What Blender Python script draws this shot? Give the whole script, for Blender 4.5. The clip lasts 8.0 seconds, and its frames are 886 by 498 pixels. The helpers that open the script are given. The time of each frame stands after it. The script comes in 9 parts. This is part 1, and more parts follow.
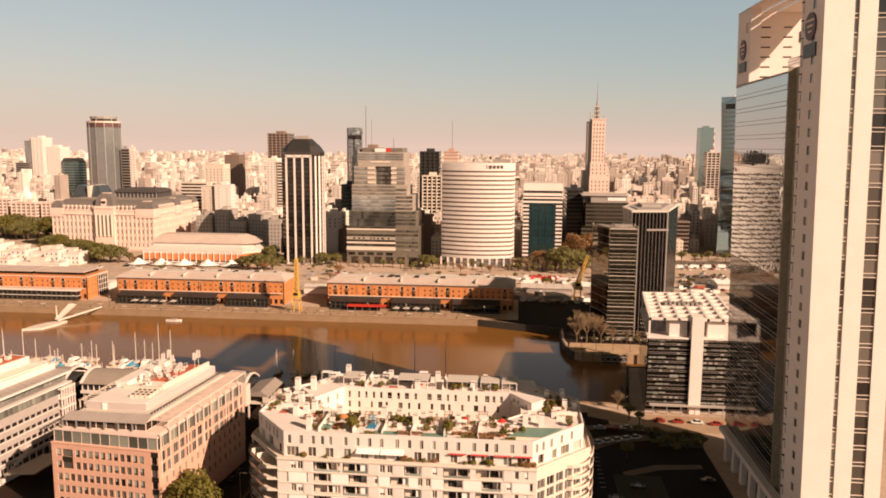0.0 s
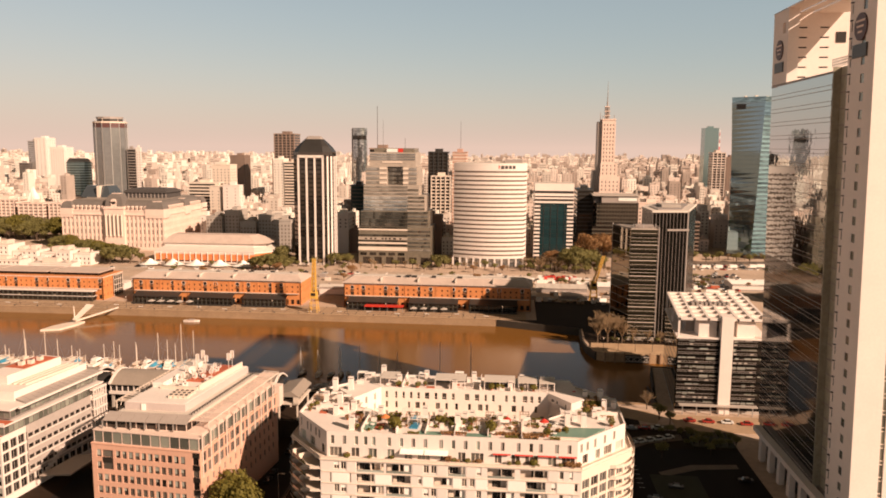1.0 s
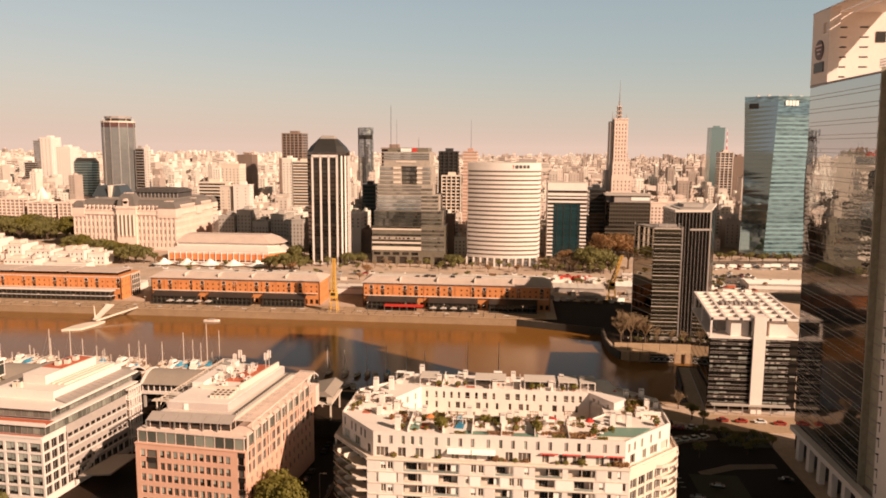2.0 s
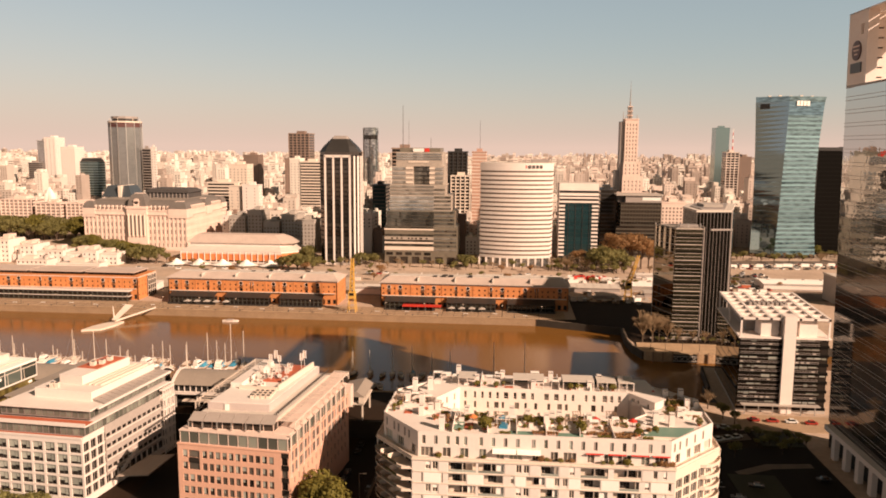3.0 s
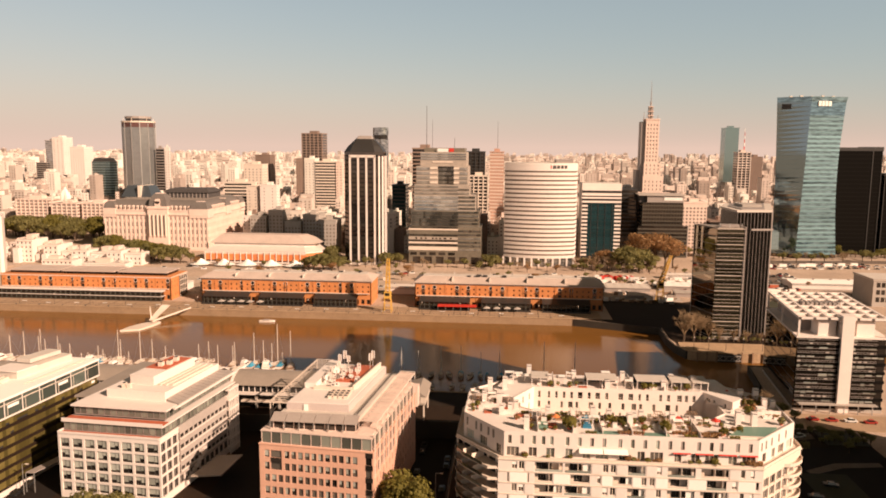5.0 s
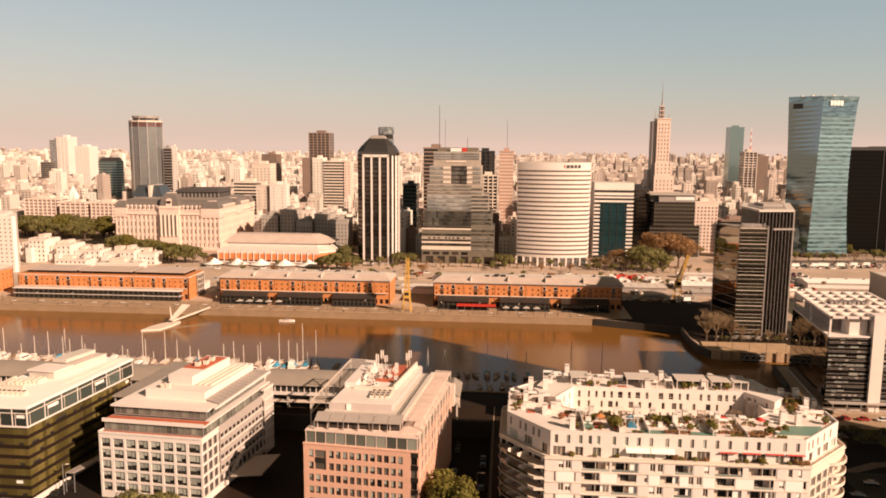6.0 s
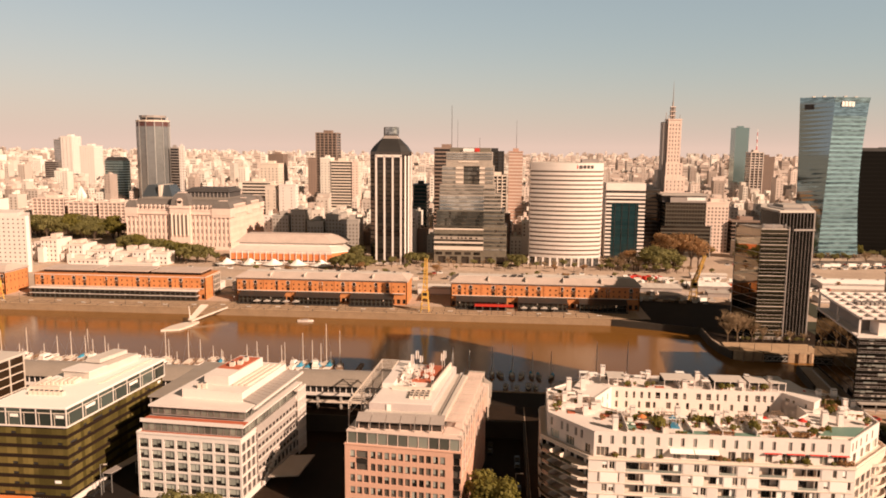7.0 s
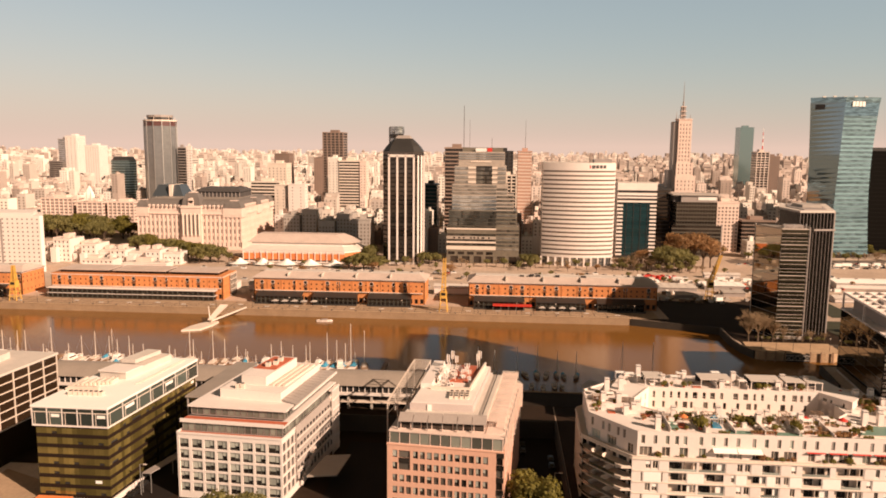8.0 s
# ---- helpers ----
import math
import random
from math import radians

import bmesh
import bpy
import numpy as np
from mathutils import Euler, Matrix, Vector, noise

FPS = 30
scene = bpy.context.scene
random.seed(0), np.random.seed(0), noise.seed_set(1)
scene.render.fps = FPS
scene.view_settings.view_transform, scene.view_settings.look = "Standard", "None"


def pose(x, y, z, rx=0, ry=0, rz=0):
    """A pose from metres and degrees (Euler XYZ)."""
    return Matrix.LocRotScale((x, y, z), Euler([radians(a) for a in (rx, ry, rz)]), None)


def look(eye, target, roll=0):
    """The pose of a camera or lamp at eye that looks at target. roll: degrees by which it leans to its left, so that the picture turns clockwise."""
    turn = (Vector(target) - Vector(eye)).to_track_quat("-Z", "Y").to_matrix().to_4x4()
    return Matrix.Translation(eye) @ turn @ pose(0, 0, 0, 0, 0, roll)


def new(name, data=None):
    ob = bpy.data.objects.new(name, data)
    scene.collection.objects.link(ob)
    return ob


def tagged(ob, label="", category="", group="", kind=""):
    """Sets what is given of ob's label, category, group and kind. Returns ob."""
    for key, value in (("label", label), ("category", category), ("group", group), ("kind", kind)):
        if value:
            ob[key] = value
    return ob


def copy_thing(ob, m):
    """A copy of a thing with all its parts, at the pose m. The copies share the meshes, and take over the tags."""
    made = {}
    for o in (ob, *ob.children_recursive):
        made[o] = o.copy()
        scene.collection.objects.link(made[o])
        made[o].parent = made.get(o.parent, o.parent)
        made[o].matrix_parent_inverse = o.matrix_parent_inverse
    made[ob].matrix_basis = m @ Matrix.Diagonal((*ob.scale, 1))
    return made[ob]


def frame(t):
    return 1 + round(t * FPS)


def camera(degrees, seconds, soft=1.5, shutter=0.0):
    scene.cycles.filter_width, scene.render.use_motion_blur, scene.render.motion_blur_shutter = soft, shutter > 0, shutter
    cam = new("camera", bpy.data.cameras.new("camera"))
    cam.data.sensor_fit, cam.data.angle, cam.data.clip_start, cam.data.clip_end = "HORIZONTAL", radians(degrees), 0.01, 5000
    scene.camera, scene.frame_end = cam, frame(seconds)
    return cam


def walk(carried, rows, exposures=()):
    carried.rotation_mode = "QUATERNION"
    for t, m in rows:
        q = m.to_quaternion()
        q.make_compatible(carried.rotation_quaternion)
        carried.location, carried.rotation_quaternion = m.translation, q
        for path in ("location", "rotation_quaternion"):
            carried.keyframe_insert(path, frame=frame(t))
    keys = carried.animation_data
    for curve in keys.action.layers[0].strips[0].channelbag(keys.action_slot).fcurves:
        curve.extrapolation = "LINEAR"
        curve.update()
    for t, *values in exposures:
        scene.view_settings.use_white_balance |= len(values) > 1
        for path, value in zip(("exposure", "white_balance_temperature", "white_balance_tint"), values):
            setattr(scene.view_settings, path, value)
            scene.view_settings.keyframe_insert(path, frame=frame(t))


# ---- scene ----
cam = camera(61.2, 8.0, soft=1.8)
PATH = [
    (0, (-0.31, -2.213, 97.049), (-0.503, -0.24, 96.778), 0.4),
    (0.5, (-6.351, -2.692, 96.995), (-6.542, -0.719, 96.724), 0.4),
    (1, (-11.925, -3.225, 96.9), (-12.112, -1.252, 96.63), 0.4),
    (1.5, (-17.814, -3.724, 96.863), (-18.0, -1.752, 96.592), 0.4),
    (3, (-35.952, -5.629, 96.876), (-36.131, -3.656, 96.605), 0.4),
    (3.5, (-41.339, -6.076, 96.863), (-41.516, -4.103, 96.592), 0.4),
    (4, (-47.394, -6.704, 96.855), (-47.569, -4.73, 96.584), 0.4),
    (4.5, (-52.92, -7.462, 96.915), (-53.092, -5.488, 96.644), 0.4),
    (6, (-71.28, -9.342, 96.947), (-71.444, -7.367, 96.674), 0.4),
    (6.5, (-76.995, -9.823, 96.987), (-77.156, -7.849, 96.714), 0.4),
    (7, (-83.045, -10.352, 97.04), (-83.204, -8.377, 96.767), 0.5),
    (7.5, (-89.226, -11.286, 97.281), (-89.383, -9.311, 97.007), 0.4),
    (8, (-94.858, -12.115, 97.477), (-95.012, -10.14, 97.202), 0.5),
]
STOPS, KELVIN, TINT = 0.72, 6500, 10
walk(cam, [(t, look(eye, target, roll)) for t, eye, target, roll in PATH], exposures=[(0.0, STOPS, KELVIN, TINT), (8.0, STOPS, KELVIN, TINT)])

# ---- light: one low morning sun behind the eye to the right, and a hazy sky ----
SUN_TRAVEL = Vector((-0.832, 0.555, 0.0)).normalized()
SUN_HEIGHT = 29.3
world = bpy.data.worlds.new("sky")
scene.world = world
world.use_nodes = True
wn = world.node_tree.nodes
wl = world.node_tree.links
wn.clear()
sky = wn.new("ShaderNodeTexSky")
sky.sky_type = "NISHITA"
sky.sun_disc = False
sky.sun_elevation = radians(SUN_HEIGHT)
sky.sun_rotation = math.atan2(-SUN_TRAVEL.x, -SUN_TRAVEL.y)
sky.altitude = 10
sky.air_density = 1.0
sky.dust_density = 1.0
sky.ozone_density = 1.0
tint = wn.new("ShaderNodeMix")
tint.data_type = "RGBA"
tint.blend_type = "MULTIPLY"
tint.inputs["Factor"].default_value = 1.0
tint.inputs["B"].default_value = (1.0, 0.982, 0.878, 1)
wl.new(sky.outputs["Color"], tint.inputs["A"])
# a thin even veil of mist greys the whole sky
veil = wn.new("ShaderNodeMix")
veil.data_type = "RGBA"
veil.inputs["Factor"].default_value = 0.5
veil.inputs["B"].default_value = (4.35, 4.8, 4.8, 1)
wl.new(tint.outputs["Result"], veil.inputs["A"])
# a layer of pinkish city haze all round, thinning with height, thicker away from the sun
way = wn.new("ShaderNodeTexCoord")
sep = wn.new("ShaderNodeSeparateXYZ")
wl.new(way.outputs["Generated"], sep.inputs["Vector"])
fade = wn.new("ShaderNodeMath")
fade.operation = "MULTIPLY_ADD"
fade.inputs[1].default_value = -11.0
fade.inputs[2].default_value = -17.5
wl.new(sep.outputs["X"], fade.inputs[0])
thin = wn.new("ShaderNodeMath")
thin.operation = "MULTIPLY"
wl.new(sep.outputs["Z"], thin.inputs[0])
wl.new(fade.outputs[0], thin.inputs[1])
haze_amount = wn.new("ShaderNodeMath")
haze_amount.operation = "EXPONENT"
haze_amount.use_clamp = True
wl.new(thin.outputs[0], haze_amount.inputs[0])
haze = wn.new("ShaderNodeMix")
haze.data_type = "RGBA"
haze.inputs["B"].default_value = (7.7, 5.5, 4.45, 1)
wl.new(haze_amount.outputs[0], haze.inputs["Factor"])
wl.new(veil.outputs["Result"], haze.inputs["A"])
back = wn.new("ShaderNodeBackground")
back.inputs["Strength"].default_value = 0.064
wout = wn.new("ShaderNodeOutputWorld")
# the dusty sky deepens and warms overhead
deep = wn.new("ShaderNodeMapRange")
deep.interpolation_type = "SMOOTHSTEP"
deep.inputs["From Min"].default_value = 0.16
deep.inputs["From Max"].default_value = 0.6
deep.inputs["To Min"].default_value = 0.0
deep.inputs["To Max"].default_value = 1.0
wl.new(sep.outputs["Z"], deep.inputs["Value"])
overhead = wn.new("ShaderNodeMix")
overhead.data_type = "RGBA"
overhead.blend_type = "MULTIPLY"
overhead.inputs["Factor"].default_value = 1.0
wl.new(haze.outputs["Result"], overhead.inputs["A"])
dim = wn.new("ShaderNodeMix")
dim.data_type = "RGBA"
dim.inputs["A"].default_value = (1, 1, 1, 1)
dim.inputs["B"].default_value = (0.31, 0.19, 0.09, 1)
wl.new(deep.outputs["Result"], dim.inputs["Factor"])
wl.new(dim.outputs["Result"], overhead.inputs["B"])
wl.new(overhead.outputs["Result"], back.inputs["Color"])
wl.new(back.outputs["Background"], wout.inputs["Surface"])
sun = new("sun", bpy.data.lights.new("sun", "SUN"))
sun.data.energy = 5.0
sun.data.angle = radians(0.6)
sun.data.color = (1.0, 0.738, 0.558)
e = radians(SUN_HEIGHT)
ray = Vector((SUN_TRAVEL.x * math.cos(e), SUN_TRAVEL.y * math.cos(e), -math.sin(e)))
sun.matrix_world = Matrix.Translation((200, -150, 260)) @ ray.to_track_quat("-Z", "Y").to_matrix().to_4x4()


# ---- materials ----
def surface(name, base, rough=0.7, metal=0.0, vary=0.12, grain=0.5, patch=12.0, bump=0.0, objects=0.0, islands=0.0, spec=0.5, second=None):
    """A worn surface: base colour varied at two scales in world metres, by object or by loose piece."""
    m = bpy.data.materials.new(name)
    m.use_nodes = True
    n, l = m.node_tree.nodes, m.node_tree.links
    bsdf = n["Principled BSDF"]
    bsdf.inputs["Metallic"].default_value = metal
    bsdf.inputs["Specular IOR Level"].default_value = spec
    geo = n.new("ShaderNodeNewGeometry")
    fine = n.new("ShaderNodeTexNoise")
    fine.inputs["Scale"].default_value = 1.0 / grain
    fine.inputs["Detail"].default_value = 4
    broad = n.new("ShaderNodeTexNoise")
    broad.inputs["Scale"].default_value = 1.0 / patch
    broad.inputs["Detail"].default_value = 5
    l.new(geo.outputs["Position"], fine.inputs["Vector"])
    l.new(geo.outputs["Position"], broad.inputs["Vector"])
    add = n.new("ShaderNodeMath")
    add.operation = "ADD"
    l.new(fine.outputs["Fac"], add.inputs[0])
    l.new(broad.outputs["Fac"], add.inputs[1])
    total = add.outputs[0]
    span = vary
    for amount, node, socket in ((objects, "ShaderNodeObjectInfo", "Random"), (islands, "ShaderNodeNewGeometry", "Random Per Island")):
        if amount:
            info = n.new(node)
            mul = n.new("ShaderNodeMath")
            mul.operation = "MULTIPLY_ADD"
            mul.inputs[1].default_value = amount / max(vary, 0.01)
            l.new(info.outputs[socket], mul.inputs[0])
            l.new(total, mul.inputs[2])
            total = mul.outputs[0]
            span += amount
    ramp = n.new("ShaderNodeMapRange")
    ramp.inputs["From Min"].default_value = 0.55
    ramp.inputs["From Max"].default_value = 0.55 + 0.9 * span / max(vary, 0.01)
    ramp.inputs["To Min"].default_value = 0.0
    ramp.inputs["To Max"].default_value = 1.0
    l.new(total, ramp.inputs["Value"])
    mix = n.new("ShaderNodeMix")
    mix.data_type = "RGBA"
    low = [c * (1 - min(span, 0.45)) for c in base]
    high = [min(0.95, c * (1 + min(span, 0.35) * 0.8)) for c in (second or base)]
    mix.inputs["A"].default_value = (*low, 1)
    mix.inputs["B"].default_value = (*high, 1)
    l.new(ramp.outputs["Result"], mix.inputs["Factor"])
    l.new(mix.outputs["Result"], bsdf.inputs["Base Color"])
    rr = n.new("ShaderNodeMapRange")
    rr.inputs["To Min"].default_value = max(0.0, rough - 0.1)
    rr.inputs["To Max"].default_value = min(1.0, rough + 0.1)
    l.new(fine.outputs["Fac"], rr.inputs["Value"])
    l.new(rr.outputs["Result"], bsdf.inputs["Roughness"])
    if bump:
        b = n.new("ShaderNodeBump")
        b.inputs["Strength"].default_value = bump
        b.inputs["Distance"].default_value = grain * 0.3
        l.new(fine.outputs["Fac"], b.inputs["Height"])
        l.new(b.outputs["Normal"], bsdf.inputs["Normal"])
    return m


def leafy(name, base, amount=0.5):
    """Leaves: a varied surface that also lets light through."""
    m = surface(name, base, 0.75, vary=0.35, grain=1.2, patch=4, islands=0.25)
    n, l = m.node_tree.nodes, m.node_tree.links
    bsdf = n["Principled BSDF"]
    thin_leaf = n.new("ShaderNodeBsdfTranslucent")
    both = n.new("ShaderNodeMixShader")
    both.inputs[0].default_value = amount
    l.new(bsdf.inputs["Base Color"].links[0].from_socket, thin_leaf.inputs["Color"])
    l.new(bsdf.outputs["BSDF"], both.inputs[1])
    l.new(thin_leaf.outputs["BSDF"], both.inputs[2])
    l.new(both.outputs["Shader"], n["Material Output"].inputs["Surface"])
    return m


def coated_glass(name, tint, metal=0.75, rough=0.03, wave=0.0, cell=3.0, objects=0.0, islands=0.0, streak=0.0, shine=0.7):
    """Facade glass with a reflective coating; wave: how far each sheet bows; streak: reflections put into the tint."""
    m = bpy.data.materials.new(name)
    m.use_nodes = True
    n, l = m.node_tree.nodes, m.node_tree.links
    bsdf = n["Principled BSDF"]
    bsdf.inputs["Base Color"].default_value = (*tint, 1)
    bsdf.inputs["Metallic"].default_value = metal
    bsdf.inputs["Roughness"].default_value = rough
    bsdf.inputs["Specular IOR Level"].default_value = shine
    if objects or islands:
        info = n.new("ShaderNodeObjectInfo" if objects else "ShaderNodeNewGeometry")
        objects = objects or islands
        mix = n.new("ShaderNodeMix")
        mix.data_type = "RGBA"
        mix.inputs["A"].default_value = (*[c * (1 - objects) for c in tint], 1)
        mix.inputs["B"].default_value = (*[min(1, c * (1 + objects)) for c in tint], 1)
        l.new(info.outputs["Random Per Island" if islands else "Random"], mix.inputs["Factor"])
        l.new(mix.outputs["Result"], bsdf.inputs["Base Color"])
    # cloudy streaks of reflection are put into the base colour
    if streak:
        spot = n.new("ShaderNodeNewGeometry")
        lay = n.new("ShaderNodeMapping")
        lay.inputs["Scale"].default_value = (0.16, 0.16, 0.60)
        cloudy = n.new("ShaderNodeTexNoise")
        cloudy.inputs["Scale"].default_value = 1.0
        cloudy.inputs["Detail"].default_value = 4
        span = n.new("ShaderNodeMapRange")
        span.inputs["From Min"].default_value = 0.35
        span.inputs["From Max"].default_value = 0.65
        streak_tint = n.new("ShaderNodeMix")
        streak_tint.data_type = "RGBA"
        streak_tint.inputs["A"].default_value = (*[c * (1 - streak) for c in tint], 1)
        streak_tint.inputs["B"].default_value = (*[min(1, c * (1 + streak)) for c in tint], 1)
        l.new(spot.outputs["Position"], lay.inputs["Vector"])
        l.new(lay.outputs["Vector"], cloudy.inputs["Vector"])
        l.new(cloudy.outputs["Fac"], span.inputs["Value"])
        l.new(span.outputs["Result"], streak_tint.inputs["Factor"])
        l.new(streak_tint.outputs["Result"], bsdf.inputs["Base Color"])
    if wave:
        geo = n.new("ShaderNodeNewGeometry")
        tex = n.new("ShaderNodeTexNoise")
        tex.inputs["Scale"].default_value = 1.0 / cell
        tex.inputs["Detail"].default_value = 1
        l.new(geo.outputs["Position"], tex.inputs["Vector"])
        b = n.new("ShaderNodeBump")
        b.inputs["Strength"].default_value = wave
        b.inputs["Distance"].default_value = 0.1
        l.new(tex.outputs["Fac"], b.inputs["Height"])
        l.new(b.outputs["Normal"], bsdf.inputs["Normal"])
    return m


def river(name):
    m = bpy.data.materials.new(name)
    m.use_nodes = True
    n, l = m.node_tree.nodes, m.node_tree.links
    bsdf = n["Principled BSDF"]
    bsdf.inputs["Roughness"].default_value = 0.10
    bsdf.inputs["IOR"].default_value = 1.33
    bsdf.inputs["Specular IOR Level"].default_value = 0.31
    geo = n.new("ShaderNodeNewGeometry")
    silt = n.new("ShaderNodeTexNoise")
    silt.inputs["Scale"].default_value = 0.018
    silt.inputs["Detail"].default_value = 4
    l.new(geo.outputs["Position"], silt.inputs["Vector"])
    mix = n.new("ShaderNodeMix")
    mix.data_type = "RGBA"
    mix.inputs["A"].default_value = (0.157, 0.068, 0.014, 1)
    mix.inputs["B"].default_value = (0.21, 0.094, 0.021, 1)
    l.new(silt.outputs["Fac"], mix.inputs["Factor"])
    l.new(mix.outputs["Result"], bsdf.inputs["Base Color"])
    ripple = n.new("ShaderNodeTexNoise")
    ripple.inputs["Scale"].default_value = 0.9
    ripple.inputs["Detail"].default_value = 3
    l.new(geo.outputs["Position"], ripple.inputs["Vector"])
    b = n.new("ShaderNodeBump")
    b.inputs["Strength"].default_value = 0.30
    b.inputs["Distance"].default_value = 0.12
    l.new(ripple.outputs["Fac"], b.inputs["Height"])
    l.new(b.outputs["Normal"], bsdf.inputs["Normal"])
    return m


# dark because the shade on the near ground is put into its colour
DARKEARTH = surface("trodden earth in shade tone", (0.027, 0.015, 0.008), 0.95, vary=0.35, grain=1.0, patch=9, spec=0.15)
WATER = river("muddy water")
EARTH = surface("city ground", (0.46, 0.33, 0.24), 0.9, vary=0.35, grain=2.0, patch=30)
# shade of the near streets is put into this tone; FARASPHALT stays pale
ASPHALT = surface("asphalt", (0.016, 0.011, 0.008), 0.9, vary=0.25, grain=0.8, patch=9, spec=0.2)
FARASPHALT = surface("pale sunlit asphalt", (0.46, 0.345, 0.26), 0.85, vary=0.4, grain=1.5, patch=18)
ORANGE = surface("orange panels", (0.66, 0.19, 0.06), 0.7, vary=0.12, objects=0.15)
# the near quay's shade is put into this paving colour
NEARPAVE = surface("paving in shade tone", (0.026, 0.017, 0.011), 0.9, vary=0.3, grain=0.8, patch=7, spec=0.12)
# walls using this have their shade in the stone colour
QUAYDARK = surface("quay stone in shade tone", (0.05, 0.037, 0.025), 0.85, vary=0.3, grain=0.9, patch=5, bump=0.3)
PAVING = surface("paving", (0.37, 0.245, 0.15), 0.85, vary=0.28, grain=1.2, patch=9)
# sunlight on the landing is put into this lifted stone tone
PALEQUAY = surface("quay stone in sunlit tone", (0.42, 0.275, 0.16), 0.85, vary=0.3, grain=0.9, patch=5, bump=0.3)
OLIVECLAD = surface("olive cladding", (0.34, 0.30, 0.22), 0.4, vary=0.3, grain=1.0, patch=4)
QUAYSTONE = surface("quay stone", (0.31, 0.20, 0.115), 0.85, vary=0.25, grain=0.9, patch=6, bump=0.3)
LAWN = surface("lawn", (0.034, 0.032, 0.012), 0.95, vary=0.35, grain=0.5, patch=7)
LINE = surface("road paint", (0.75, 0.72, 0.66), 0.7, vary=0.15)
WHITE = surface("white render", (0.72, 0.62, 0.55), 0.7, vary=0.08, grain=0.6, patch=6)
CREAM = surface("cream render", (0.66, 0.54, 0.44), 0.75, vary=0.10, grain=0.5, patch=5)
STONE = surface("pale stone", (0.70, 0.53, 0.44), 0.8, vary=0.14, grain=0.6, patch=7)
PINKSTONE = surface("pink granite panels", (0.66, 0.37, 0.26), 0.6, vary=0.12, grain=0.5, patch=6)
BRICK = surface("orange brick", (0.56, 0.21, 0.068), 0.8, vary=0.22, grain=0.35, patch=5, bump=0.2)
ROOFTIN = surface("grey sheet roof", (0.29, 0.235, 0.19), 0.6, vary=0.15, grain=0.8, patch=6)
PALEROOF = surface("pale roof membrane", (0.56, 0.48, 0.41), 0.8, vary=0.12, grain=0.8, patch=5)
LEADROOF = surface("grey lead roof", (0.15, 0.125, 0.108), 0.6, vary=0.2, grain=0.8, patch=5)
SLATE = surface("slate roof", (0.065, 0.055, 0.05), 0.7, vary=0.25, grain=0.5, patch=4)
GREYCLAD = surface("grey cladding", (0.30, 0.25, 0.22), 0.6, vary=0.1, grain=0.6, patch=5)
CONCRETE = surface("concrete", (0.40, 0.34, 0.29), 0.85, vary=0.15, grain=0.5, patch=6)
DARKMETAL = surface("dark metal", (0.045, 0.04, 0.036), 0.45, metal=0.3, vary=0.2)
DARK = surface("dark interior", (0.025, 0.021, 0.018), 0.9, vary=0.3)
STEEL = surface("grey steel", (0.42, 0.39, 0.36), 0.4, metal=0.6, vary=0.12)
YELLOW = surface("yellow crane paint", (0.64, 0.36, 0.07), 0.55, vary=0.2, grain=0.4, patch=2)
REDPAINT = surface("red paint", (0.55, 0.035, 0.02), 0.5, vary=0.15)
EMBLEM = surface("dark red emblem", (0.07, 0.02, 0.014), 0.5, vary=0.3, grain=0.6)
REDTILE = surface("red terrace tile", (0.45, 0.11, 0.05), 0.8, vary=0.2)
TEAL = surface("green pool deck", (0.16, 0.25, 0.19), 0.5, vary=0.2)
BLUECLOTH = surface("blue boat cover", (0.05, 0.28, 0.42), 0.8, vary=0.25, objects=0.3)
TIMBER = surface("worn timber", (0.28, 0.17, 0.10), 0.8, vary=0.25)
BARK = surface("bark", (0.10, 0.065, 0.04), 0.95, vary=0.3)
LEAF = leafy("green leaves", (0.23, 0.19, 0.035))
LEAFDARK = leafy("dark leaves", (0.26, 0.225, 0.075))
LEAFBROWN = leafy("brown winter leaves", (0.40, 0.225, 0.095))
CANVAS = surface("white canvas", (0.85, 0.78, 0.70), 0.8, vary=0.06)
GLASS = coated_glass("window glass", (0.15, 0.135, 0.12), metal=0.35, rough=0.06, objects=0.8)
GLASSDARK = coated_glass("dark bronze glass", (0.06, 0.05, 0.042), metal=0.6, rough=0.05, objects=0.4)
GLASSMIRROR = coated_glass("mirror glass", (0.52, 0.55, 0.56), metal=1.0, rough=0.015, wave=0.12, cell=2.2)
GLASSDIM = coated_glass("dim office glass", (0.10, 0.085, 0.07), metal=0.2, rough=0.08, objects=0.9)
BLIND = surface("grey green blind", (0.33, 0.325, 0.275), 0.8, vary=0.1, objects=0.3)
WHROOF = surface("weathered pinkish roof", (0.52, 0.40, 0.33), 0.75, vary=0.2, grain=1.0, patch=9)
INK = surface("black cladding", (0.008, 0.0065, 0.005), 0.8, vary=0.2, spec=0.06)
GLASSFLANK = coated_glass("bowed mirror glass", (0.29, 0.265, 0.22), metal=1.0, rough=0.02, wave=0.035, cell=6.0)
GLASSLOW = coated_glass("darker lower glass", (0.11, 0.10, 0.09), metal=0.75, rough=0.05, wave=0.06, cell=3.0)
GLASSGREEN = coated_glass("green gold glass", (0.185, 0.14, 0.045), metal=0.45, rough=0.1, islands=0.48)
GLASSBLUE = coated_glass("blue green glass", (0.19, 0.315, 0.375), metal=0.8, rough=0.05, wave=0.05, streak=0.45)
GLASSGREY = coated_glass("silver glass", (0.36, 0.37, 0.37), metal=0.85, rough=0.05, wave=0.05, streak=0.55)
GLASSPALE = coated_glass("pale blinded glass", (0.36, 0.37, 0.32), metal=0.15, rough=0.12, objects=0.45)
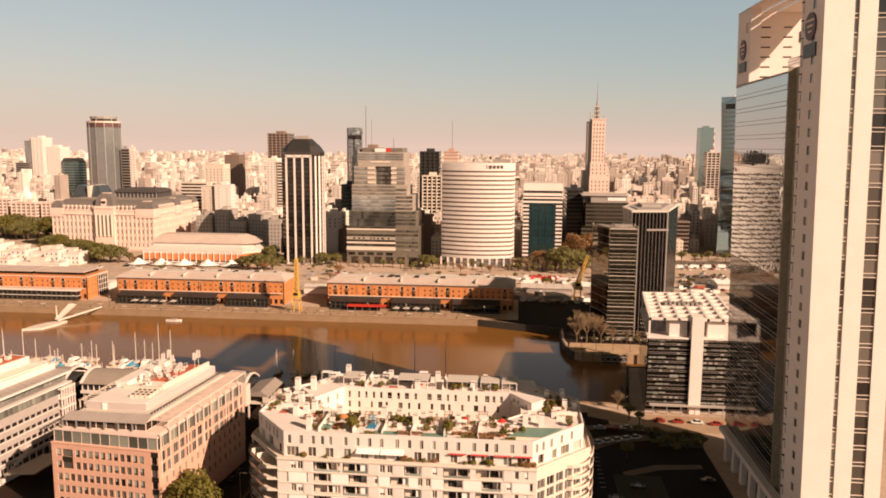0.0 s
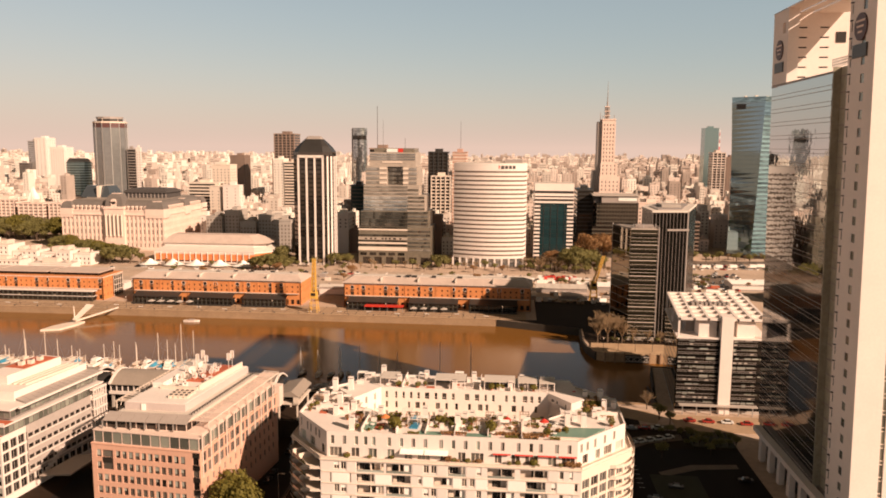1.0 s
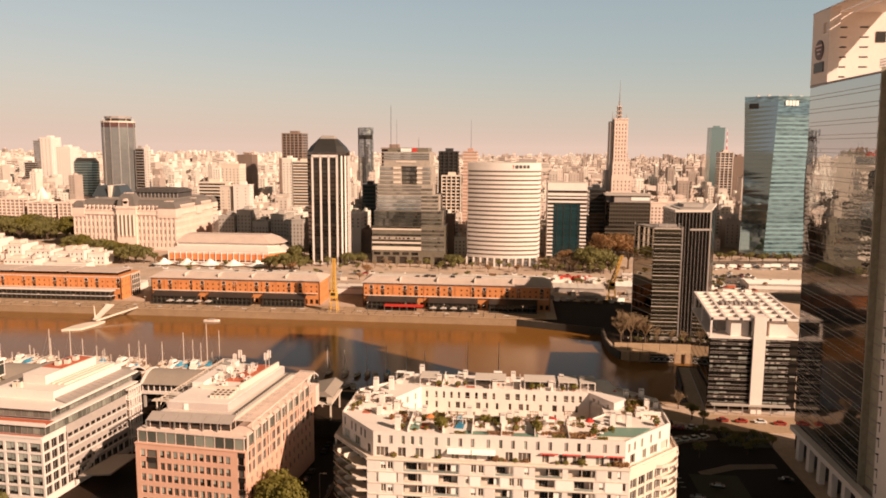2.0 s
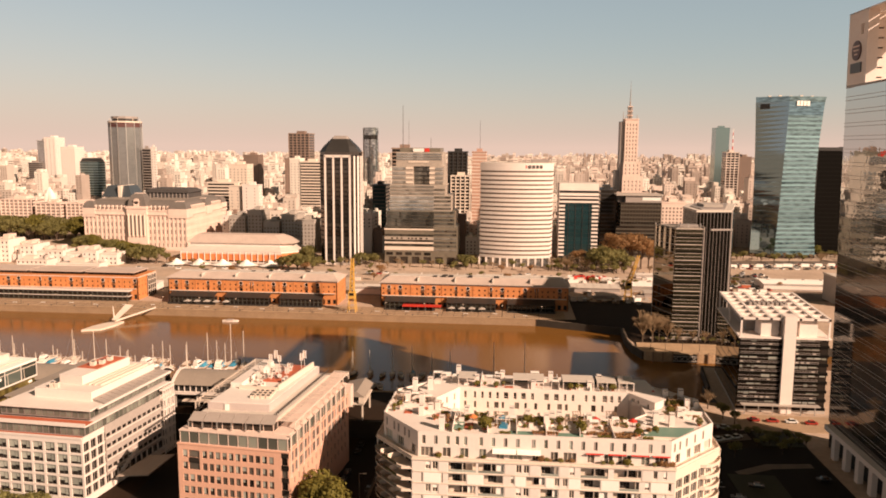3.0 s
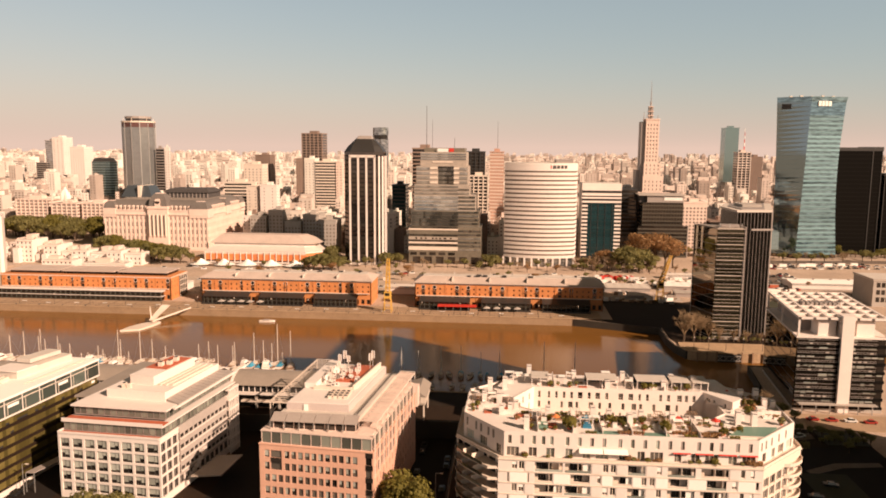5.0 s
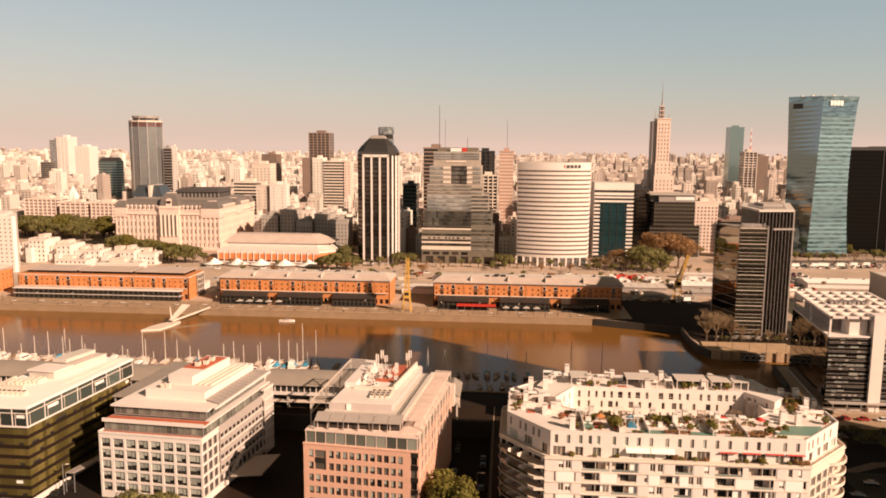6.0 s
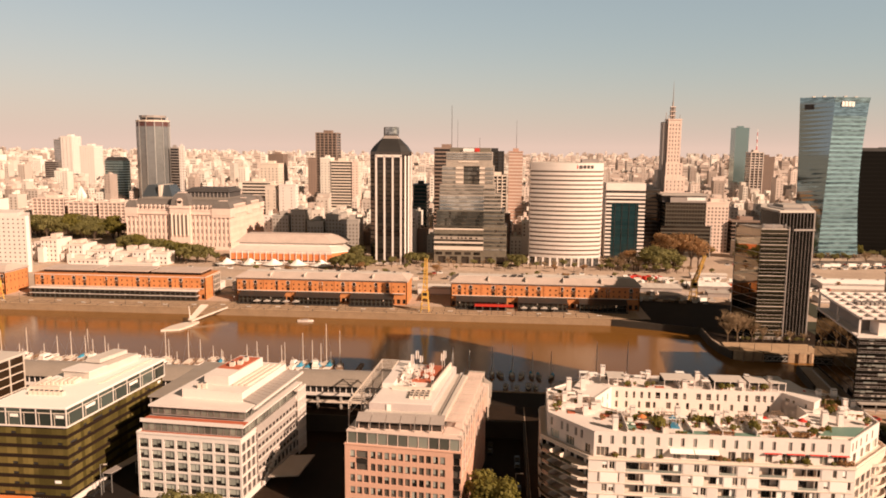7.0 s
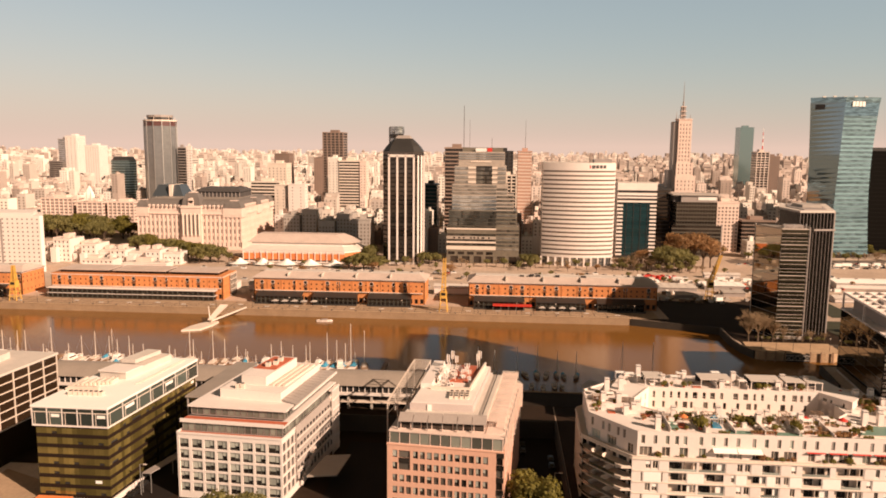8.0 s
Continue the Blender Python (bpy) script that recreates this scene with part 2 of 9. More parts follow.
GLASSBLACK = coated_glass("black glass", (0.02, 0.016, 0.013), metal=0.05, rough=0.2, shine=0.25)
GLASSJET = coated_glass("jet black glass", (0.006, 0.005, 0.004), metal=0.0, rough=0.25, shine=0.08)
CURVEGLASS = coated_glass("brown office glass", (0.20, 0.155, 0.12), metal=0.1, rough=0.25, objects=0.3)
GLASSMID = coated_glass("half blinded glass", (0.19, 0.19, 0.155), metal=0.15, rough=0.12, objects=0.6)
GLASSTEAL = coated_glass("teal glass", (0.02, 0.05, 0.056), metal=0.3, rough=0.1, objects=0.2)
GLASSCLEAR = coated_glass("clear dark glass", (0.085, 0.10, 0.085), metal=0.35, rough=0.06, objects=0.6)


# ---- mesh tools ----
CORNERS = np.array([(0, 0, 0), (1, 0, 0), (1, 1, 0), (0, 1, 0), (0, 0, 1), (1, 0, 1), (1, 1, 1), (0, 1, 1)], float)
SIDES = np.array([(0, 3, 2, 1), (4, 5, 6, 7), (0, 1, 5, 4), (1, 2, 6, 5), (2, 3, 7, 6), (3, 0, 4, 7)])


class Maker:
    """Gathers boxes, prisms and tubes in world metres; .at holds the local axes that new pieces are laid in."""

    def __init__(self):
        self.v, self.f, self.b, self.at = [], [], [], None

    def along(self, p, q):
        """Local x runs from p to q, local y into the building, z up."""
        u = Vector((q[0] - p[0], q[1] - p[1], 0)).normalized()
        self.at = np.array(((u.x, -u.y, 0, p[0]), (u.y, u.x, 0, p[1]), (0, 0, 1, 0)))
        return self

    def turn(self, x, y, z, deg):
        c, s = math.cos(radians(deg)), math.sin(radians(deg))
        self.at = np.array(((c, -s, 0, x), (s, c, 0, y), (0, 0, 1, z)))
        return self

    def box(self, x0, x1, y0, y1, z0, z1):
        if self.at is None:
            self.b.append((x0, y0, z0, x1, y1, z1))
        else:
            c = CORNERS * (x1 - x0, y1 - y0, z1 - z0) + (x0, y0, z0)
            self.add(c, SIDES)
        return self

    def add(self, points, faces):
        points = np.asarray(points, float)
        if self.at is not None:
            points = points @ self.at[:, :3].T + self.at[:, 3]
        k = len(self.v)
        self.v.extend(map(tuple, points))
        self.f.extend([k + int(i) for i in f] for f in faces)
        return self

    def prism(self, poly, z0, z1, top=None):
        """A prism over a polygon that runs counter-clockwise seen from above; top: another polygon at z1."""
        n = len(poly)
        top = top or poly
        pts = [(x, y, z0) for x, y in poly] + [(x, y, z1) for x, y in top]
        faces = [list(range(n))[::-1], [n + i for i in range(n)]]
        faces += [(i, (i + 1) % n, n + (i + 1) % n, n + i) for i in range(n)]
        return self.add(pts, faces)

    def tube(self, p, q, r, n=6, r1=None):
        p, q = Vector(p), Vector(q)
        d = (q - p).normalized()
        a = d.orthogonal().normalized()
        b = d.cross(a)
        pts = []
        for c, s in ((p, r), (q, r if r1 is None else r1)):
            for i in range(n):
                w = 2 * math.pi * i / n
                pts.append(c + a * (s * math.cos(w)) + b * (s * math.sin(w)))
        faces = [list(range(n))[::-1], [n + i for i in range(n)]]
        faces += [(i, (i + 1) % n, n + (i + 1) % n, n + i) for i in range(n)]
        return self.add(pts, faces)

    def mesh(self, name, off=(0, 0, 0)):
        v, f = list(self.v), list(self.f)
        if self.b:
            b = np.array(self.b)
            pts = (b[:, None, :3] + CORNERS[None] * (b[:, None, 3:] - b[:, None, :3])).reshape(-1, 3)
            k = len(v)
            v.extend(map(tuple, pts))
            f.extend((np.arange(len(b))[:, None, None] * 8 + SIDES[None] + k).reshape(-1, 4).tolist())
        v = np.array(v) - np.array(off)
        me = bpy.data.meshes.new(name)
        me.from_pydata(v.tolist(), [], f)
        me.update()
        return me


def root_of(ob):
    p = Vector((0, 0, 0))
    while ob is not None:
        p = p + ob.location
        ob = ob.parent
    return p


def part(name, made, material, parent=None, label=""):
    """One mesh object under a thing or a part; the maker's places are in world metres."""
    me = made.mesh(name, root_of(parent))
    me.materials.append(material)
    ob = new(name, me)
    ob.parent = parent
    return tagged(ob, label)


def thing(name, label, category, x, y, z=0.0, group=""):
    ob = new(name)
    ob.empty_display_size = 0.5
    ob.location = (x, y, z)
    return tagged(ob, label, category, group)


def setting(name, made, material, label, category=""):
    me = made.mesh(name)
    me.materials.append(material)
    return tagged(new(name, me), label, category or name.replace("_", " "), kind="structure")


def repeat(name, me, parent, spots):
    """Alike parts that share one mesh, each at a world pose (x, y, z, degrees about z)."""
    off = root_of(parent)
    for x, y, z, deg in spots:
        ob = new(name, me)
        ob.parent = parent
        ob.matrix_basis = Matrix.Translation(Vector((x, y, z)) - off) @ Matrix.Rotation(radians(deg), 4, "Z")


def stock(name, made, *materials):
    me = made.mesh(name)
    for m in materials:
        me.materials.append(m)
    return me


def inset(poly, d):
    """Moves each side of a counter-clockwise polygon inwards by d."""
    n = len(poly)
    lines = []
    for i in range(n):
        p, q = Vector(poly[i]), Vector(poly[(i + 1) % n])
        u = (q - p).normalized()
        nrm = Vector((-u.y, u.x))
        lines.append((p + nrm * d, u))
    out = []
    for i in range(n):
        (p, u), (q, w) = lines[i - 1], lines[i]
        den = u.x * w.y - u.y * w.x
        t = ((q.x - p.x) * w.y - (q.y - p.y) * w.x) / den if abs(den) > 1e-6 else 0
        out.append((p.x + u.x * t, p.y + u.y * t))
    return out


WINDOWS = {}


def window_mesh(w, h, glass, rim=None, bars=1, sill=True):
    """A window: glass set behind a slim metal surround with a middle bar; local x along the wall, y inwards, z up."""
    key = (round(w, 2), round(h, 2), glass.name, rim.name if rim else "", bars)
    if key not in WINDOWS:
        n = bars + 1 if rim else 1
        t = min(0.08, w * 0.08)
        pts = [(w * i / n, 0.04, z) for z in (0, h) for i in range(n + 1)]
        faces, kinds = [], []
        for i in range(n):
            a, b, c, d = i, i + 1, n + 2 + i, n + 1 + i
            k = len(pts)
            u, v = w * i / n + t, w * (i + 1) / n - t
            pts += [(u, 0.11, t), (v, 0.11, t), (v, 0.11, h - t), (u, 0.11, h - t)]
            faces += [(k, k + 1, k + 2, k + 3), (a, b, k + 1, k), (b, c, k + 2, k + 1), (c, d, k + 3, k + 2), (d, a, k, k + 3)]
            kinds += [0, 1, 1, 1, 1]
        me = Maker().add(pts, faces).mesh("window")
        me.materials.append(glass)
        me.materials.append(rim or DARKMETAL)
        for p, kind in zip(me.polygons, kinds):
            p.material_index = kind
        WINDOWS[key] = me
    return WINDOWS[key]


def wall_with_openings(mk, p, q, z0, z1, rows, thick=0.35):
    """A wall from p to q; rows: (v0, v1, [(u0, u1), ...]) from below up. Openings go right through."""
    mk.along(p, q)
    length = math.dist(p[:2], q[:2])
    below = z0
    for v0, v1, spans in rows:
        if v0 > below:
            mk.box(0, length, 0, thick, below, v0)
        u = 0
        for a, b in spans:
            if a > u:
                mk.box(u, a, 0, thick, v0, v1)
            u = b
        if u < length:
            mk.box(u, length, 0, thick, v0, v1)
        below = v1
    if z1 > below:
        mk.box(0, length, 0, thick, below, z1)
    mk.at = None


def fit_windows(parent, p, q, rows, glass, rim=None, bars=1, deep=0.2, skip=()):
    """A window part for every opening of a wall."""
    u = Vector((q[0] - p[0], q[1] - p[1])).normalized()
    nrm = Vector((-u.y, u.x))
    deg = math.degrees(math.atan2(u.y, u.x))
    off = root_of(parent)
    for v0, v1, spans in rows:
        for a, b in spans:
            x, y = Vector((p[0], p[1])) + u * a + nrm * deep
            ob = new("window", window_mesh(b - a, v1 - v0, glass, rim, bars))
            ob.parent = parent
            ob.matrix_basis = Matrix.Translation(Vector((x, y, v0)) - off) @ Matrix.Rotation(radians(deg), 4, "Z")


def bays(length, count, width, margin=0.0):
    step = (length - 2 * margin) / count
    return [(margin + step * (i + 0.5) - width / 2, margin + step * (i + 0.5) + width / 2) for i in range(count)]


def banded(parent, poly, z0, floors, step, solid, wall_mat, glass_mat, recess=0.3, names=("spandrel", "window_band"), far=False):
    """Storeys of a banded office block: each a solid band and a set-back band of glass. far: too small to pick apart."""
    off = root_of(parent)
    if far:
        mk = Maker()
        for i in range(floors):
            mk.prism(poly, z0 + i * step, z0 + i * step + solid)
        tagged(part("storey_banding", mk, wall_mat, parent), kind="stuff")
        part("glass_body", Maker().prism(inset(poly, recess), z0, z0 + floors * step), glass_mat, parent)
        return
    a = stock(names[0], Maker().prism(poly, 0, solid), wall_mat)
    b = stock(names[1], Maker().prism(inset(poly, recess), 0, step - solid), glass_mat)
    for i in range(floors):
        for nm, me, z in ((names[0], a, z0 + i * step), (names[1], b, z0 + i * step + solid)):
            ob = new(nm, me)
            ob.parent = parent
            ob.location = Vector((0, 0, z)) - off


# ---- the setting: ground with the dock cut into it, quays, roads ----
FAR = 4600.0
QUAY_FAR, QUAY_NEAR, WATER_Z = 413.0, 279.0, -3.6
LOW = -6.0
mk = Maker()
mk.box(-FAR, FAR, QUAY_FAR, FAR, -8, 0)
mk.box(-74, FAR, -1500, QUAY_NEAR, -8, 0)
mk.box(-FAR, -74, 246, QUAY_NEAR, -8, 0)
mk.box(-FAR, -74, -1500, 246, -9, LOW)
mk.prism([(44, QUAY_NEAR), (FAR, QUAY_NEAR), (FAR, 329), (51, 329), (47, 300)], -8, 0)
mk.prism([(28.5, 352), (68, 352), (71, 366), (FAR, 366), (FAR, QUAY_FAR), (-20, QUAY_FAR), (3.1, 404.8), (25.2, 397), (24.4, 375.6), (25.8, 361)], -8, 0)
setting("ground", mk, EARTH, "flat dusty city ground with the dock cut into it", "ground")
mk = Maker()
mk.add([(-FAR, QUAY_NEAR - 1, WATER_Z), (FAR, QUAY_NEAR - 1, WATER_Z), (FAR, QUAY_FAR + 1, WATER_Z), (-FAR, QUAY_FAR + 1, WATER_Z)], [(0, 1, 2, 3)])
setting("water", mk, WATER, "calm brown river water filling the long dock", "water")
mk = Maker()
mk.box(-700, -21, 412.4, 414.2, -4, 0.25)
setting("quay_wall_far", mk, QUAYSTONE, "weathered stone quay wall along the far bank", "quay wall")
mk = Maker()
mk.box(-700, 43.6, 277.9, 279.6, -4, 0.25)
setting("quay_wall_near", mk, QUAYSTONE, "stone quay wall along the near bank", "quay wall")
mk = Maker()
mk.box(-700, -4, 414.2, 434, 0, 0.12)
setting("pavement_far_quay", mk, PAVING, "worn paved promenade along the far quay", "pavement")
mk = Maker()
mk.box(-700, -20, 412.2, 414.0, 0.25, 0.42)
setting("quay_coping", mk, PALEQUAY, "pale worn coping stones on the far quay edge", "coping")
mk = Maker()
for y in (417.6, 422.4):
    mk.box(-700, -6, y, y + 0.18, 0.12, 0.16)
for i in range(84):
    mk.box(-600 + i * 7, -599.8 + i * 7, 414.2, 434, 0.12, 0.135)
setting("crane_rail", mk, DARKEARTH, "old crane rails and joints set in the quay paving", "rail")
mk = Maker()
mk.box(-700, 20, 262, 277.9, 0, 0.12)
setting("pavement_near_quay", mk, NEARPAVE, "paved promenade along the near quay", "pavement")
mk = Maker()
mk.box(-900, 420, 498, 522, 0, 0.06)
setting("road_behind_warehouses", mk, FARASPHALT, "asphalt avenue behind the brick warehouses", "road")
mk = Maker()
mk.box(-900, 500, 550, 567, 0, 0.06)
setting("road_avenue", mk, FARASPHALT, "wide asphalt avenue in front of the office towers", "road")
mk = Maker()
mk.prism([(100, 634), (420, 672), (420, 690), (100, 652)], 0, 0.05)
mk.prism([(118, 522), (146, 530), (156, 584), (140, 586), (120, 560)], 0.06, 0.09)
# dark patch laid in for the shadow beside the grey office
mk.prism([(150, 486), (184, 486), (184, 520), (160, 521), (146, 508)], 0.06, 0.09)
setting("road_ring", mk, surface("worn asphalt and shade patch", (0.15, 0.105, 0.075), 0.85, vary=0.35, grain=1.5, patch=10), "worn grey asphalt lanes, car park and shade patch by the towers", "road")
mk = Maker()
for i in range(120):
    mk.box(-700 + i * 10, -696 + i * 10, 558.3, 558.7, 0.06, 0.075)
setting("road_marking", mk, LINE, "dashed white road paint on the avenue", "road marking")
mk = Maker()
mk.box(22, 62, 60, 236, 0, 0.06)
setting("road_near", mk, ASPHALT, "shade toned asphalt street and car park beside the tower", "road")
mk = Maker()
mk.prism([(23, 236), (27, 233.5), (34, 239.5), (46, 243.5), (46, 248.5), (33, 246), (24, 241)], 0.06, 0.1)
mk.prism([(23, 250), (36, 252.6), (46, 253), (46, 257), (34, 256.4), (23, 254)], 0.06, 0.1)
mk.prism([(34, 214), (45, 220), (58, 222), (58, 225), (44, 223.4), (33, 217)], 0.06, 0.1)
setting("road_drive", mk, surface("worn grey asphalt", (0.17, 0.125, 0.09), 0.85, vary=0.3, grain=0.8, patch=4), "curving grey asphalt drive in the shade", "road")
mk = Maker()
for i in range(9):
    mk.box(25.5, 27.2, 206 + i * 3.0, 206.14 + i * 3.0, 0.06, 0.075)
mk.along((24, 238.2), (45, 246.2))
for i in range(8):
    mk.box(i * 2.8, i * 2.8 + 1.3, -0.08, 0.08, 0.1, 0.115)
mk.at = None
setting("road_paint", mk, LINE, "white bay and lane paint on the shaded street", "road marking")
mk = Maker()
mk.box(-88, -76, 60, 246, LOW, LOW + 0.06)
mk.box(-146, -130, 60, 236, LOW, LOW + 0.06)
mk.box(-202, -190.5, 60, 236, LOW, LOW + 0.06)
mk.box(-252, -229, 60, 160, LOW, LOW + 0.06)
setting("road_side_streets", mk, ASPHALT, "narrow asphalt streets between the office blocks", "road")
mk = Maker()
mk.prism([(-255.4, 161), (-228.8, 161), (-228.8, 208), (-252.6, 208), (-255.4, 184)], LOW, LOW + 0.05)
setting("pavement_office_yard", mk, surface("pale concrete paving", (0.58, 0.45, 0.34), 0.85, vary=0.2, grain=1.0, patch=5), "sunlit pale paving between the office blocks", "pavement")
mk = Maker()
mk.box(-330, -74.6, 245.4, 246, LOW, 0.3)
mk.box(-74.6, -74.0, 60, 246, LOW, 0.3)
setting("retaining_wall", mk, QUAYDARK, "shade toned retaining wall below the quay terrace", "wall")
mk = Maker()
mk.box(46, 100, 252, 268, 0, 0.10)
# wedge follows the sunlit patch; its pale paving stands for that light
mk.prism([(27, 264), (40, 258), (43, 266), (38, 271), (28, 273)], 0, 0.10)
setting("pavement_forecourt", mk, PAVING, "sunlit paved forecourt of the white office block", "pavement")
# the dark tone carries the towers' shade on this corner
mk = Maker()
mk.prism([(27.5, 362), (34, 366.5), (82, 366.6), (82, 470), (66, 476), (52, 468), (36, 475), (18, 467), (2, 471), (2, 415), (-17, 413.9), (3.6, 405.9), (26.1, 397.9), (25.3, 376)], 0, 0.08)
setting("ground_basin_corner", mk, DARKEARTH, "trodden earth in shade tone round the corner of the basin", "ground")
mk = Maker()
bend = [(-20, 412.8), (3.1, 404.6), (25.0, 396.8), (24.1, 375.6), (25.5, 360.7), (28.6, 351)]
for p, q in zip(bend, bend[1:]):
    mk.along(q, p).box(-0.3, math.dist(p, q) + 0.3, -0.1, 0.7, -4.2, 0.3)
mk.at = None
setting("quay_wall_basin", mk, QUAYDARK, "shade toned stone quay wall round the basin corner", "quay wall")
mk = Maker()
mk.prism([(26.6, 358), (27.4, 352.5), (29.5, 349.6), (33, 348.2), (60, 347.0), (64, 347.4), (67.2, 349.2), (69.0, 352.5), (69.4, 358), (69, 366.5), (27.6, 366.5)], -4, 0.6)
setting("landing_stage", mk, PALEQUAY, "rounded stone landing stage at the basin corner", "landing stage")
for x in (32, 36.5, 41, 52.6, 57.5, 63):
    mk = Maker().box(x, x + 0.6, 346.2, 346.8, -4, 1.5)
    setting("landing_post", mk, TIMBER, "weathered timber mooring post at the landing", "mooring post")
mk = Maker()
mk.box(41.2, 52.8, 346.6, 347.8, -3.5, 0.1)
setting("landing_gate", mk, DARK, "dark gated opening in the stone landing", "opening")
mk = Maker()
for z in (-2.9, -0.6):
    mk.box(41.2, 52.8, 346.3, 346.55, z, z + 0.3)
for k in range(4):
    mk.tube((41.6 + k * 2.8, 346.42, -2.8), (44.2 + k * 2.8, 346.42, -0.5), 0.14, 4)
    mk.tube((44.2 + k * 2.8, 346.42, -2.8), (41.6 + k * 2.8, 346.42, -0.5), 0.14, 4)
setting("landing_fender", mk, CONCRETE, "pale crossed fender beams before the landing opening", "fender")
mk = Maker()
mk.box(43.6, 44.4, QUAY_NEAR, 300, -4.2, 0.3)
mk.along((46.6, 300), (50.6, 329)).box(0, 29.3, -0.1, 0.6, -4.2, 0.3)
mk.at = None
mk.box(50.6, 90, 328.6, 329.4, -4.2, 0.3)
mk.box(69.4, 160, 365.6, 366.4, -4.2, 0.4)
setting("quay_wall_passage", mk, QUAYDARK, "shade toned stone quay walls of the passage between the docks", "quay wall")
# shade between the blocks is laid on as ground colour
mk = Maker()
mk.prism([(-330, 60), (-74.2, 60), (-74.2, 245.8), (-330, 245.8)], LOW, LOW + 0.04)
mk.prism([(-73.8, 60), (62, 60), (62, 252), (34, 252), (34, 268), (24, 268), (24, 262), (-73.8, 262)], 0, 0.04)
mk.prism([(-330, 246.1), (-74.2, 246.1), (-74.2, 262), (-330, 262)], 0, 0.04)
setting("ground_near_blocks", mk, DARKEARTH, "shade toned ground between the near blocks", "ground")
mk = Maker()
mk.box(48, 62, 238, 250, 0, 0.25)
mk.box(30, 44, 150, 215, 0, 0.2)
mk.box(82, 100, 372, 420, 0, 0.15)
mk.box(98, 113, 430, 480, 0, 0.15)
setting("lawn", mk, LAWN, "dull green lawn beds beside the streets", "lawn")


mk = Maker()
mk.prism([(-252, 150), (-228.6, 150), (-229, 194), (-236, 197), (-250, 203)], LOW + 0.06, LOW + 0.2)
setting("pavement_corner", mk, PAVING, "pale sunlit paved corner beside the green office", "pavement")


# ---- near row: the tall white tower with the mirrored flank ----
def office_tower():
    t = thing("office_tower", "tall white office tower with mirrored glass flank and window strips", "office tower", 80, 205)
    x0, x1 = 63.6, 80.0
    top = 150.0
    floors = 36
    step = 3.95
    for a, b in ((x0, 69.7), (70.7, 74.4), (77.4, 80.8)):
        part("front_wall", Maker().box(a, b, 168, 168.6, 0, top), WHITE, t, "plain white front wall")
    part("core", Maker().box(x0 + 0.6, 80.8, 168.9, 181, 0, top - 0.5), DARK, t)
    rows = [(4 + i * step + 0.9, 4 + i * step + 2.9, [(1.0, 1.6), (6.6, 8.4)]) for i in range(floors)]
    mk = Maker()
    wall_with_openings(mk, (x0, 181), (x0, 168.6), 0, top, rows, 0.5)
    part("side_wall", mk, WHITE, t)
    fit_windows(t, (x0, 181), (x0, 168.6), rows, GLASSMID, None, deep=0.05)
    band = stock("window", Maker().box(0, 1.0, 0, 0.1, 0, 3.9), GLASSMID)
    wide = stock("window", Maker().box(0, 3.0, 0, 0.1, 0, 3.9), GLASSDIM)
    for xa, xb in ((69.7, 70.7), (74.4, 77.4)):
        mk = Maker()
        for i in range(floors + 1):
            for k in (0, 0.9):
                mk.box(xa, xb, 168.15, 168.45, 2 + i * step + k, 2.14 + i * step + k)
        tagged(part("transom", mk, CREAM, t, "pale window transoms"), kind="stuff")
    hood = stock("slot_hood", Maker().box(-0.5, 0, 0, 0.7, 0, 0.25), DARKMETAL)
    for i in range(floors + 1):
        z = 2 + i * step
        repeat("window", band, t, [(69.7, 168.4, z, 0)])
        repeat("window", wide, t, [(74.4, 168.4, z, 0)])
        repeat("slot_hood", hood, t, [(x0, 179.2, z + 1.2, 0)])
    # recess between the near block and the mirrored flank
    part("recess", Maker().box(67.2, x1, 181, 193.4, 0, 117), OLIVECLAD, t, "dull olive clad recess")
    part("recess_return", Maker().box(65.4, 67.18, 193.05, 193.45, 0, 117), OLIVECLAD, t, "dull olive clad return wall")
    ledge = stock("recess_ledge", Maker().box(-0.2, 0, 0, 12.2, 0, 0.3), GREYCLAD)
    repeat("recess_ledge", ledge, t, [(67.2, 181, 4 + i * step, 0) for i in range(29)])
    # mirrored flank, one sheet per storey
    sheet = stock("glass_sheet", Maker().box(0, 0.25, 0, 46.4, 0, step - 0.12), GLASSMIRROR)
    joint = stock("joint", Maker().box(-0.04, 0.2, 0, 46.4, 0, 0.12), CONCRETE)
    part("flank_core", Maker().box(66.5, x1, 193.5, 240, 0, 115.2), DARK, t)
    # the lower sheets take a darker glass than those above
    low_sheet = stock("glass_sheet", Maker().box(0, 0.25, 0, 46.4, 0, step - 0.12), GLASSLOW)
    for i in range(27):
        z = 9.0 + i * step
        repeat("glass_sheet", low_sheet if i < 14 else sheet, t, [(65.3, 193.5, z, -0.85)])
        repeat("joint", joint, t, [(65.3, 193.5, z + step - 0.12, -0.85), (65.3, 193.5, z + 1.0, -0.85)])
    part("roof_terrace", Maker().box(66, x1, 193.5, 240, 115.4, 116.2), GREYCLAD, t)
    mk = Maker()
    for i in range(24):
        mk.box(66.25, 66.33, 182.5 + i * 0.6, 182.58 + i * 0.6, 117, 119.0)
    for z in (117.6, 118.3, 119.0):
        mk.box(66.22, 66.36, 182.4, 196.5, z, z + 0.12)
    part("railing", mk, STEEL, t)
    # roof crown: far pier, sunlit inner wall, slotted roof
    mk = Maker()
    wall_with_openings(mk, (66, 240), (66, 227.6), 116.2, 137.4, [(130.5, 133.5, [(8.0, 10.2)])], 0.8)
    part("far_pier", mk, WHITE, t)
    part("far_pier_back", Maker().box(66.8, 69, 227.6, 240, 116.2, 137.2), WHITE, t)
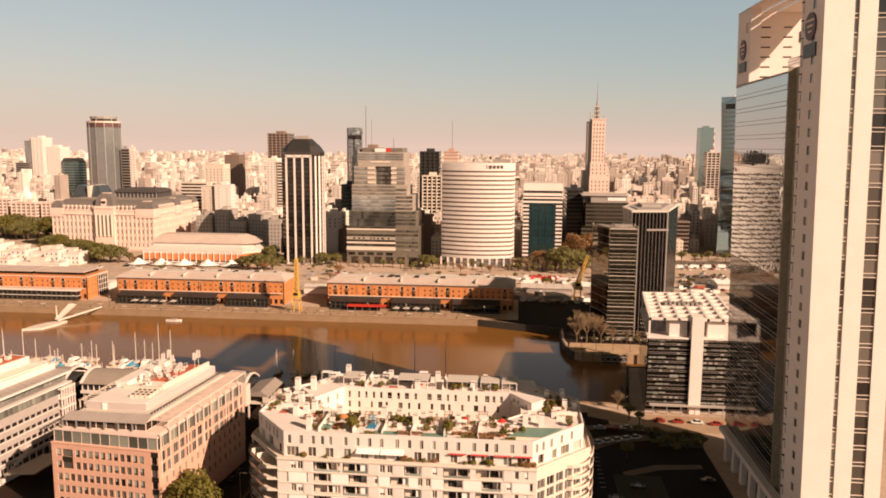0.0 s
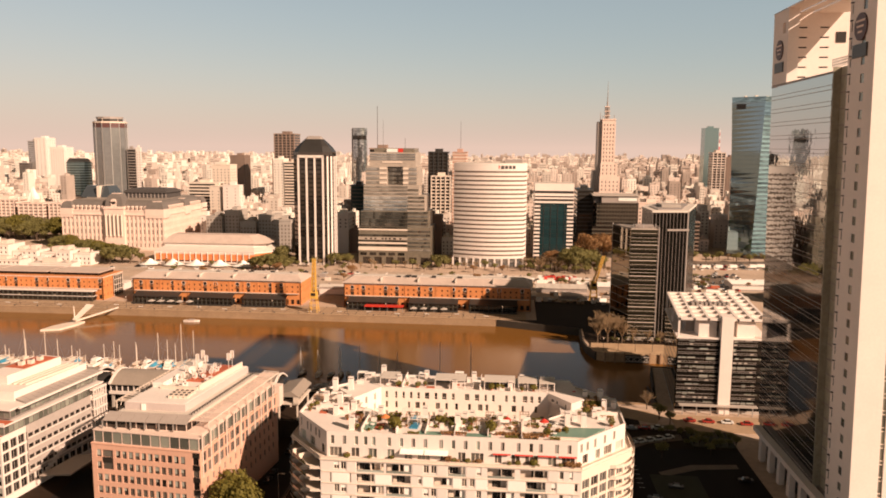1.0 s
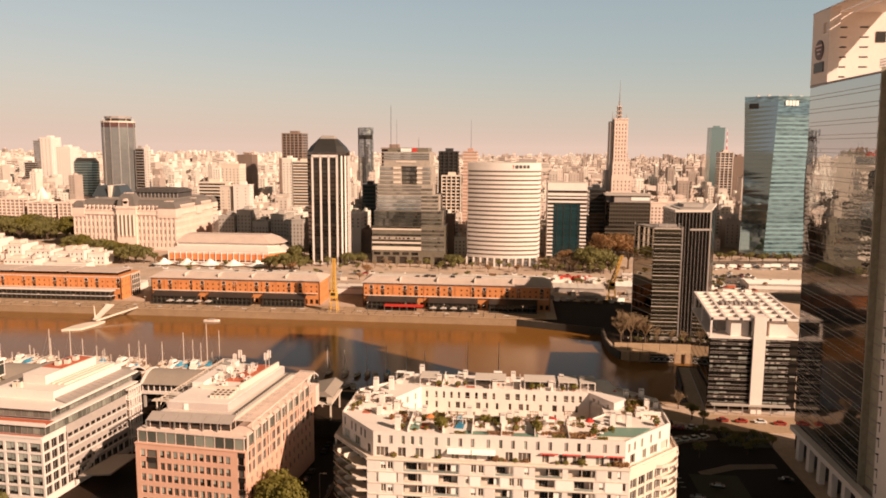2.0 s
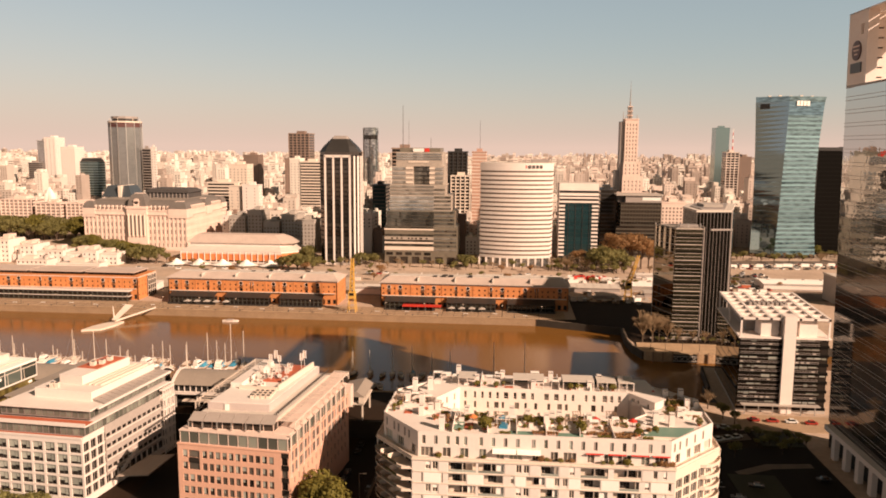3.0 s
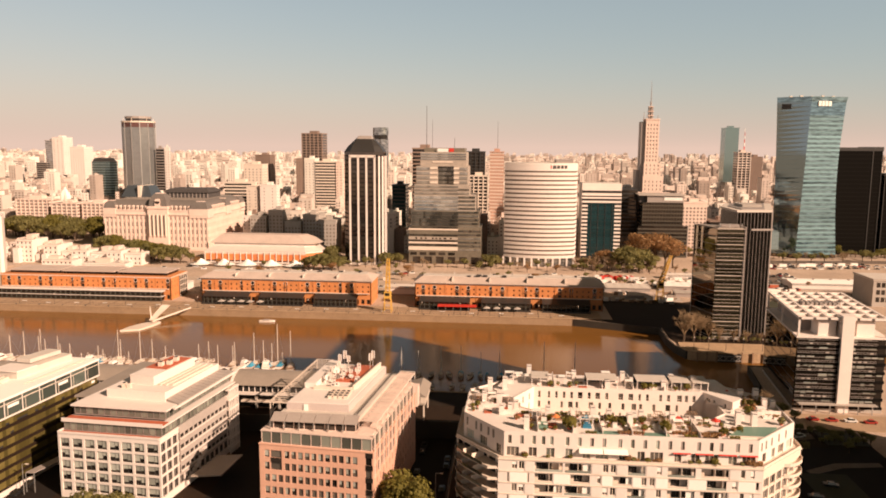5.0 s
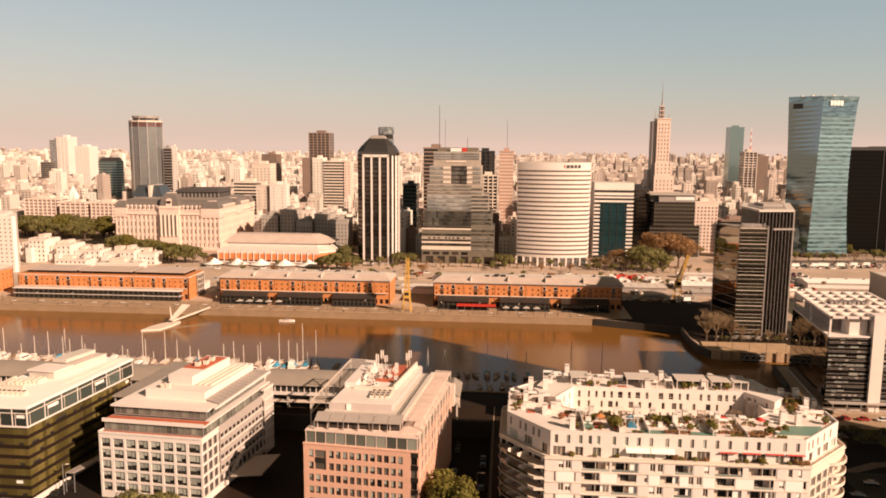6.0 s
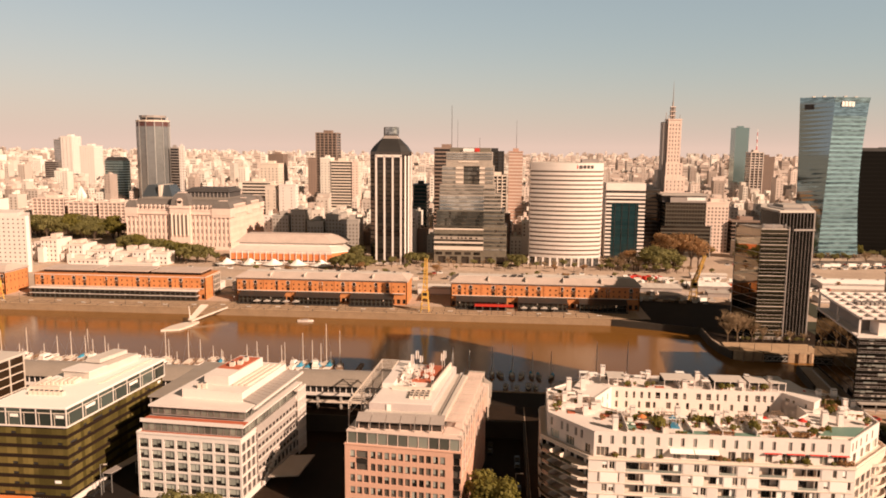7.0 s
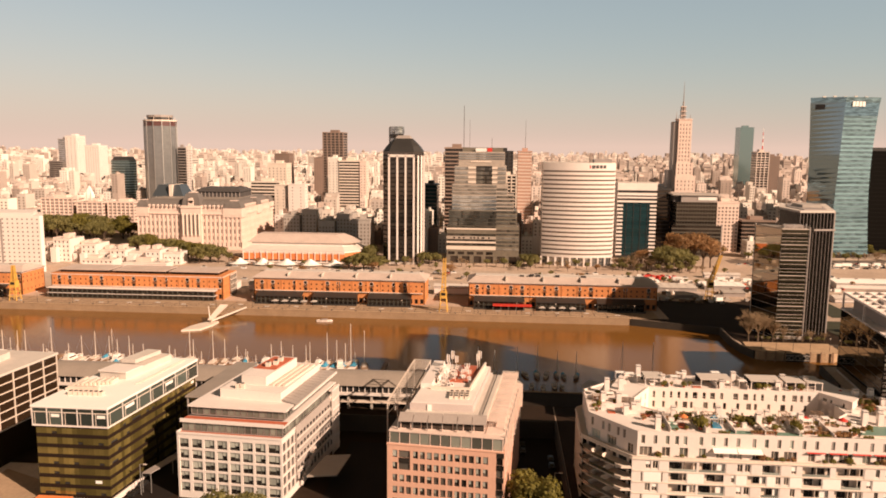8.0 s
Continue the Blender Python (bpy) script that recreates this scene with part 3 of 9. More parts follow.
    rows = [(118.2 + i * 2.9, 118.65 + i * 2.9, [(2.2, 5.4), (9.0, 11.6)]) for i in range(6)]
    mk = Maker()
    wall_with_openings(mk, (69, 236), (91, 236), 116.2, 137.4, rows, 0.6)
    part("inner_wall", mk, WHITE, t, "sunlit inner wall of the roof crown")
    part("crown_window", Maker().box(82.6, 85.4, 235.8, 236.05, 128.5, 131.6), DARK, t, "dark square opening")
    part("inner_core", Maker().box(69, 91, 236.8, 240, 116.2, 137.2), DARK, t)
    for a, b in ((66, 71.2), (72.3, 75.0)):
        part("crown_roof", Maker().box(a, b, 181, 240.2, 137.1, 137.5), WHITE, t)
    part("crown_roof", Maker().prism([(76.1, 181), (94, 181), (94, 222), (81.5, 240.2), (76.1, 240.2)], 137.1, 137.5), WHITE, t)
    # plain round emblem and a plain bar beneath it, on both piers
    for x, y, z, r in ((x0, 174.8, 123.8, 3.0), (66, 233.8, 126.0, 2.9)):
        part("emblem", Maker().tube((x - 0.35, y, z), (x, y, z), r, 20), EMBLEM, t, "dark red round emblem")
        for k in range(3):
            part("emblem_stroke", Maker().box(x - 0.42, x - 0.35, y - r * (0.75 - 0.2 * k), y + r * (0.75 - 0.2 * k), z + r * (0.35 - 0.4 * k), z + r * (0.5 - 0.4 * k)), STONE, t)
        part("emblem_bar", Maker().box(x - 0.35, x, y - 3.4, y + 3.4, z - r - 3.6, z - r - 0.7), DARKMETAL, t)
    # podium with a colonnade
    part("podium_fascia", Maker().box(63.2, 65.6, 160, 236, 7.6, 9.2), WHITE, t)
    part("podium", Maker().box(66.6, x1, 160, 240, 0, 9.0), GREYCLAD, t)
    pier = stock("column", Maker().box(0, 1.6, 0, 2.2, 0, 7.6), WHITE)
    repeat("column", pier, t, [(63.4, 163 + i * 8.2, 0, 0) for i in range(9)])
    # the tower tapers gently towards its top
    for ob in t.children:
        if ob.data.users > 1:
            ob.location.x += 0.024 * (120 - ob.location.z)
        else:
            for v in ob.data.vertices:
                v.co.x += 0.024 * (120 - v.co.z)


office_tower()


# ---- the white office block with the open roof deck ----
def deck_office():
    t = thing("deck_office_block", "dark glazed office block with white pilaster and open white roof deck", "office building", 66, 298)
    a, b, c, d = (48.7, 271.6), (80.6, 271.6), (85.6, 323.2), (54.2, 321.6)
    poly = [a, b, c, d]

    def at(u, v):
        p = Vector(a).lerp(Vector(b), u)
        q = Vector(d).lerp(Vector(c), u)
        return tuple(p.lerp(q, v))

    def patch(u0, u1, v0, v1):
        return [at(u0, v0), at(u1, v0), at(u1, v1), at(u0, v1)]
    step = 3.35
    banded(t, poly, 1.2, 8, step, 1.0, INK, GLASSBLACK, 0.35)
    part("base", Maker().prism(poly, 0, 1.2), CONCRETE, t)
    zt = 1.2 + 8 * step
    bar = stock("sill_bar", Maker().box(0, 14.6, 0, 0.15, 0, 0.10), GREYCLAD)
    short = stock("sill_bar", Maker().box(0, 8.6, 0, 0.15, 0, 0.10), GREYCLAD)
    pale = stock("sill_panel", Maker().box(0, 1.1, 0, 0.12, 0, 0.5), CONCRETE)
    rn = random.Random(8)
    for i in range(8):
        for k in (1.0, 1.55, 2.7):
            repeat("sill_bar", bar, t, [(49.0, 271.5, 1.2 + i * step + k, 0)])
            repeat("sill_bar", short, t, [(68.6, 271.5, 1.2 + i * step + k, 0)])
        for n in range(11):
            if rn.random() < 0.25:
                repeat("sill_panel", pale, t, [((49.2, 68.8)[n > 6] + (n if n < 7 else n - 7) * 2.0, 271.45, 1.2 + i * step + 1.05, 0)])
    part("mirror_flank", Maker().along(d, a).box(0.2, math.dist(d, a) - 0.2, -0.12, 0.3, 1.0, zt - 0.2), GLASSFLANK, t, "smooth reflecting glass flank")
    for i in range(9):
        part("flank_rail", Maker().along(d, a).box(0.2, math.dist(d, a) - 0.2, -0.2, -0.1, 1.2 + i * step, 1.32 + i * step), DARKMETAL, t)
    for i in range(8):
        x = 49.3
        while x < 79.6:
            w = rn.uniform(0.7, 3.2)
            if not 63.0 < x + w < 69.2 and x + w < 80.2 and rn.random() < 0.62:
                h = rn.choice((0.45, 0.7, 1.0))
                part("blind", Maker().box(x, x + w, 271.86, 271.92, 1.2 + i * step + 3.2 - h, 1.2 + i * step + 3.2), rn.choice((GLASSMID, BLIND, GLASSPALE)), t)
            x += w + rn.uniform(0.1, 0.5)
    part("deck_slab", Maker().prism(inset(poly, -0.4), zt, zt + 0.6), WHITE, t)
    part("pilaster", Maker().box(64.0, 68.3, 270.6, 275, 0, 36.6), WHITE, t, "broad white pilaster")
    for x in (56.5, 70.2):
        part("plant_room", Maker().box(x, x + 6.3, 273.2, 280, zt + 0.6, 34.2), WHITE, t)
    part("plant_core", Maker().prism(patch(0.12, 0.9, 0.2, 0.93), zt + 0.6, 34.0), GREYCLAD, t)
    for u in (0.0, 0.975):
        for v in (0.0, 0.49, 0.98):
            part("post", Maker().prism(patch(u, u + 0.022, v, v + 0.014), zt + 0.6, 34.6), WHITE, t)
    for i in range(7):
        u = i / 6 * 0.97
        part("roof_beam", Maker().prism(patch(u, u + 0.03, 0, 1), 34.95, 35.8), WHITE, t, "white roof grid beam")
    for j in range(8):
        v = j / 7 * 0.98
        part("roof_beam", Maker().prism(patch(0.001, 0.999, v, v + 0.02), 34.95, 35.75), WHITE, t, "white roof grid beam")
    part("roof_floor", Maker().prism(patch(0.02, 0.98, 0.01, 0.99), 34.6, 34.95), WHITE, t)
    for i in range(9):
        x = 59 + i * 1.7
        part("vent", Maker().box(x, x + 1, 296, 300, 34.95, 36.5), GREYCLAD, t)
    part("canopy", Maker().box(50, 78, 269, 271.5, 3.2, 3.5), CONCRETE, t)
    for i in range(6):
        part("canopy_post", Maker().box(51 + i * 5.0, 51.3 + i * 5.0, 269.1, 269.4, 0, 3.2), STEEL, t)


deck_office()


# ---- twin dark towers by the basin ----
def mirror_banded_tower():
    t = thing("banded_glass_tower", "dark glass tower with pale floor bands and a mirrored flank", "office tower", 52, 386)
    poly = [(46.4, 376), (60.0, 376), (60.0, 384.4), (52.0, 384.4), (52.0, 397), (40.3, 396)]
    step = 3.95
    part("mirror_flank", Maker().prism([(46.1, 376.1), (46.4, 376), (40.3, 396), (40.0, 396)], 0.5, 57.2), GLASSFLANK, t)
    banded(t, poly, 1.5, 14, step, 0.8, INK, coated_glass("dark olive glass", (0.034, 0.029, 0.019), metal=0.2, rough=0.12, objects=0.5, shine=0.3), 0.25)
    part("base", Maker().prism(poly, 0, 1.5), CONCRETE, t)
    line = stock("band", Maker().box(0, 13.5, 0, 0.3, 0, 0.3), CREAM)
    thin = stock("band", Maker().box(0, 13.5, 0, 0.14, 0, 0.12), CREAM)
    repeat("band", line, t, [(46.4, 375.75, 1.5 + i * step * 2, 0) for i in range(8)])
    repeat("band", thin, t, [(46.4, 375.8, 1.5 + i * step * 2 + k, 0) for i in range(7) for k in (1.9, 3.6, 5.9)])
    side = stock("band", Maker().box(0, 20.9, -0.12, 0.1, 0, 0.2), CONCRETE)
    part("flank_edge", Maker().box(39.9, 40.4, 395.8, 396.4, 0.5, 58.0), CONCRETE, t)
    repeat("band", side, t, [(40.05, 395.9, 1.5 + i * step, -72.9) for i in range(15)])
    part("roof", Maker().prism(inset(poly, 0.5), 56.8, 57.4), ROOFTIN, t)
    for x in (47.6, 52.5, 58.4):
        part("roof_post", Maker().box(x, x + 0.4, 377, 377.4, 57.4, 59.6), STEEL, t)
    part("roof_house", Maker().box(49, 58, 379, 383.5, 57.4, 58.8), GREYCLAD, t)
    part("corner_strip", Maker().box(60.0, 60.5, 375.8, 384.4, 0.5, 58.0), GREYCLAD, t)


def ribbed_tower():
    t = thing("ribbed_dark_tower", "dark tower with close pale vertical ribs and white roof edge", "office tower", 70, 410)
    fl, fr = (58.3, 385.0), (76.4, 388.0)
    poly = [fl, fr, (92, 438), (66, 436), (57.2, 411)]
    part("glass", Maker().prism(poly, 0, 64.6), GLASSJET, t)
    W = math.dist(fl, fr)
    for i in range(11):
        u = min(W - 0.2, W * i / 10)
        part("rib", Maker().along(fl, fr).box(u, u + 0.1, -0.22, 0, 0, 65.0), GREYCLAD, t)
    part("side_strip", Maker().along(fl, fr).box(W, W + 0.5, -0.3, 1.5, 0, 65.4), GREYCLAD, t)
    part("floor_band", Maker().along(fl, fr).box(W * 0.42, W + 0.8, -0.7, -0.4, 55.2, 56.2), GREYCLAD, t)
    part("roof", Maker().prism(inset(poly, -0.3), 64.6, 65.6), PALEROOF, t)
    part("roof_well", Maker().prism(inset(poly, 3.5), 65.6, 66.0), GREYCLAD, t)
    part("plant_box", Maker().box(66, 76, 403, 418, 66.0, 67.4), CONCRETE, t)


mirror_banded_tower()
ribbed_tower()


# ---- the ring-shaped apartment block with roof terraces ----
def apartment_ring():
    t = thing("apartment_block", "cream ring-shaped apartment block with planted roof terraces and balconies", "apartment building", -26, 200)
    outer = [(-60, 175.5), (6, 175.5), (20.5, 190.5), (20.5, 212), (8, 224), (-58, 224), (-71, 211), (-71.6, 189.4)]
    zt = 17.5
    step = 3.05
    rnd = random.Random(5)
    p, q = outer[0], outer[1]
    # front wall: paired windows and recessed balconies, two storey plans in turn
    plan_a = [(3.5, 4.85, "w"), (5.3, 6.65, "w"), (9.4, 16.4, "b"), (17.0, 23.5, "b"), (26.6, 27.9, "w"), (28.5, 29.8, "w"), (32.8, 37.1, "b"),
              (40.0, 41.2, "w"), (42.7, 49.5, "b"), (50.9, 57.6, "b"), (60.6, 61.6, "w"), (63.0, 63.9, "w")]
    plan_b = [(2.4, 2.75, "w"), (7.6, 7.95, "w"), (9.4, 13.9, "b"), (18.5, 23.3, "b"), (25.2, 26.1, "w"), (29.2, 33.8, "b"), (36.3, 37.5, "w"),
              (38.3, 39.5, "w"), (42.9, 47.6, "b"), (52.4, 57.2, "b"), (58.6, 59.8, "w"), (64.4, 65.1, "w")]
    rows = [(zt - (i + 1) * step, (plan_a, plan_b)[i % 2]) for i in range(5)][::-1]
    mk = Maker()
    solid = [(z + 0.2, z + step - 0.3, [(a, b) for a, b, s in spans]) for z, spans in rows]
    wall_with_openings(mk, p, q, 0, zt, solid, 0.3)
    part("front_wall", mk, WHITE, t, "white front wall")
    for z, spans in rows:
        part("storey_band", Maker().box(p[0] + 0.3, q[0] - 0.3, p[1] - 0.16, p[1], z - 0.14, z + 0.12), CREAM, t)
        for a, b, s in spans:
            xa, xb = p[0] + a, p[0] + b
            if s == "w":
                if b - a > 0.6:
                    part("window_apron", Maker().box(xa, xb, p[1] + 0.02, p[1] + 0.28, z + 0.2, z + 0.75), WHITE, t)
                fit_windows(t, p, q, [(z + (0.75 if b - a > 0.6 else 0.2), z + step - 0.3, [(a, b)])], GLASSDIM, CREAM, 1 if b - a > 1 else 0, 0.12)
                if b - a > 0.8 and rnd.random() < 0.45:
                    part("roller_blind", Maker().box(xa + 0.08, xb - 0.08, p[1] + 0.16, p[1] + 0.19, z + step - 0.35 - rnd.uniform(0.4, 1.5), z + step - 0.35), CANVAS, t)
                continue
            # a deep balcony: pale back wall, one dark glazed door, a screen and a low front
            w = b - a
            d0 = a + w * rnd.choice((0.06, 0.2, 0.42))
            d1 = min(b - 0.3, d0 + w * rnd.uniform(0.42, 0.56))
            mk = Maker()
            wall_with_openings(mk, (xa, p[1] + 1.6), (xb, p[1] + 1.6), z + 0.2, z + step - 0.3, [(z + 0.25, z + step - 0.75, [(d0 - a, d1 - a)])], 0.2)
            part("balcony_back", mk, CREAM, t)
            fit_windows(t, (xa, p[1] + 1.6), (xb, p[1] + 1.6), [(z + 0.25, z + step - 0.75, [(d0 - a, d1 - a)])], GLASSDIM, CREAM, 2, 0.05)
            part("balcony_floor", Maker().box(xa, xb, p[1] + 0.3, p[1] + 1.6, z + 0.05, z + 0.2), CREAM, t)
            part("balcony_rail", Maker().box(xa, xb, p[1] + 0.05, p[1] + 0.12, z + 0.2, z + 0.85), CREAM if rnd.random() < 0.45 else GLASSPALE, t)
            for u in ([xa + w * 0.5] if w > 6 else []) + ([xb - 0.9] if rnd.random() < 0.6 else []):
                part("balcony_screen", Maker().box(u, u + 0.14, p[1] + 0.15, p[1] + 1.5, z + 0.2, z + step - 0.3), CREAM, t)
            if rnd.random() < 0.4:
                part("curtain", Maker().box(xb - w * 0.3, xb - 0.1, p[1] + 0.5, p[1] + 0.58, z + 0.2, z + step - 0.4), CANVAS, t, "pale drawn curtain")
    # slightly proud wall panels between the openings
    for k, (z, spans) in enumerate(rows):
        for (a0, a1, s0), (b0, b1, s1) in zip(spans, spans[1:]):
            if b0 - a1 > 2.0:
                part("wall_panel", Maker().box(p[0] + a1 + 0.25, p[0] + b0 - 0.25, p[1] - 0.09, p[1], z + 0.2, z + step - 0.2), CANVAS if k % 2 else WHITE, t)
    part("core", Maker().prism([(-59, 177.2), (5.5, 177.2), (19, 191), (19, 211.5), (7.5, 222.5), (-57.5, 222.5), (-69.5, 210.5), (-69.9, 190.2)], 0, zt - 0.3), DARK, t)
    for k, (a, b) in enumerate(zip(outer, outer[1:] + outer[:1])):
        if k == 0:
            continue
        length = math.dist(a, b)
        if k in (3, 4, 5):
            part("back_wall", Maker().along(a, b).box(0, length, 0, 0.5, 0, zt), CREAM, t)
            continue
        if k == 6:
            mk = Maker()
            srows = [(i * step + 0.25, i * step + 2.6, bays(length, 6, 2.2)) for i in range(5)]
            wall_with_openings(mk, a, b, 0, zt, srows, 0.5)
            part("side_wall", mk, CREAM, t)
            fit_windows(t, a, b, srows, GLASSDIM, DARKMETAL, 1, 0.3)
            continue
        if k == 7:
            # deep shaded balconies, slab over slab, behind dark glass rails
            part("balcony_glazing", Maker().along(a, b).box(0.3, length - 0.1, 1.9, 2.05, 0, zt), GLASSDIM, t, "dark balcony glazing")
            for i in range(6):
                for j in range(5):
                    part("party_wall", Maker().along(a, b).box(length * (j + 0.1) / 5, length * (j + 0.34) / 5, 1.75, 1.9, i * step, min(zt, i * step + 2.75)), CREAM, t)
            pts = [(0.0, -0.5), (3.0, -2.1), (6.0, -2.6), (14.6, -2.6), (16.6, -2.3), (length - 0.1, -0.35)]
            for i in range(1, 6):
                mk = Maker().along(a, b)
                mk.prism(pts + [(length, 1.9), (0, 1.9)], i * step - 0.26, i * step)
                slab = part("balcony", mk, CREAM, t)
                for j in range(5):
                    mk = Maker().along(a, b)
                    mk.along(tuple(mk.at @ np.array((*pts[j], 0, 1.0)))[:2], tuple(mk.at @ np.array((*pts[j + 1], 0, 1.0)))[:2])
                    mk.box(0, math.dist(pts[j], pts[j + 1]), 0.04, 0.12, i * step, i * step + (0.85 if j < 3 else 0.5))
                    part("parapet", mk, GLASSDIM if j < 3 else CREAM, slab)
                for u in (5.2 + (i % 2) * 0.9, 10.6 - (i % 2) * 0.7):
                    part("balcony_screen", Maker().along(a, b).box(u, u + 0.2, -2.4, 1.7, i * step, min(zt, i * step + 1.5)), CREAM, slab)
            continue
        count = max(2, int(length / 3.4))
        srows = [(i * step + 0.25, i * step + 2.75, bays(length, count, 2.7)) for i in range(5)]
        mk = Maker()
        wall_with_openings(mk, a, b, 0, zt, srows, 0.6)
        part("side_wall", mk, CREAM, t)
        fit_windows(t, a, b, srows, GLASS, CREAM, 1, 0.2)
        for i in range(1, 6):
            mk = Maker().along(a, b)
            near = 0.55 if k == 1 else 0.0
            pts = [(length * (near + (1 - near) * j / 8), -1.9 * math.sin(math.pi * j / 8) ** 0.6) for j in range(9)]
            mk.prism(pts + [(length, 0.2), (length * near, 0.2)], i * step - 0.2, i * step)
            slab = part("balcony", mk, CREAM, t)
            mk = Maker().along(a, b)
            rim = [(x, y + w, i * step + z) for z in (0, 0.7) for w in (0, 0.12) for x, y in pts]
            fcs = []
            for j in range(8):
                fcs += [(j, j + 1, 19 + j, 18 + j), (10 + j, 9 + j, 27 + j, 28 + j), (18 + j, 19 + j, 28 + j, 27 + j)]
            part("parapet", mk.add(rim, fcs), CREAM, slab)
    # terrace slab and the two set-back storeys
    part("terrace_slab", Maker().prism(inset(outer, -0.25), zt, zt + 0.35), CREAM, t)
    for a, b in zip(outer, outer[1:] + outer[:1]):
        part("terrace_parapet", Maker().along(a, b).box(0.1, math.dist(a, b) - 0.1, 0.0, 0.15, zt + 0.35, zt + 0.95), CREAM, t)
    pent = inset(outer, 1.9)
    pent[0], pent[1] = (-58.6, 176.9), (5.0, 176.9)
    inner = [(-47, 192), (-3, 192), (2, 197), (2, 204), (-1, 208), (-50, 208), (-54, 204), (-54, 197)]
    for k, (a, b) in enumerate(zip(pent, pent[1:] + pent[:1])):
        length = math.dist(a, b)
        if k in (3, 4, 5):
            part("back_wall", Maker().along(a, b).box(0, length, 0, 0.4, zt + 0.35, 24.4), WHITE, t)
            continue
        low = bays(length, max(1, int(length / 4.4)), 3.2)
        lowrow = (zt + 0.5, zt + 3.0, low)
        up, u = [], 1.0
        while u < length - 1.5:
            up.append((u, u + 0.95))
            u += rnd.choice((2.1, 2.4, 3.1, 4.0))
        uprow = (21.3, 23.6, up)
        mk = Maker()
        wall_with_openings(mk, a, b, zt + 0.35, 24.6, [lowrow, uprow], 0.4)
        part("penthouse_wall", mk, WHITE, t)
        part("penthouse_core", Maker().along(a, b).box(1.5, length - 1.5, 1.2, 1.4, zt + 0.35, 23.8), DARK, t)
        for u0, u1 in low:
            fit_windows(t, a, b, [(lowrow[0], lowrow[1], [(u0, u1)])], rnd.choice((GLASSDIM, GLASSDIM, GLASSPALE, GLASSMID)), CREAM, 2, 0.25)
            if rnd.random() < 0.5:
                h = rnd.uniform(0.3, 0.5) * (u1 - u0)
                part("sliding_screen", Maker().along(a, b).box(u0, u0 + h, 0.05, 0.14, lowrow[0], lowrow[1]), WHITE, t)
        for u0, u1 in up:
            fit_windows(t, a, b, [(uprow[0], uprow[1], [(u0, u1)])], rnd.choice((GLASSDIM, GLASSMID, GLASSPALE)), CREAM, 0, 0.12)
            if rnd.random() < 0.6:
                part("half_shutter", Maker().along(a, b).box(u0, u0 + 0.45, 0.1, 0.2, uprow[0], uprow[1]), GREYCLAD, t)
    # roof ring round the open courtyard
    ip = inset(pent, 0.4)
    pts = [(x, y, 24.0) for x, y in ip] + [(x, y, 24.0) for x, y in inner]
    part("roof_terrace", Maker().add(pts, [(i, (i + 1) % 8, 8 + (i + 1) % 8, 8 + i) for i in range(8)]), WHITE, t, "pale roof terrace")
    for k, (a, b) in enumerate(zip(inner, inner[1:] + inner[:1])):
        if k != 4:
            part("courtyard_wall", Maker().along(b, a).box(0, math.dist(a, b), 0, 0.3, 8, 24.3), WHITE, t)
    part("courtyard_floor", Maker().prism(inner, 7.5, 8), PAVING, t)
    # back wing, higher, with the windowed courtyard wall returning at its left end
    for a, b in (((-50, 208), (-1, 208)), ((-56, 197.5), (-50, 208)), ((-1, 208), (5, 200))):
        length = math.dist(a, b)
        rws = []
        for z in (11.0, 14.2, 17.4, 20.3, 23.3):
            spans, u = [], 1.2
            while u < length - 1.6:
                w = rnd.choice((0.7, 0.8, 0.9, 1.4))
                spans.append((u, u + w))
                u += rnd.choice((2.2, 2.9, 3.8))
            rws.append((z, z + 2.0, spans))
        mk = Maker()
        wall_with_openings(mk, a, b, 8, 26.5, rws, 0.4)
        part("courtyard_front", mk, WHITE, t, "white courtyard wall with small windows")
        for wrow in rws[2:]:
            fit_windows(t, a, b, [wrow], rnd.choice((GLASSDIM, GLASSMID)), CREAM, 0, 0.15)
    part("back_wing", Maker().prism([(-56, 198.2), (-50, 208.5), (-1, 208.5), (5, 200.5), (9, 205), (6, 222), (-56, 222), (-62, 206)], 8, 26.1), WHITE, t)
    # roof fittings of the building itself
    def stack(x, y, z, h):
        w = 0.7
        st = part("chimney", Maker().box(x - w, x + w, y - w, y + w, z, z + h), WHITE, t)
        part("chimney_flue", Maker().box(x - w + 0.15, x + w - 0.15, y - w + 0.15, y + w - 0.15, z + h, z + h + 0.25), DARK, st)
        part("chimney_cap", Maker().box(x - w, x + w, y - w, y + w, z + h + 0.25, z + h + 0.4), WHITE, st)
    for x, y, h in ((-52.8, 180.6, 3.3), (-46.8, 190.0, 2.8), (-34.7, 190.4, 3.0), (-30.5, 189.6, 2.6), (-25.6, 185.4, 3.2), (-23.9, 189.0, 2.4), (-22.0, 189.6, 2.6),
                    (-14.4, 186.6, 3.2), (3.2, 189.0, 3.6), (7.4, 189.2, 3.2), (-59.4, 190.8, 2.6), (-57.0, 192.6, 2.3), (-55.4, 195.2, 2.2), (-60.2, 198.8, 3.2), (-64.4, 200.2, 2.8)):
        stack(x, y, 24.0, h)
    for x, y, h in ((-62.9, 204.6, 3.4), (-58.6, 206.0, 3.4), (-51.2, 219.6, 3.2), (-45.2, 212.4, 2.6), (-23.0, 217, 2.8), (-8.6, 216.4, 2.6), (-2.6, 214, 3.0), (-28.4, 210.0, 2.2), (-12.0, 210.4, 2.4), (-37.6, 218, 2.4)):
        stack(x, y, 26.1, h)
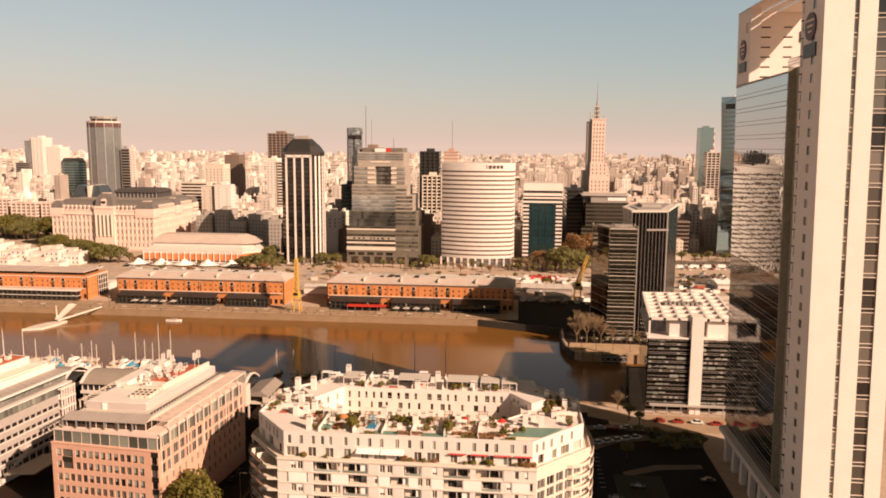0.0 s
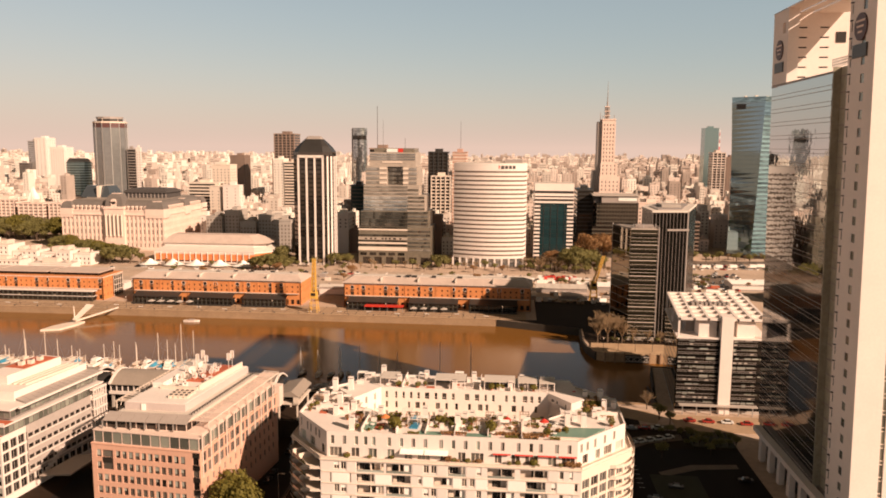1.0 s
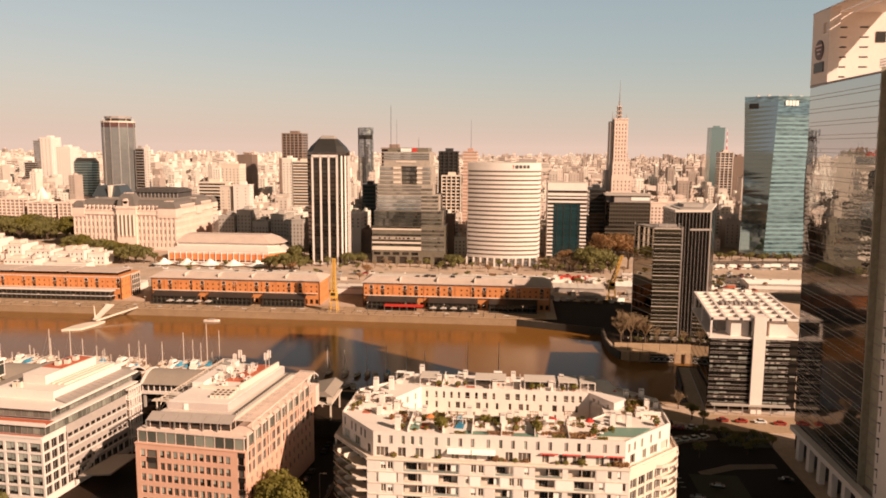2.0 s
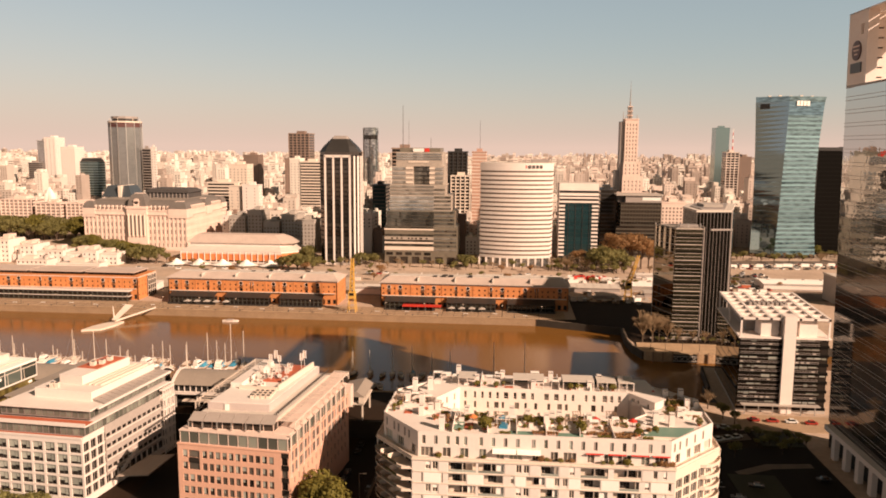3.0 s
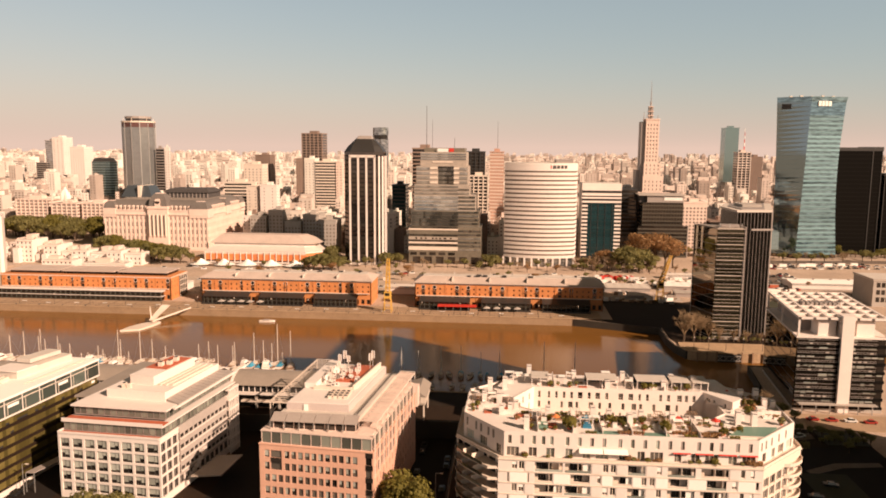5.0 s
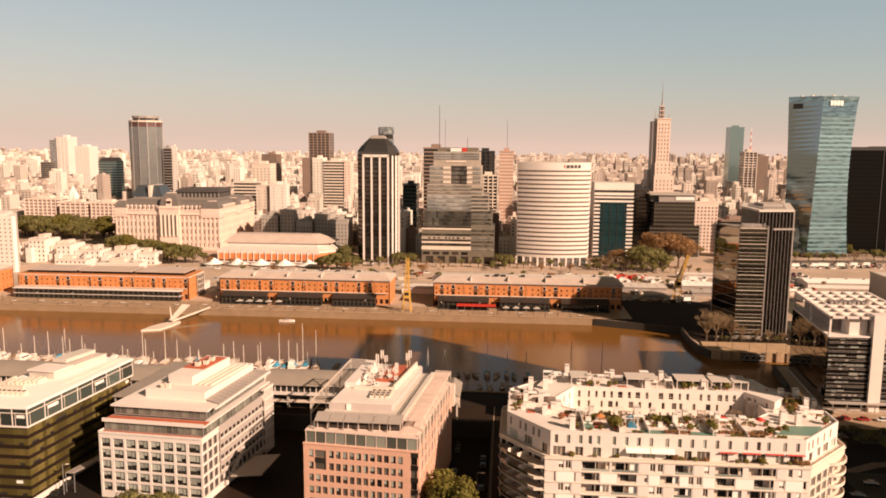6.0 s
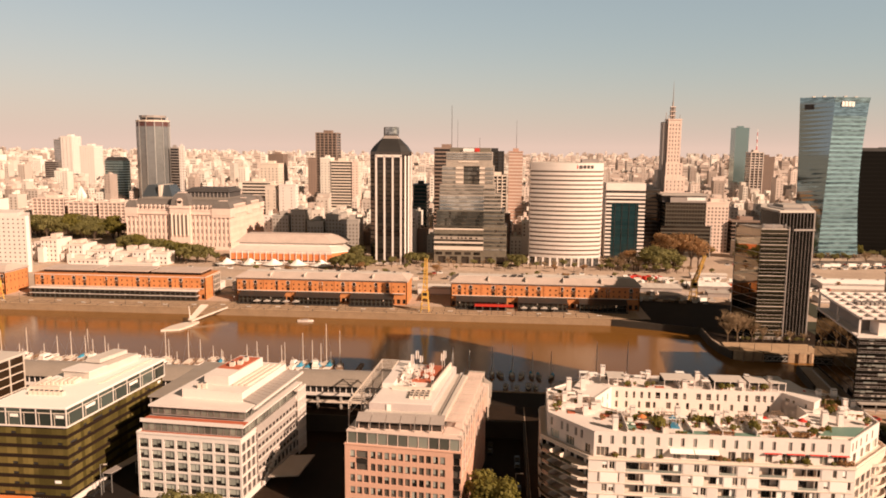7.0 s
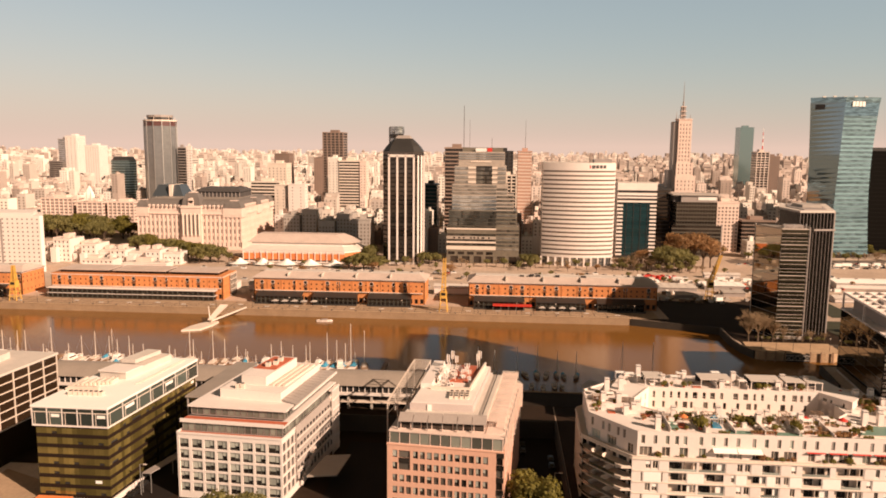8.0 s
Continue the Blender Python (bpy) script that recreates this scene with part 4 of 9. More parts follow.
    for x, y, h in ((9.4, 208.2, 3.4), (13.8, 208.6, 3.6), (14.2, 202.2, 3.0), (5.4, 193.5, 1.6), (11.0, 196.6, 1.6), (17.0, 204.0, 2.0)):
        stack(x, y, 24.0, h)
    # slender frames, low walls, hatches and seats scattered over the side terraces
    spots = []
    for i in range(150):
        side = rnd.random()
        if side < 0.30:
            x, y, z = rnd.uniform(-57, 2), rnd.uniform(183.0, 190.6), 24.0
        elif side < 0.62:
            x, y, z = rnd.uniform(-68, -58), rnd.uniform(189, 205), 24.0
        elif side < 0.72:
            x, y, z = rnd.uniform(9, 16), rnd.uniform(193, 207), 24.0
        else:
            x, y, z = rnd.uniform(-60, 2), rnd.uniform(209.6, 220), 26.1
        if any(abs(x - a) < 2.0 and abs(y - b) < 2.0 for a, b in spots):
            continue
        spots.append((x, y))
        kind = rnd.random()
        if kind < 0.25:
            w, d = rnd.uniform(0.8, 1.8), rnd.uniform(0.7, 1.4)
            part("roof_hatch", Maker().box(x, x + w, y, y + d, z, z + rnd.uniform(0.5, 1.3)), WHITE, t)
        elif kind < 0.45:
            part("low_wall", Maker().box(x, x + rnd.uniform(1.5, 3.5), y, y + 0.18, z, z + rnd.uniform(0.6, 1.2)), WHITE, t)
        elif kind < 0.62:
            part("timber_deck", Maker().box(x, x + rnd.uniform(1.6, 3.0), y, y + rnd.uniform(1.2, 2.2), z, z + 0.18), rnd.choice((TIMBER, REDTILE, TIMBER)), t)
        elif kind < 0.8:
            w, d, h = rnd.uniform(2.0, 3.6), rnd.uniform(1.6, 2.4), rnd.uniform(2.0, 2.5)
            mk = Maker()
            for px, py in ((x, y), (x + w, y), (x, y + d), (x + w, y + d)):
                mk.box(px - 0.06, px + 0.06, py - 0.06, py + 0.06, z, z + h)
            for py in (y, y + d):
                mk.box(x - 0.2, x + w + 0.2, py - 0.06, py + 0.06, z + h, z + h + 0.14)
            for k in range(4):
                u = x + w * k / 3
                mk.box(u - 0.05, u + 0.05, y - 0.2, y + d + 0.2, z + h + 0.14, z + h + 0.24)
            part("terrace_frame", mk, WHITE if rnd.random() < 0.7 else TIMBER, t, "slender open terrace frame")
        else:
            w = rnd.uniform(1.8, 3.0)
            top = part("pergola", Maker().box(x, x + w, y, y + 1.9, z + 2.1, z + 2.22), CANVAS, t)
            for px, py in ((x, y), (x + w - 0.12, y), (x, y + 1.78), (x + w - 0.12, y + 1.78)):
                part("pergola_post", Maker().box(px, px + 0.12, py, py + 0.12, z, z + 2.1), WHITE, top)
    for x, w in ((-50.8, 5.4), (-34.4, 9.2), (-19.8, 9.2), (-9.8, 5.6), (-3.6, 4.6)):
        roof = part("pergola", Maker().box(x, x + w, 210, 216.5, 28.5, 28.7), PALEROOF, t, "flat pergola roof")
        for px in (x + 0.1, x + w / 2, x + w - 0.3):
            part("pergola_post", Maker().box(px, px + 0.2, 210.1, 210.3, 26.1, 28.5), WHITE, roof)
        part("pergola_back", Maker().box(x, x + w, 216.3, 216.5, 26.1, 28.5), DARKMETAL, roof)
    for x in (-50, -41, -33.5, -26, -17.5, -9):
        h = rnd.uniform(1.0, 1.7)
        part("terrace_wall", Maker().box(x, x + 0.2, 178.5, 190.5, 24.0, 24.0 + h), WHITE, t)
    for x in (-44, -30, -21, -12):
        part("terrace_wall", Maker().box(x, x + 0.2, 209, 221, 26.1, 27.4), WHITE, t)
    for y in (196, 203):
        part("terrace_wall", Maker().box(-69, -56, y, y + 0.2, 24.0, 25.1), WHITE, t)
        part("terrace_wall", Maker().box(4, 17.5, y + 2, y + 2.2, 24.0, 25.1), WHITE, t)
    part("pool_deck", Maker().prism([(-1.4, 180.2), (7.4, 180.2), (12.8, 187.4), (3.2, 187.0), (0.2, 184.8)], 24.0, 24.4), TEAL, t, "green pool deck")
    part("pool_kerb", Maker().prism([(-1.9, 179.7), (7.6, 179.7), (7.4, 180.1), (-1.5, 180.1)], 24.0, 24.5), CREAM, t)
    part("pool_strip", Maker().box(-35.4, -29.2, 178.2, 180.6, 24.0, 24.3), TEAL, t)
    part("pool_strip", Maker().box(-23.0, -16.6, 178.2, 180.4, 24.0, 24.3), TEAL, t)
    part("plunge_pool", Maker().prism([(-49.8, 180.5), (-47.4, 180.3), (-47.2, 185.4), (-49.3, 185.6)], 24.0, 24.35), TEAL, t)
    part("plunge_pool", Maker().prism([(-38.1, 182.4), (-35.8, 182.3), (-35.7, 186.3), (-37.5, 186.5)], 24.0, 24.35), surface("blue pool water", (0.05, 0.22, 0.34), 0.15, vary=0.1), t, "small blue plunge pool")
    part("red_deck", Maker().box(-47.0, -44.8, 181.2, 185.0, 24.0, 24.2), REDTILE, t)
    for u in (-39.5, -33.3):
        mk = Maker().along((u, 177), (u + 6, 177))
        mk.add([(0, -1.7, 20.0), (6, -1.7, 20.0), (6, 0, 20.7), (0, 0, 20.7), (0, -1.7, 20.1), (6, -1.7, 20.1), (6, 0, 20.8), (0, 0, 20.8)], SIDES)
        part("awning", mk, CANVAS, t)
    for u in (-16, -10.5, -4.8, 0.4):
        part("red_awning", Maker().box(u, u + 4.4, 176.1, 176.9, 20.55, 20.65), REDPAINT, t, "slim red awning")
    return t


apartment_ring()


# ---- pink granite office block ----
LOUVRE = surface("grey beige louvres", (0.36, 0.295, 0.255), 0.6, vary=0.15, grain=0.6, patch=4)
PANELS = surface("pale mauve panels", (0.50, 0.41, 0.37), 0.6, vary=0.1)


def pink_office():
    t = thing("pink_office_block", "pink granite office block with glazed top storeys and roof aerials", "office building", -108, 205)
    fl, fr, br, bl = (-124.7, 180.8), (-92.8, 177.6), (-87.6, 226), (-119.6, 229)
    poly = [fl, fr, br, bl]
    length = math.dist(fl, fr)
    step = 3.45
    rows = []
    for i in range(6):
        z = 13.15 - i * step
        spans = [(1.45 + k * 1.91, 2.85 + k * 1.91) for k in range(14)]
        if i < 2:
            spans = [spans[0], (3.2, 6.4)] + [s for s in spans if s[0] > 6.6]
        rows.append((z, z + 2.1, spans + [(length - 2.2, length - 0.15)]))
    rows.reverse()
    mk = Maker()
    wall_with_openings(mk, fl, fr, LOW, 16.7, rows, 0.45)
    part("front_wall", mk, PINKSTONE, t)
    fit_windows(t, fl, fr, rows, GLASSDIM, None, 0, 0.22)
    rn = random.Random(17)
    for v0, v1, spans in rows:
        for u0, u1 in spans[:-1]:
            if u1 - u0 < 2 and rn.random() < 0.62:
                half = rn.random() < 0.6
                part("blind", Maker().along(fl, fr).box(u0 + 0.05, u0 + ((u1 - u0) / 2 if half else (u1 - u0) - 0.05), 0.2, 0.25, v1 - rn.uniform(0.9, 2.0), v1 - 0.03), BLIND, t)
    part("tall_pane", Maker().along(fl, fr).box(3.2, 6.4, -0.02, 0.1, 11.8, 13.15), GLASSDARK, t)
    sl = math.dist(fr, br)
    srows = [(16.7 - 3.2 - i * step, 16.7 - 0.4 - i * step, bays(sl, 15, 2.6, 0.6)) if i < 2 else (16.7 - 3.0 - i * step, 16.7 - 1.0 - i * step, bays(sl, 14, 1.1, 2)) for i in range(5)][::-1]
    mk = Maker()
    wall_with_openings(mk, fr, br, LOW, 16.7, srows, 0.45)
    part("side_wall", mk, PINKSTONE, t)
    fit_windows(t, fr, br, srows, GLASSDIM, GREYCLAD, 1, 0.2)
    ll = math.dist(bl, fl)
    lrows = [(16.7 - 2.9 - i * step, 16.7 - 1.0 - i * step, bays(ll, 12, 1.3, 2)) for i in range(5)][::-1]
    mk = Maker()
    wall_with_openings(mk, bl, fl, LOW, 16.7, lrows, 0.45)
    part("side_wall", mk, PINKSTONE, t)
    part("core", Maker().prism(inset(poly, 0.7), LOW, 17.0), DARK, t)
    part("cornice", Maker().prism(inset(poly, -0.15), 16.7, 17.0), PINKSTONE, t)
    for i in range(5):
        mk = Maker().along(fl, fr)
        mk.box(length - 2.2, length - 0.15, -0.03, 0.2, 15.25 - i * step, 16.6 - i * step)
        part("corner_panel", mk, GLASSDARK, t)
    mk = Maker().along(fr, br)
    for k in range(11):
        mk.box(1 + k * 4.4, 1.35 + k * 4.4, -0.25, 0, 9.5, 21.5)
    part("steel_frame", mk, STONE, t, "pale steel frame on the glazed side")
    # two glazed storeys, the upper one set back under a sloping glass eave
    for k, (d, z0, z1) in enumerate(((0.5, 17.0, 20.3), (1.6, 20.6, 22.9))):
        pl = inset(poly, d) if k == 0 else [(-121.3, 182.8), (-98.3, 182.2), (-93.6, 225), (-116.6, 227.4)]
        part("glazed_core", Maker().prism(inset(pl, 0.3), z0, z1), DARK, t)
        for a, b in zip(pl, pl[1:] + pl[:1]):
            L = math.dist(a, b)
            cnt = max(2, int(L / 2.6))
            rws = [(z0 + 0.1, z1 - 0.1, [(L * i / cnt + 0.1, L * (i + 1) / cnt - 0.1) for i in range(cnt)])]
            mk = Maker()
            wall_with_openings(mk, a, b, z0, z1, rws, 0.2)
            part("mullion_wall", mk, STONE, t)
            if a in pl[:2]:
                fit_windows(t, a, b, rws, GLASSMID if k == 0 else GLASSDARK, None, 0, 0.02)
        part("eave", Maker().prism(inset(pl, -0.15), z1, z1 + 0.3), STONE, t)
    pl = [(-121.9, 182.2), (-97.7, 181.6)]
    L = math.dist(pl[0], pl[1])
    for i in range(6):
        a = L * i / 6
        mk = Maker().along(pl[0], pl[1])
        mk.add([(a + 0.08, -0.4, 22.9), (a + L / 6 - 0.08, -0.4, 22.9), (a + L / 6 - 0.08, 3.2, 24.2), (a + 0.08, 3.2, 24.2), (a + 0.08, -0.4, 23.05), (a + L / 6 - 0.08, -0.4, 23.05), (a + L / 6 - 0.08, 3.2, 24.35), (a + 0.08, 3.2, 24.35)], SIDES)
        part("eave_panel", mk, LOUVRE, t, "sloping grey eave panel")
        part("eave_strut", Maker().along(pl[0], pl[1]).box(a - 0.06, a + 0.06, -0.5, 0.1, 20.7, 23.0), STEEL, t)
    part("roof", Maker().prism([(-121, 185.3), (-98.2, 184.8), (-93.8, 224.8), (-116.4, 227.2)], 23.2, 23.4), PALEROOF, t)
    part("side_terrace", Maker().prism([(-98, 181), (-93.4, 180.6), (-88.4, 225.6), (-93.2, 226)], 20.62, 20.8), STONE, t)
    ph = [(-119.6, 189.8), (-101.8, 189.4), (-97.4, 227), (-115.2, 228.4)]
    part("penthouse", Maker().prism(ph, 23.2, 25.4), PANELS, t)
    part("penthouse_roof", Maker().prism(inset(ph, 0.3), 25.4, 25.6), WHITE, t)
    part("panel_joint", Maker().box(-114.6, -113.4, 189.4, 189.62, 23.4, 25.2), CANVAS, t)
    part("roof_housing", Maker().prism([(-118.0, 203), (-114.6, 203), (-112.4, 226.6), (-116.0, 227)], 25.6, 27.0), WHITE, t)
    up = [(-110.5, 209), (-103.0, 208.6), (-99.6, 226), (-107, 226.6)]
    part("roof_yard", Maker().prism(up, 25.6, 25.85), REDTILE, t, "red tiled roof yard")
    part("yard_wall", Maker().prism([(-103.2, 201.5), (-102.7, 201.5), (-98.9, 226), (-99.4, 226)], 25.6, 27.2), CREAM, t)
    part("yard_wall", Maker().prism([(-114.9, 201.5), (-103.4, 201), (-103.3, 201.5), (-114.8, 202)], 25.6, 26.6), CREAM, t)
    # long louvred canopy beside the penthouse, on a rail of small posts
    a, b = (-92.8, 184), (-88.2, 230)
    mk = Maker().along(a, b)
    L = math.dist(a, b)
    for off in (0.0, 2.5, 5.0):
        mk.box(0, L, off, off + 0.22, 22.55, 22.8)
    for i in range(9):
        mk.box(L * i / 8 - 0.1, L * i / 8 + 0.1, 0.05, 0.25, 20.6, 22.6)
    for i in range(15):
        mk.box(L * i / 14 - 0.13, L * i / 14 + 0.13, 0, 5.2, 22.92, 23.08)
    canopy = part("louvre_frame", mk, CREAM, t, "pale steel canopy frame")
    slat = stock("slat", Maker().along((0, 0), (b[0] - a[0], b[1] - a[1])).box(0, 0.34, 0, 5.2, 0, 0.1), STONE)
    u = Vector((b[0] - a[0], b[1] - a[1])) / L
    repeat("slat", slat, canopy, [(a[0] + u.x * k * 0.72, a[1] + u.y * k * 0.72, 22.8, 0) for k in range(64)])
    mk = Maker().along((-99.0, 187), (-94.6, 229))
    for i in range(29):
        mk.box(i * 1.45, i * 1.45 + 0.5, 0, 0.12, 23.4, 24.0)
    mk.box(0, 42.2, 0.0, 0.12, 24.0, 24.1)
    part("roof_rail", mk, DARKMETAL, t)
    part("end_box", Maker().prism([(-90.2, 226.5), (-86.9, 226.2), (-86.7, 229.6), (-90.0, 229.9)], 12.4, 19.2), STONE, t, "pale box on the far corner")
    part("end_leg", Maker().box(-88.9, -88.5, 228.6, 229.0, 0, 12.4), STEEL, t)
    # tall open pergola on the other flank
    mk = Maker().along((-127.3, 199), (-124.4, 243.5))
    for off in (0, -5.8):
        mk.box(0, 44.6, off, off + 0.28, 21.9, 22.3)
    for i in range(28):
        mk.box(i * 1.63, i * 1.63 + 0.22, -5.8, 0.28, 22.3, 22.48)
    for u in (0.2, 15, 30, 44):
        mk.box(u, u + 0.28, 0, 0.28, 0, 21.9)
        mk.box(u, u + 0.28, -5.8, -5.52, 20.8 if u < 31 else 0, 21.9)
    for u in (0.3, 15.1, 30.1):
        mk.tube((u, 0.1, 17.5), (u + 3.2, 0.1, 22.0), 0.12, 4)
        mk.tube((u, 0.1, 18.5), (u, -3.0, 22.0), 0.12, 4)
    part("pergola", mk, CREAM, t, "tall open pale steel pergola")
    return t


pink_office()


# ---- white gridded office block ----
def white_office():
    t = thing("white_office_block", "white gridded office block with stepped glazed top floors and red terraces", "office building", -170, 210)
    fl, fr, br, bl = (-188.0, 190.0), (-156.0, 187.6), (-150.2, 232), (-181, 234)
    poly = [fl, fr, br, bl]
    L = math.dist(fl, fr)
    step = 3.35
    rows = [(9.5 - i * step, 12.2 - i * step, [(0.0, 3.6)] + [(4.55 + k * 3.88, 7.7 + k * 3.88) for k in range(6)] + [(27.9, L)]) for i in range(5)][::-1]
    mk = Maker()
    wall_with_openings(mk, fl, fr, LOW, 13.6, rows, 0.7)
    part("front_wall", mk, WHITE, t, "white gridded front wall")
    fit_windows(t, fl, fr, rows, GLASSDARK, DARKMETAL, 1, 0.3)
    for v0, v1, spans in rows:
        for u0, u1 in spans:
            mk = Maker().along(fl, fr)
            half = (u1 - u0) / 2
            for s in (0, 1):
                drop = 1.1 + 1.2 * ((u0 * (7.3 - 3.6 * s) + v0 * (3.1 + 2.2 * s)) % 1.0)
                mk.box(u0 + s * half + 0.09, u0 + (s + 1) * half - 0.09, 0.36, 0.39, v1 - drop, v1 - 0.08)
            part("blind", mk, BLIND, t, "pale drawn blind")
    for a, b in zip(poly, poly[1:] + poly[:1]):
        part("parapet", Maker().along(a, b).box(0.1, math.dist(a, b) - 0.1, -0.2, 0.15, 13.6, 14.2), WHITE, t)
    S = math.dist(fr, br)
    srows = [(9.5 - i * step, 12.3 - i * step, bays(S, 15, 2.55, 0.3)) for i in range(5)][::-1]
    mk = Maker()
    wall_with_openings(mk, fr, br, LOW, 13.6, srows, 0.7)
    part("side_wall", mk, WHITE, t)
    fit_windows(t, fr, br, srows, GLASSDARK, GREYCLAD, 1, 0.3)
    S2 = math.dist(bl, fl)
    srows = [(9.7 - i * step, 12.1 - i * step, bays(S2, 12, 2.5, 0.5)) for i in range(5)][::-1]
    mk = Maker()
    wall_with_openings(mk, bl, fl, LOW, 13.6, srows, 0.7)
    part("side_wall", mk, WHITE, t)
    part("core", Maker().prism(inset(poly, 1.0), LOW, 13.5), DARK, t)
    # grey panelled skin hung before the side wall, with a strip of short windows per storey
    skin = surface("grey skin panels", (0.40, 0.335, 0.295), 0.6, vary=0.15, grain=0.8, patch=5)
    so, se = 9.4, S - 7.5
    p0 = tuple(Vector(fr).lerp(Vector(br), so / S) + Vector((0.42, -0.05)))
    p1 = tuple(Vector(fr).lerp(Vector(br), se / S) + Vector((0.42, -0.05)))
    krows = [(10.5 - i * step, 11.7 - i * step, bays(math.dist(p0, p1), 11, 1.9)) for i in range(4)][::-1]
    mk = Maker()
    wall_with_openings(mk, p0, p1, -1.0, 14.4, krows, 0.2)
    part("side_skin", mk, skin, t, "grey panelled side skin")
    fit_windows(t, p0, p1, krows, GLASSDARK, None, 0, 0.1)
    for i in range(4):
        part("skin_sill", Maker().along(p0, p1).box(0, math.dist(p0, p1), -0.35, 0, 10.2 - i * step, 10.42 - i * step), WHITE, t)
    for i in range(6):
        u = S - 7.0 + i * 1.2
        part("frame_post", Maker().along(fr, br).box(u, u + 0.35, -1.3, -0.95, LOW, 16.5), WHITE, t)
    for i in range(7):
        part("frame_beam", Maker().along(fr, br).box(S - 7.2, S - 0.5, -1.4, -0.02, 15.8 - i * step, 16.2 - i * step), WHITE, t)
    # white flight of steps down the flank
    for i in range(9):
        part("flank_step", Maker().along(fr, br).box(11.5 + i * 1.3, 13.0 + i * 1.3, -1.1, -0.5, -5.0 + i * 0.75, -3.6 + i * 0.75), WHITE, t)
    for k, (d, z0, z1, y0) in enumerate(((0.6, 13.7, 16.5, 1.6), (1.4, 17.5, 20.1, 4.6))):
        pl = inset(poly, d)
        f0 = Vector(pl[0]).lerp(Vector(pl[3]), y0 / 46)
        f1 = Vector(pl[1]).lerp(Vector(pl[2]), y0 / 46)
        pl = [tuple(f0), tuple(f1), pl[2], pl[3]]
        part("glazed_core", Maker().prism(inset(pl, 0.3), z0, z1), DARK, t)
        for a, b in zip(pl, pl[1:] + pl[:1]):
            W = math.dist(a, b)
            cnt = max(2, int(W / 1.9))
            rws = [(z0 + 0.25, z1 - 0.15, [(W * i / cnt + 0.05, W * (i + 1) / cnt - 0.05) for i in range(cnt)])]
            mk = Maker()
            wall_with_openings(mk, a, b, z0, z1, rws, 0.2)
            part("set_back_wall", mk, GREYCLAD, t)
            if a in pl[:2]:
                fit_windows(t, a, b, rws, GLASSMID, None, 0, 0.05)
        if k == 0:
            part("terrace", Maker().along(poly[0], poly[1]).box(0.2, L - 0.2, 0.15, y0 + 0.5, 13.6, 13.68), REDTILE, t, "thin red tiled terrace")
            part("slab", Maker().prism(inset(pl, -0.5), z1, z1 + 0.4), WHITE, t)
            part("parapet", Maker().along(pl[0], pl[1]).box(-0.5, math.dist(pl[0], pl[1]) + 0.5, -0.5, -0.3, z1 + 0.4, z1 + 1.15), WHITE, t)
            part("terrace", Maker().along(pl[0], pl[1]).box(-0.3, math.dist(pl[0], pl[1]) + 0.3, -0.3, 3.6, z1 + 0.4, z1 + 0.48), REDTILE, t, "thin red tiled terrace")
        else:
            part("roof", Maker().prism(inset(pl, -0.7), z1, z1 + 0.5), WHITE, t)
    ph = [(-179.4, 202.4), (-159.8, 199.8), (-155.6, 231), (-175, 233)]
    part("penthouse", Maker().prism(ph, 20.6, 23.4), WHITE, t)
    mk = Maker()
    edge = [(-159.7, 200.2), (-153.9, 197.4), (-150.2, 231.6), (-155.4, 231.2)]
    mk.add([(x, y, 20.5) for x, y in edge] + [(edge[0][0], edge[0][1], 21.3), (edge[1][0], edge[1][1], 20.75), (edge[2][0], edge[2][1], 20.75), (edge[3][0], edge[3][1], 21.3)], SIDES)
    part("roof_slope", mk, surface("grey seamed roof", (0.36, 0.30, 0.26), 0.55, vary=0.15, grain=0.7, patch=6), t, "grey sloping roof strip")
    for k in range(14):
        u = k / 13
        q0, q1 = Vector(edge[0]).lerp(Vector(edge[3]), u), Vector(edge[1]).lerp(Vector(edge[2]), u)
        part("roof_seam", Maker().tube((q0.x, q0.y, 21.32), (q1.x, q1.y, 20.77), 0.05, 4), GREYCLAD, t)
    pr = [(-174.4, 207.4), (-166.2, 206.0), (-162.6, 228), (-170.8, 229.5)]
    part("lift_house", Maker().prism(pr, 23.4, 26.2), WHITE, t)
    part("red_roof", Maker().prism([(-173.0, 214.6), (-165.6, 213.6), (-163.2, 227), (-170.4, 228.2)], 26.2, 26.35), REDTILE, t, "red roof of the lift house")
    for k in range(3):
        mk = Maker().along((-164.0 + k * 1.9, 206), (-160.4 + k * 1.9, 229))
        mk.box(0, 23, 0, 0.9, 23.4, 24.0)
        part("roof_duct", mk, CREAM, t)
    mk = Maker().along((-154.6, 194), (-150.0, 231))
    mk.box(0, 37, -0.5, 0.1, 20.4, 21.0)
    part("roof_edge", mk, WHITE, t)
    mk = Maker().prism([(-192.4, 206.5), (-184.8, 206.5), (-181.4, 243.5), (-189.4, 244.5)], 18.6, 19.1)
    flat = part("side_roof", mk, ROOFTIN, t, "broad grey roof over the side court")
    for x, y in ((-192, 207), (-190.6, 224), (-189.0, 243), (-186, 207)):
        part("roof_post", Maker().box(x, x + 0.4, y, y + 0.4, LOW, 18.6), GREYCLAD, flat)
    mk = Maker().prism([(-151.6, 197.0), (-142.7, 198.6), (-141.6, 214), (-149.4, 212.5)], -1.5, -1.1)
    part("canopy", mk, ROOFTIN, t, "grey sloping entrance canopy")
    return t


white_office()


# ---- green glass office with the white roof box, and the dark gridded neighbour ----
BROWNDARK = surface("dark brown band", (0.022, 0.013, 0.008), 0.8, vary=0.2, spec=0.1)


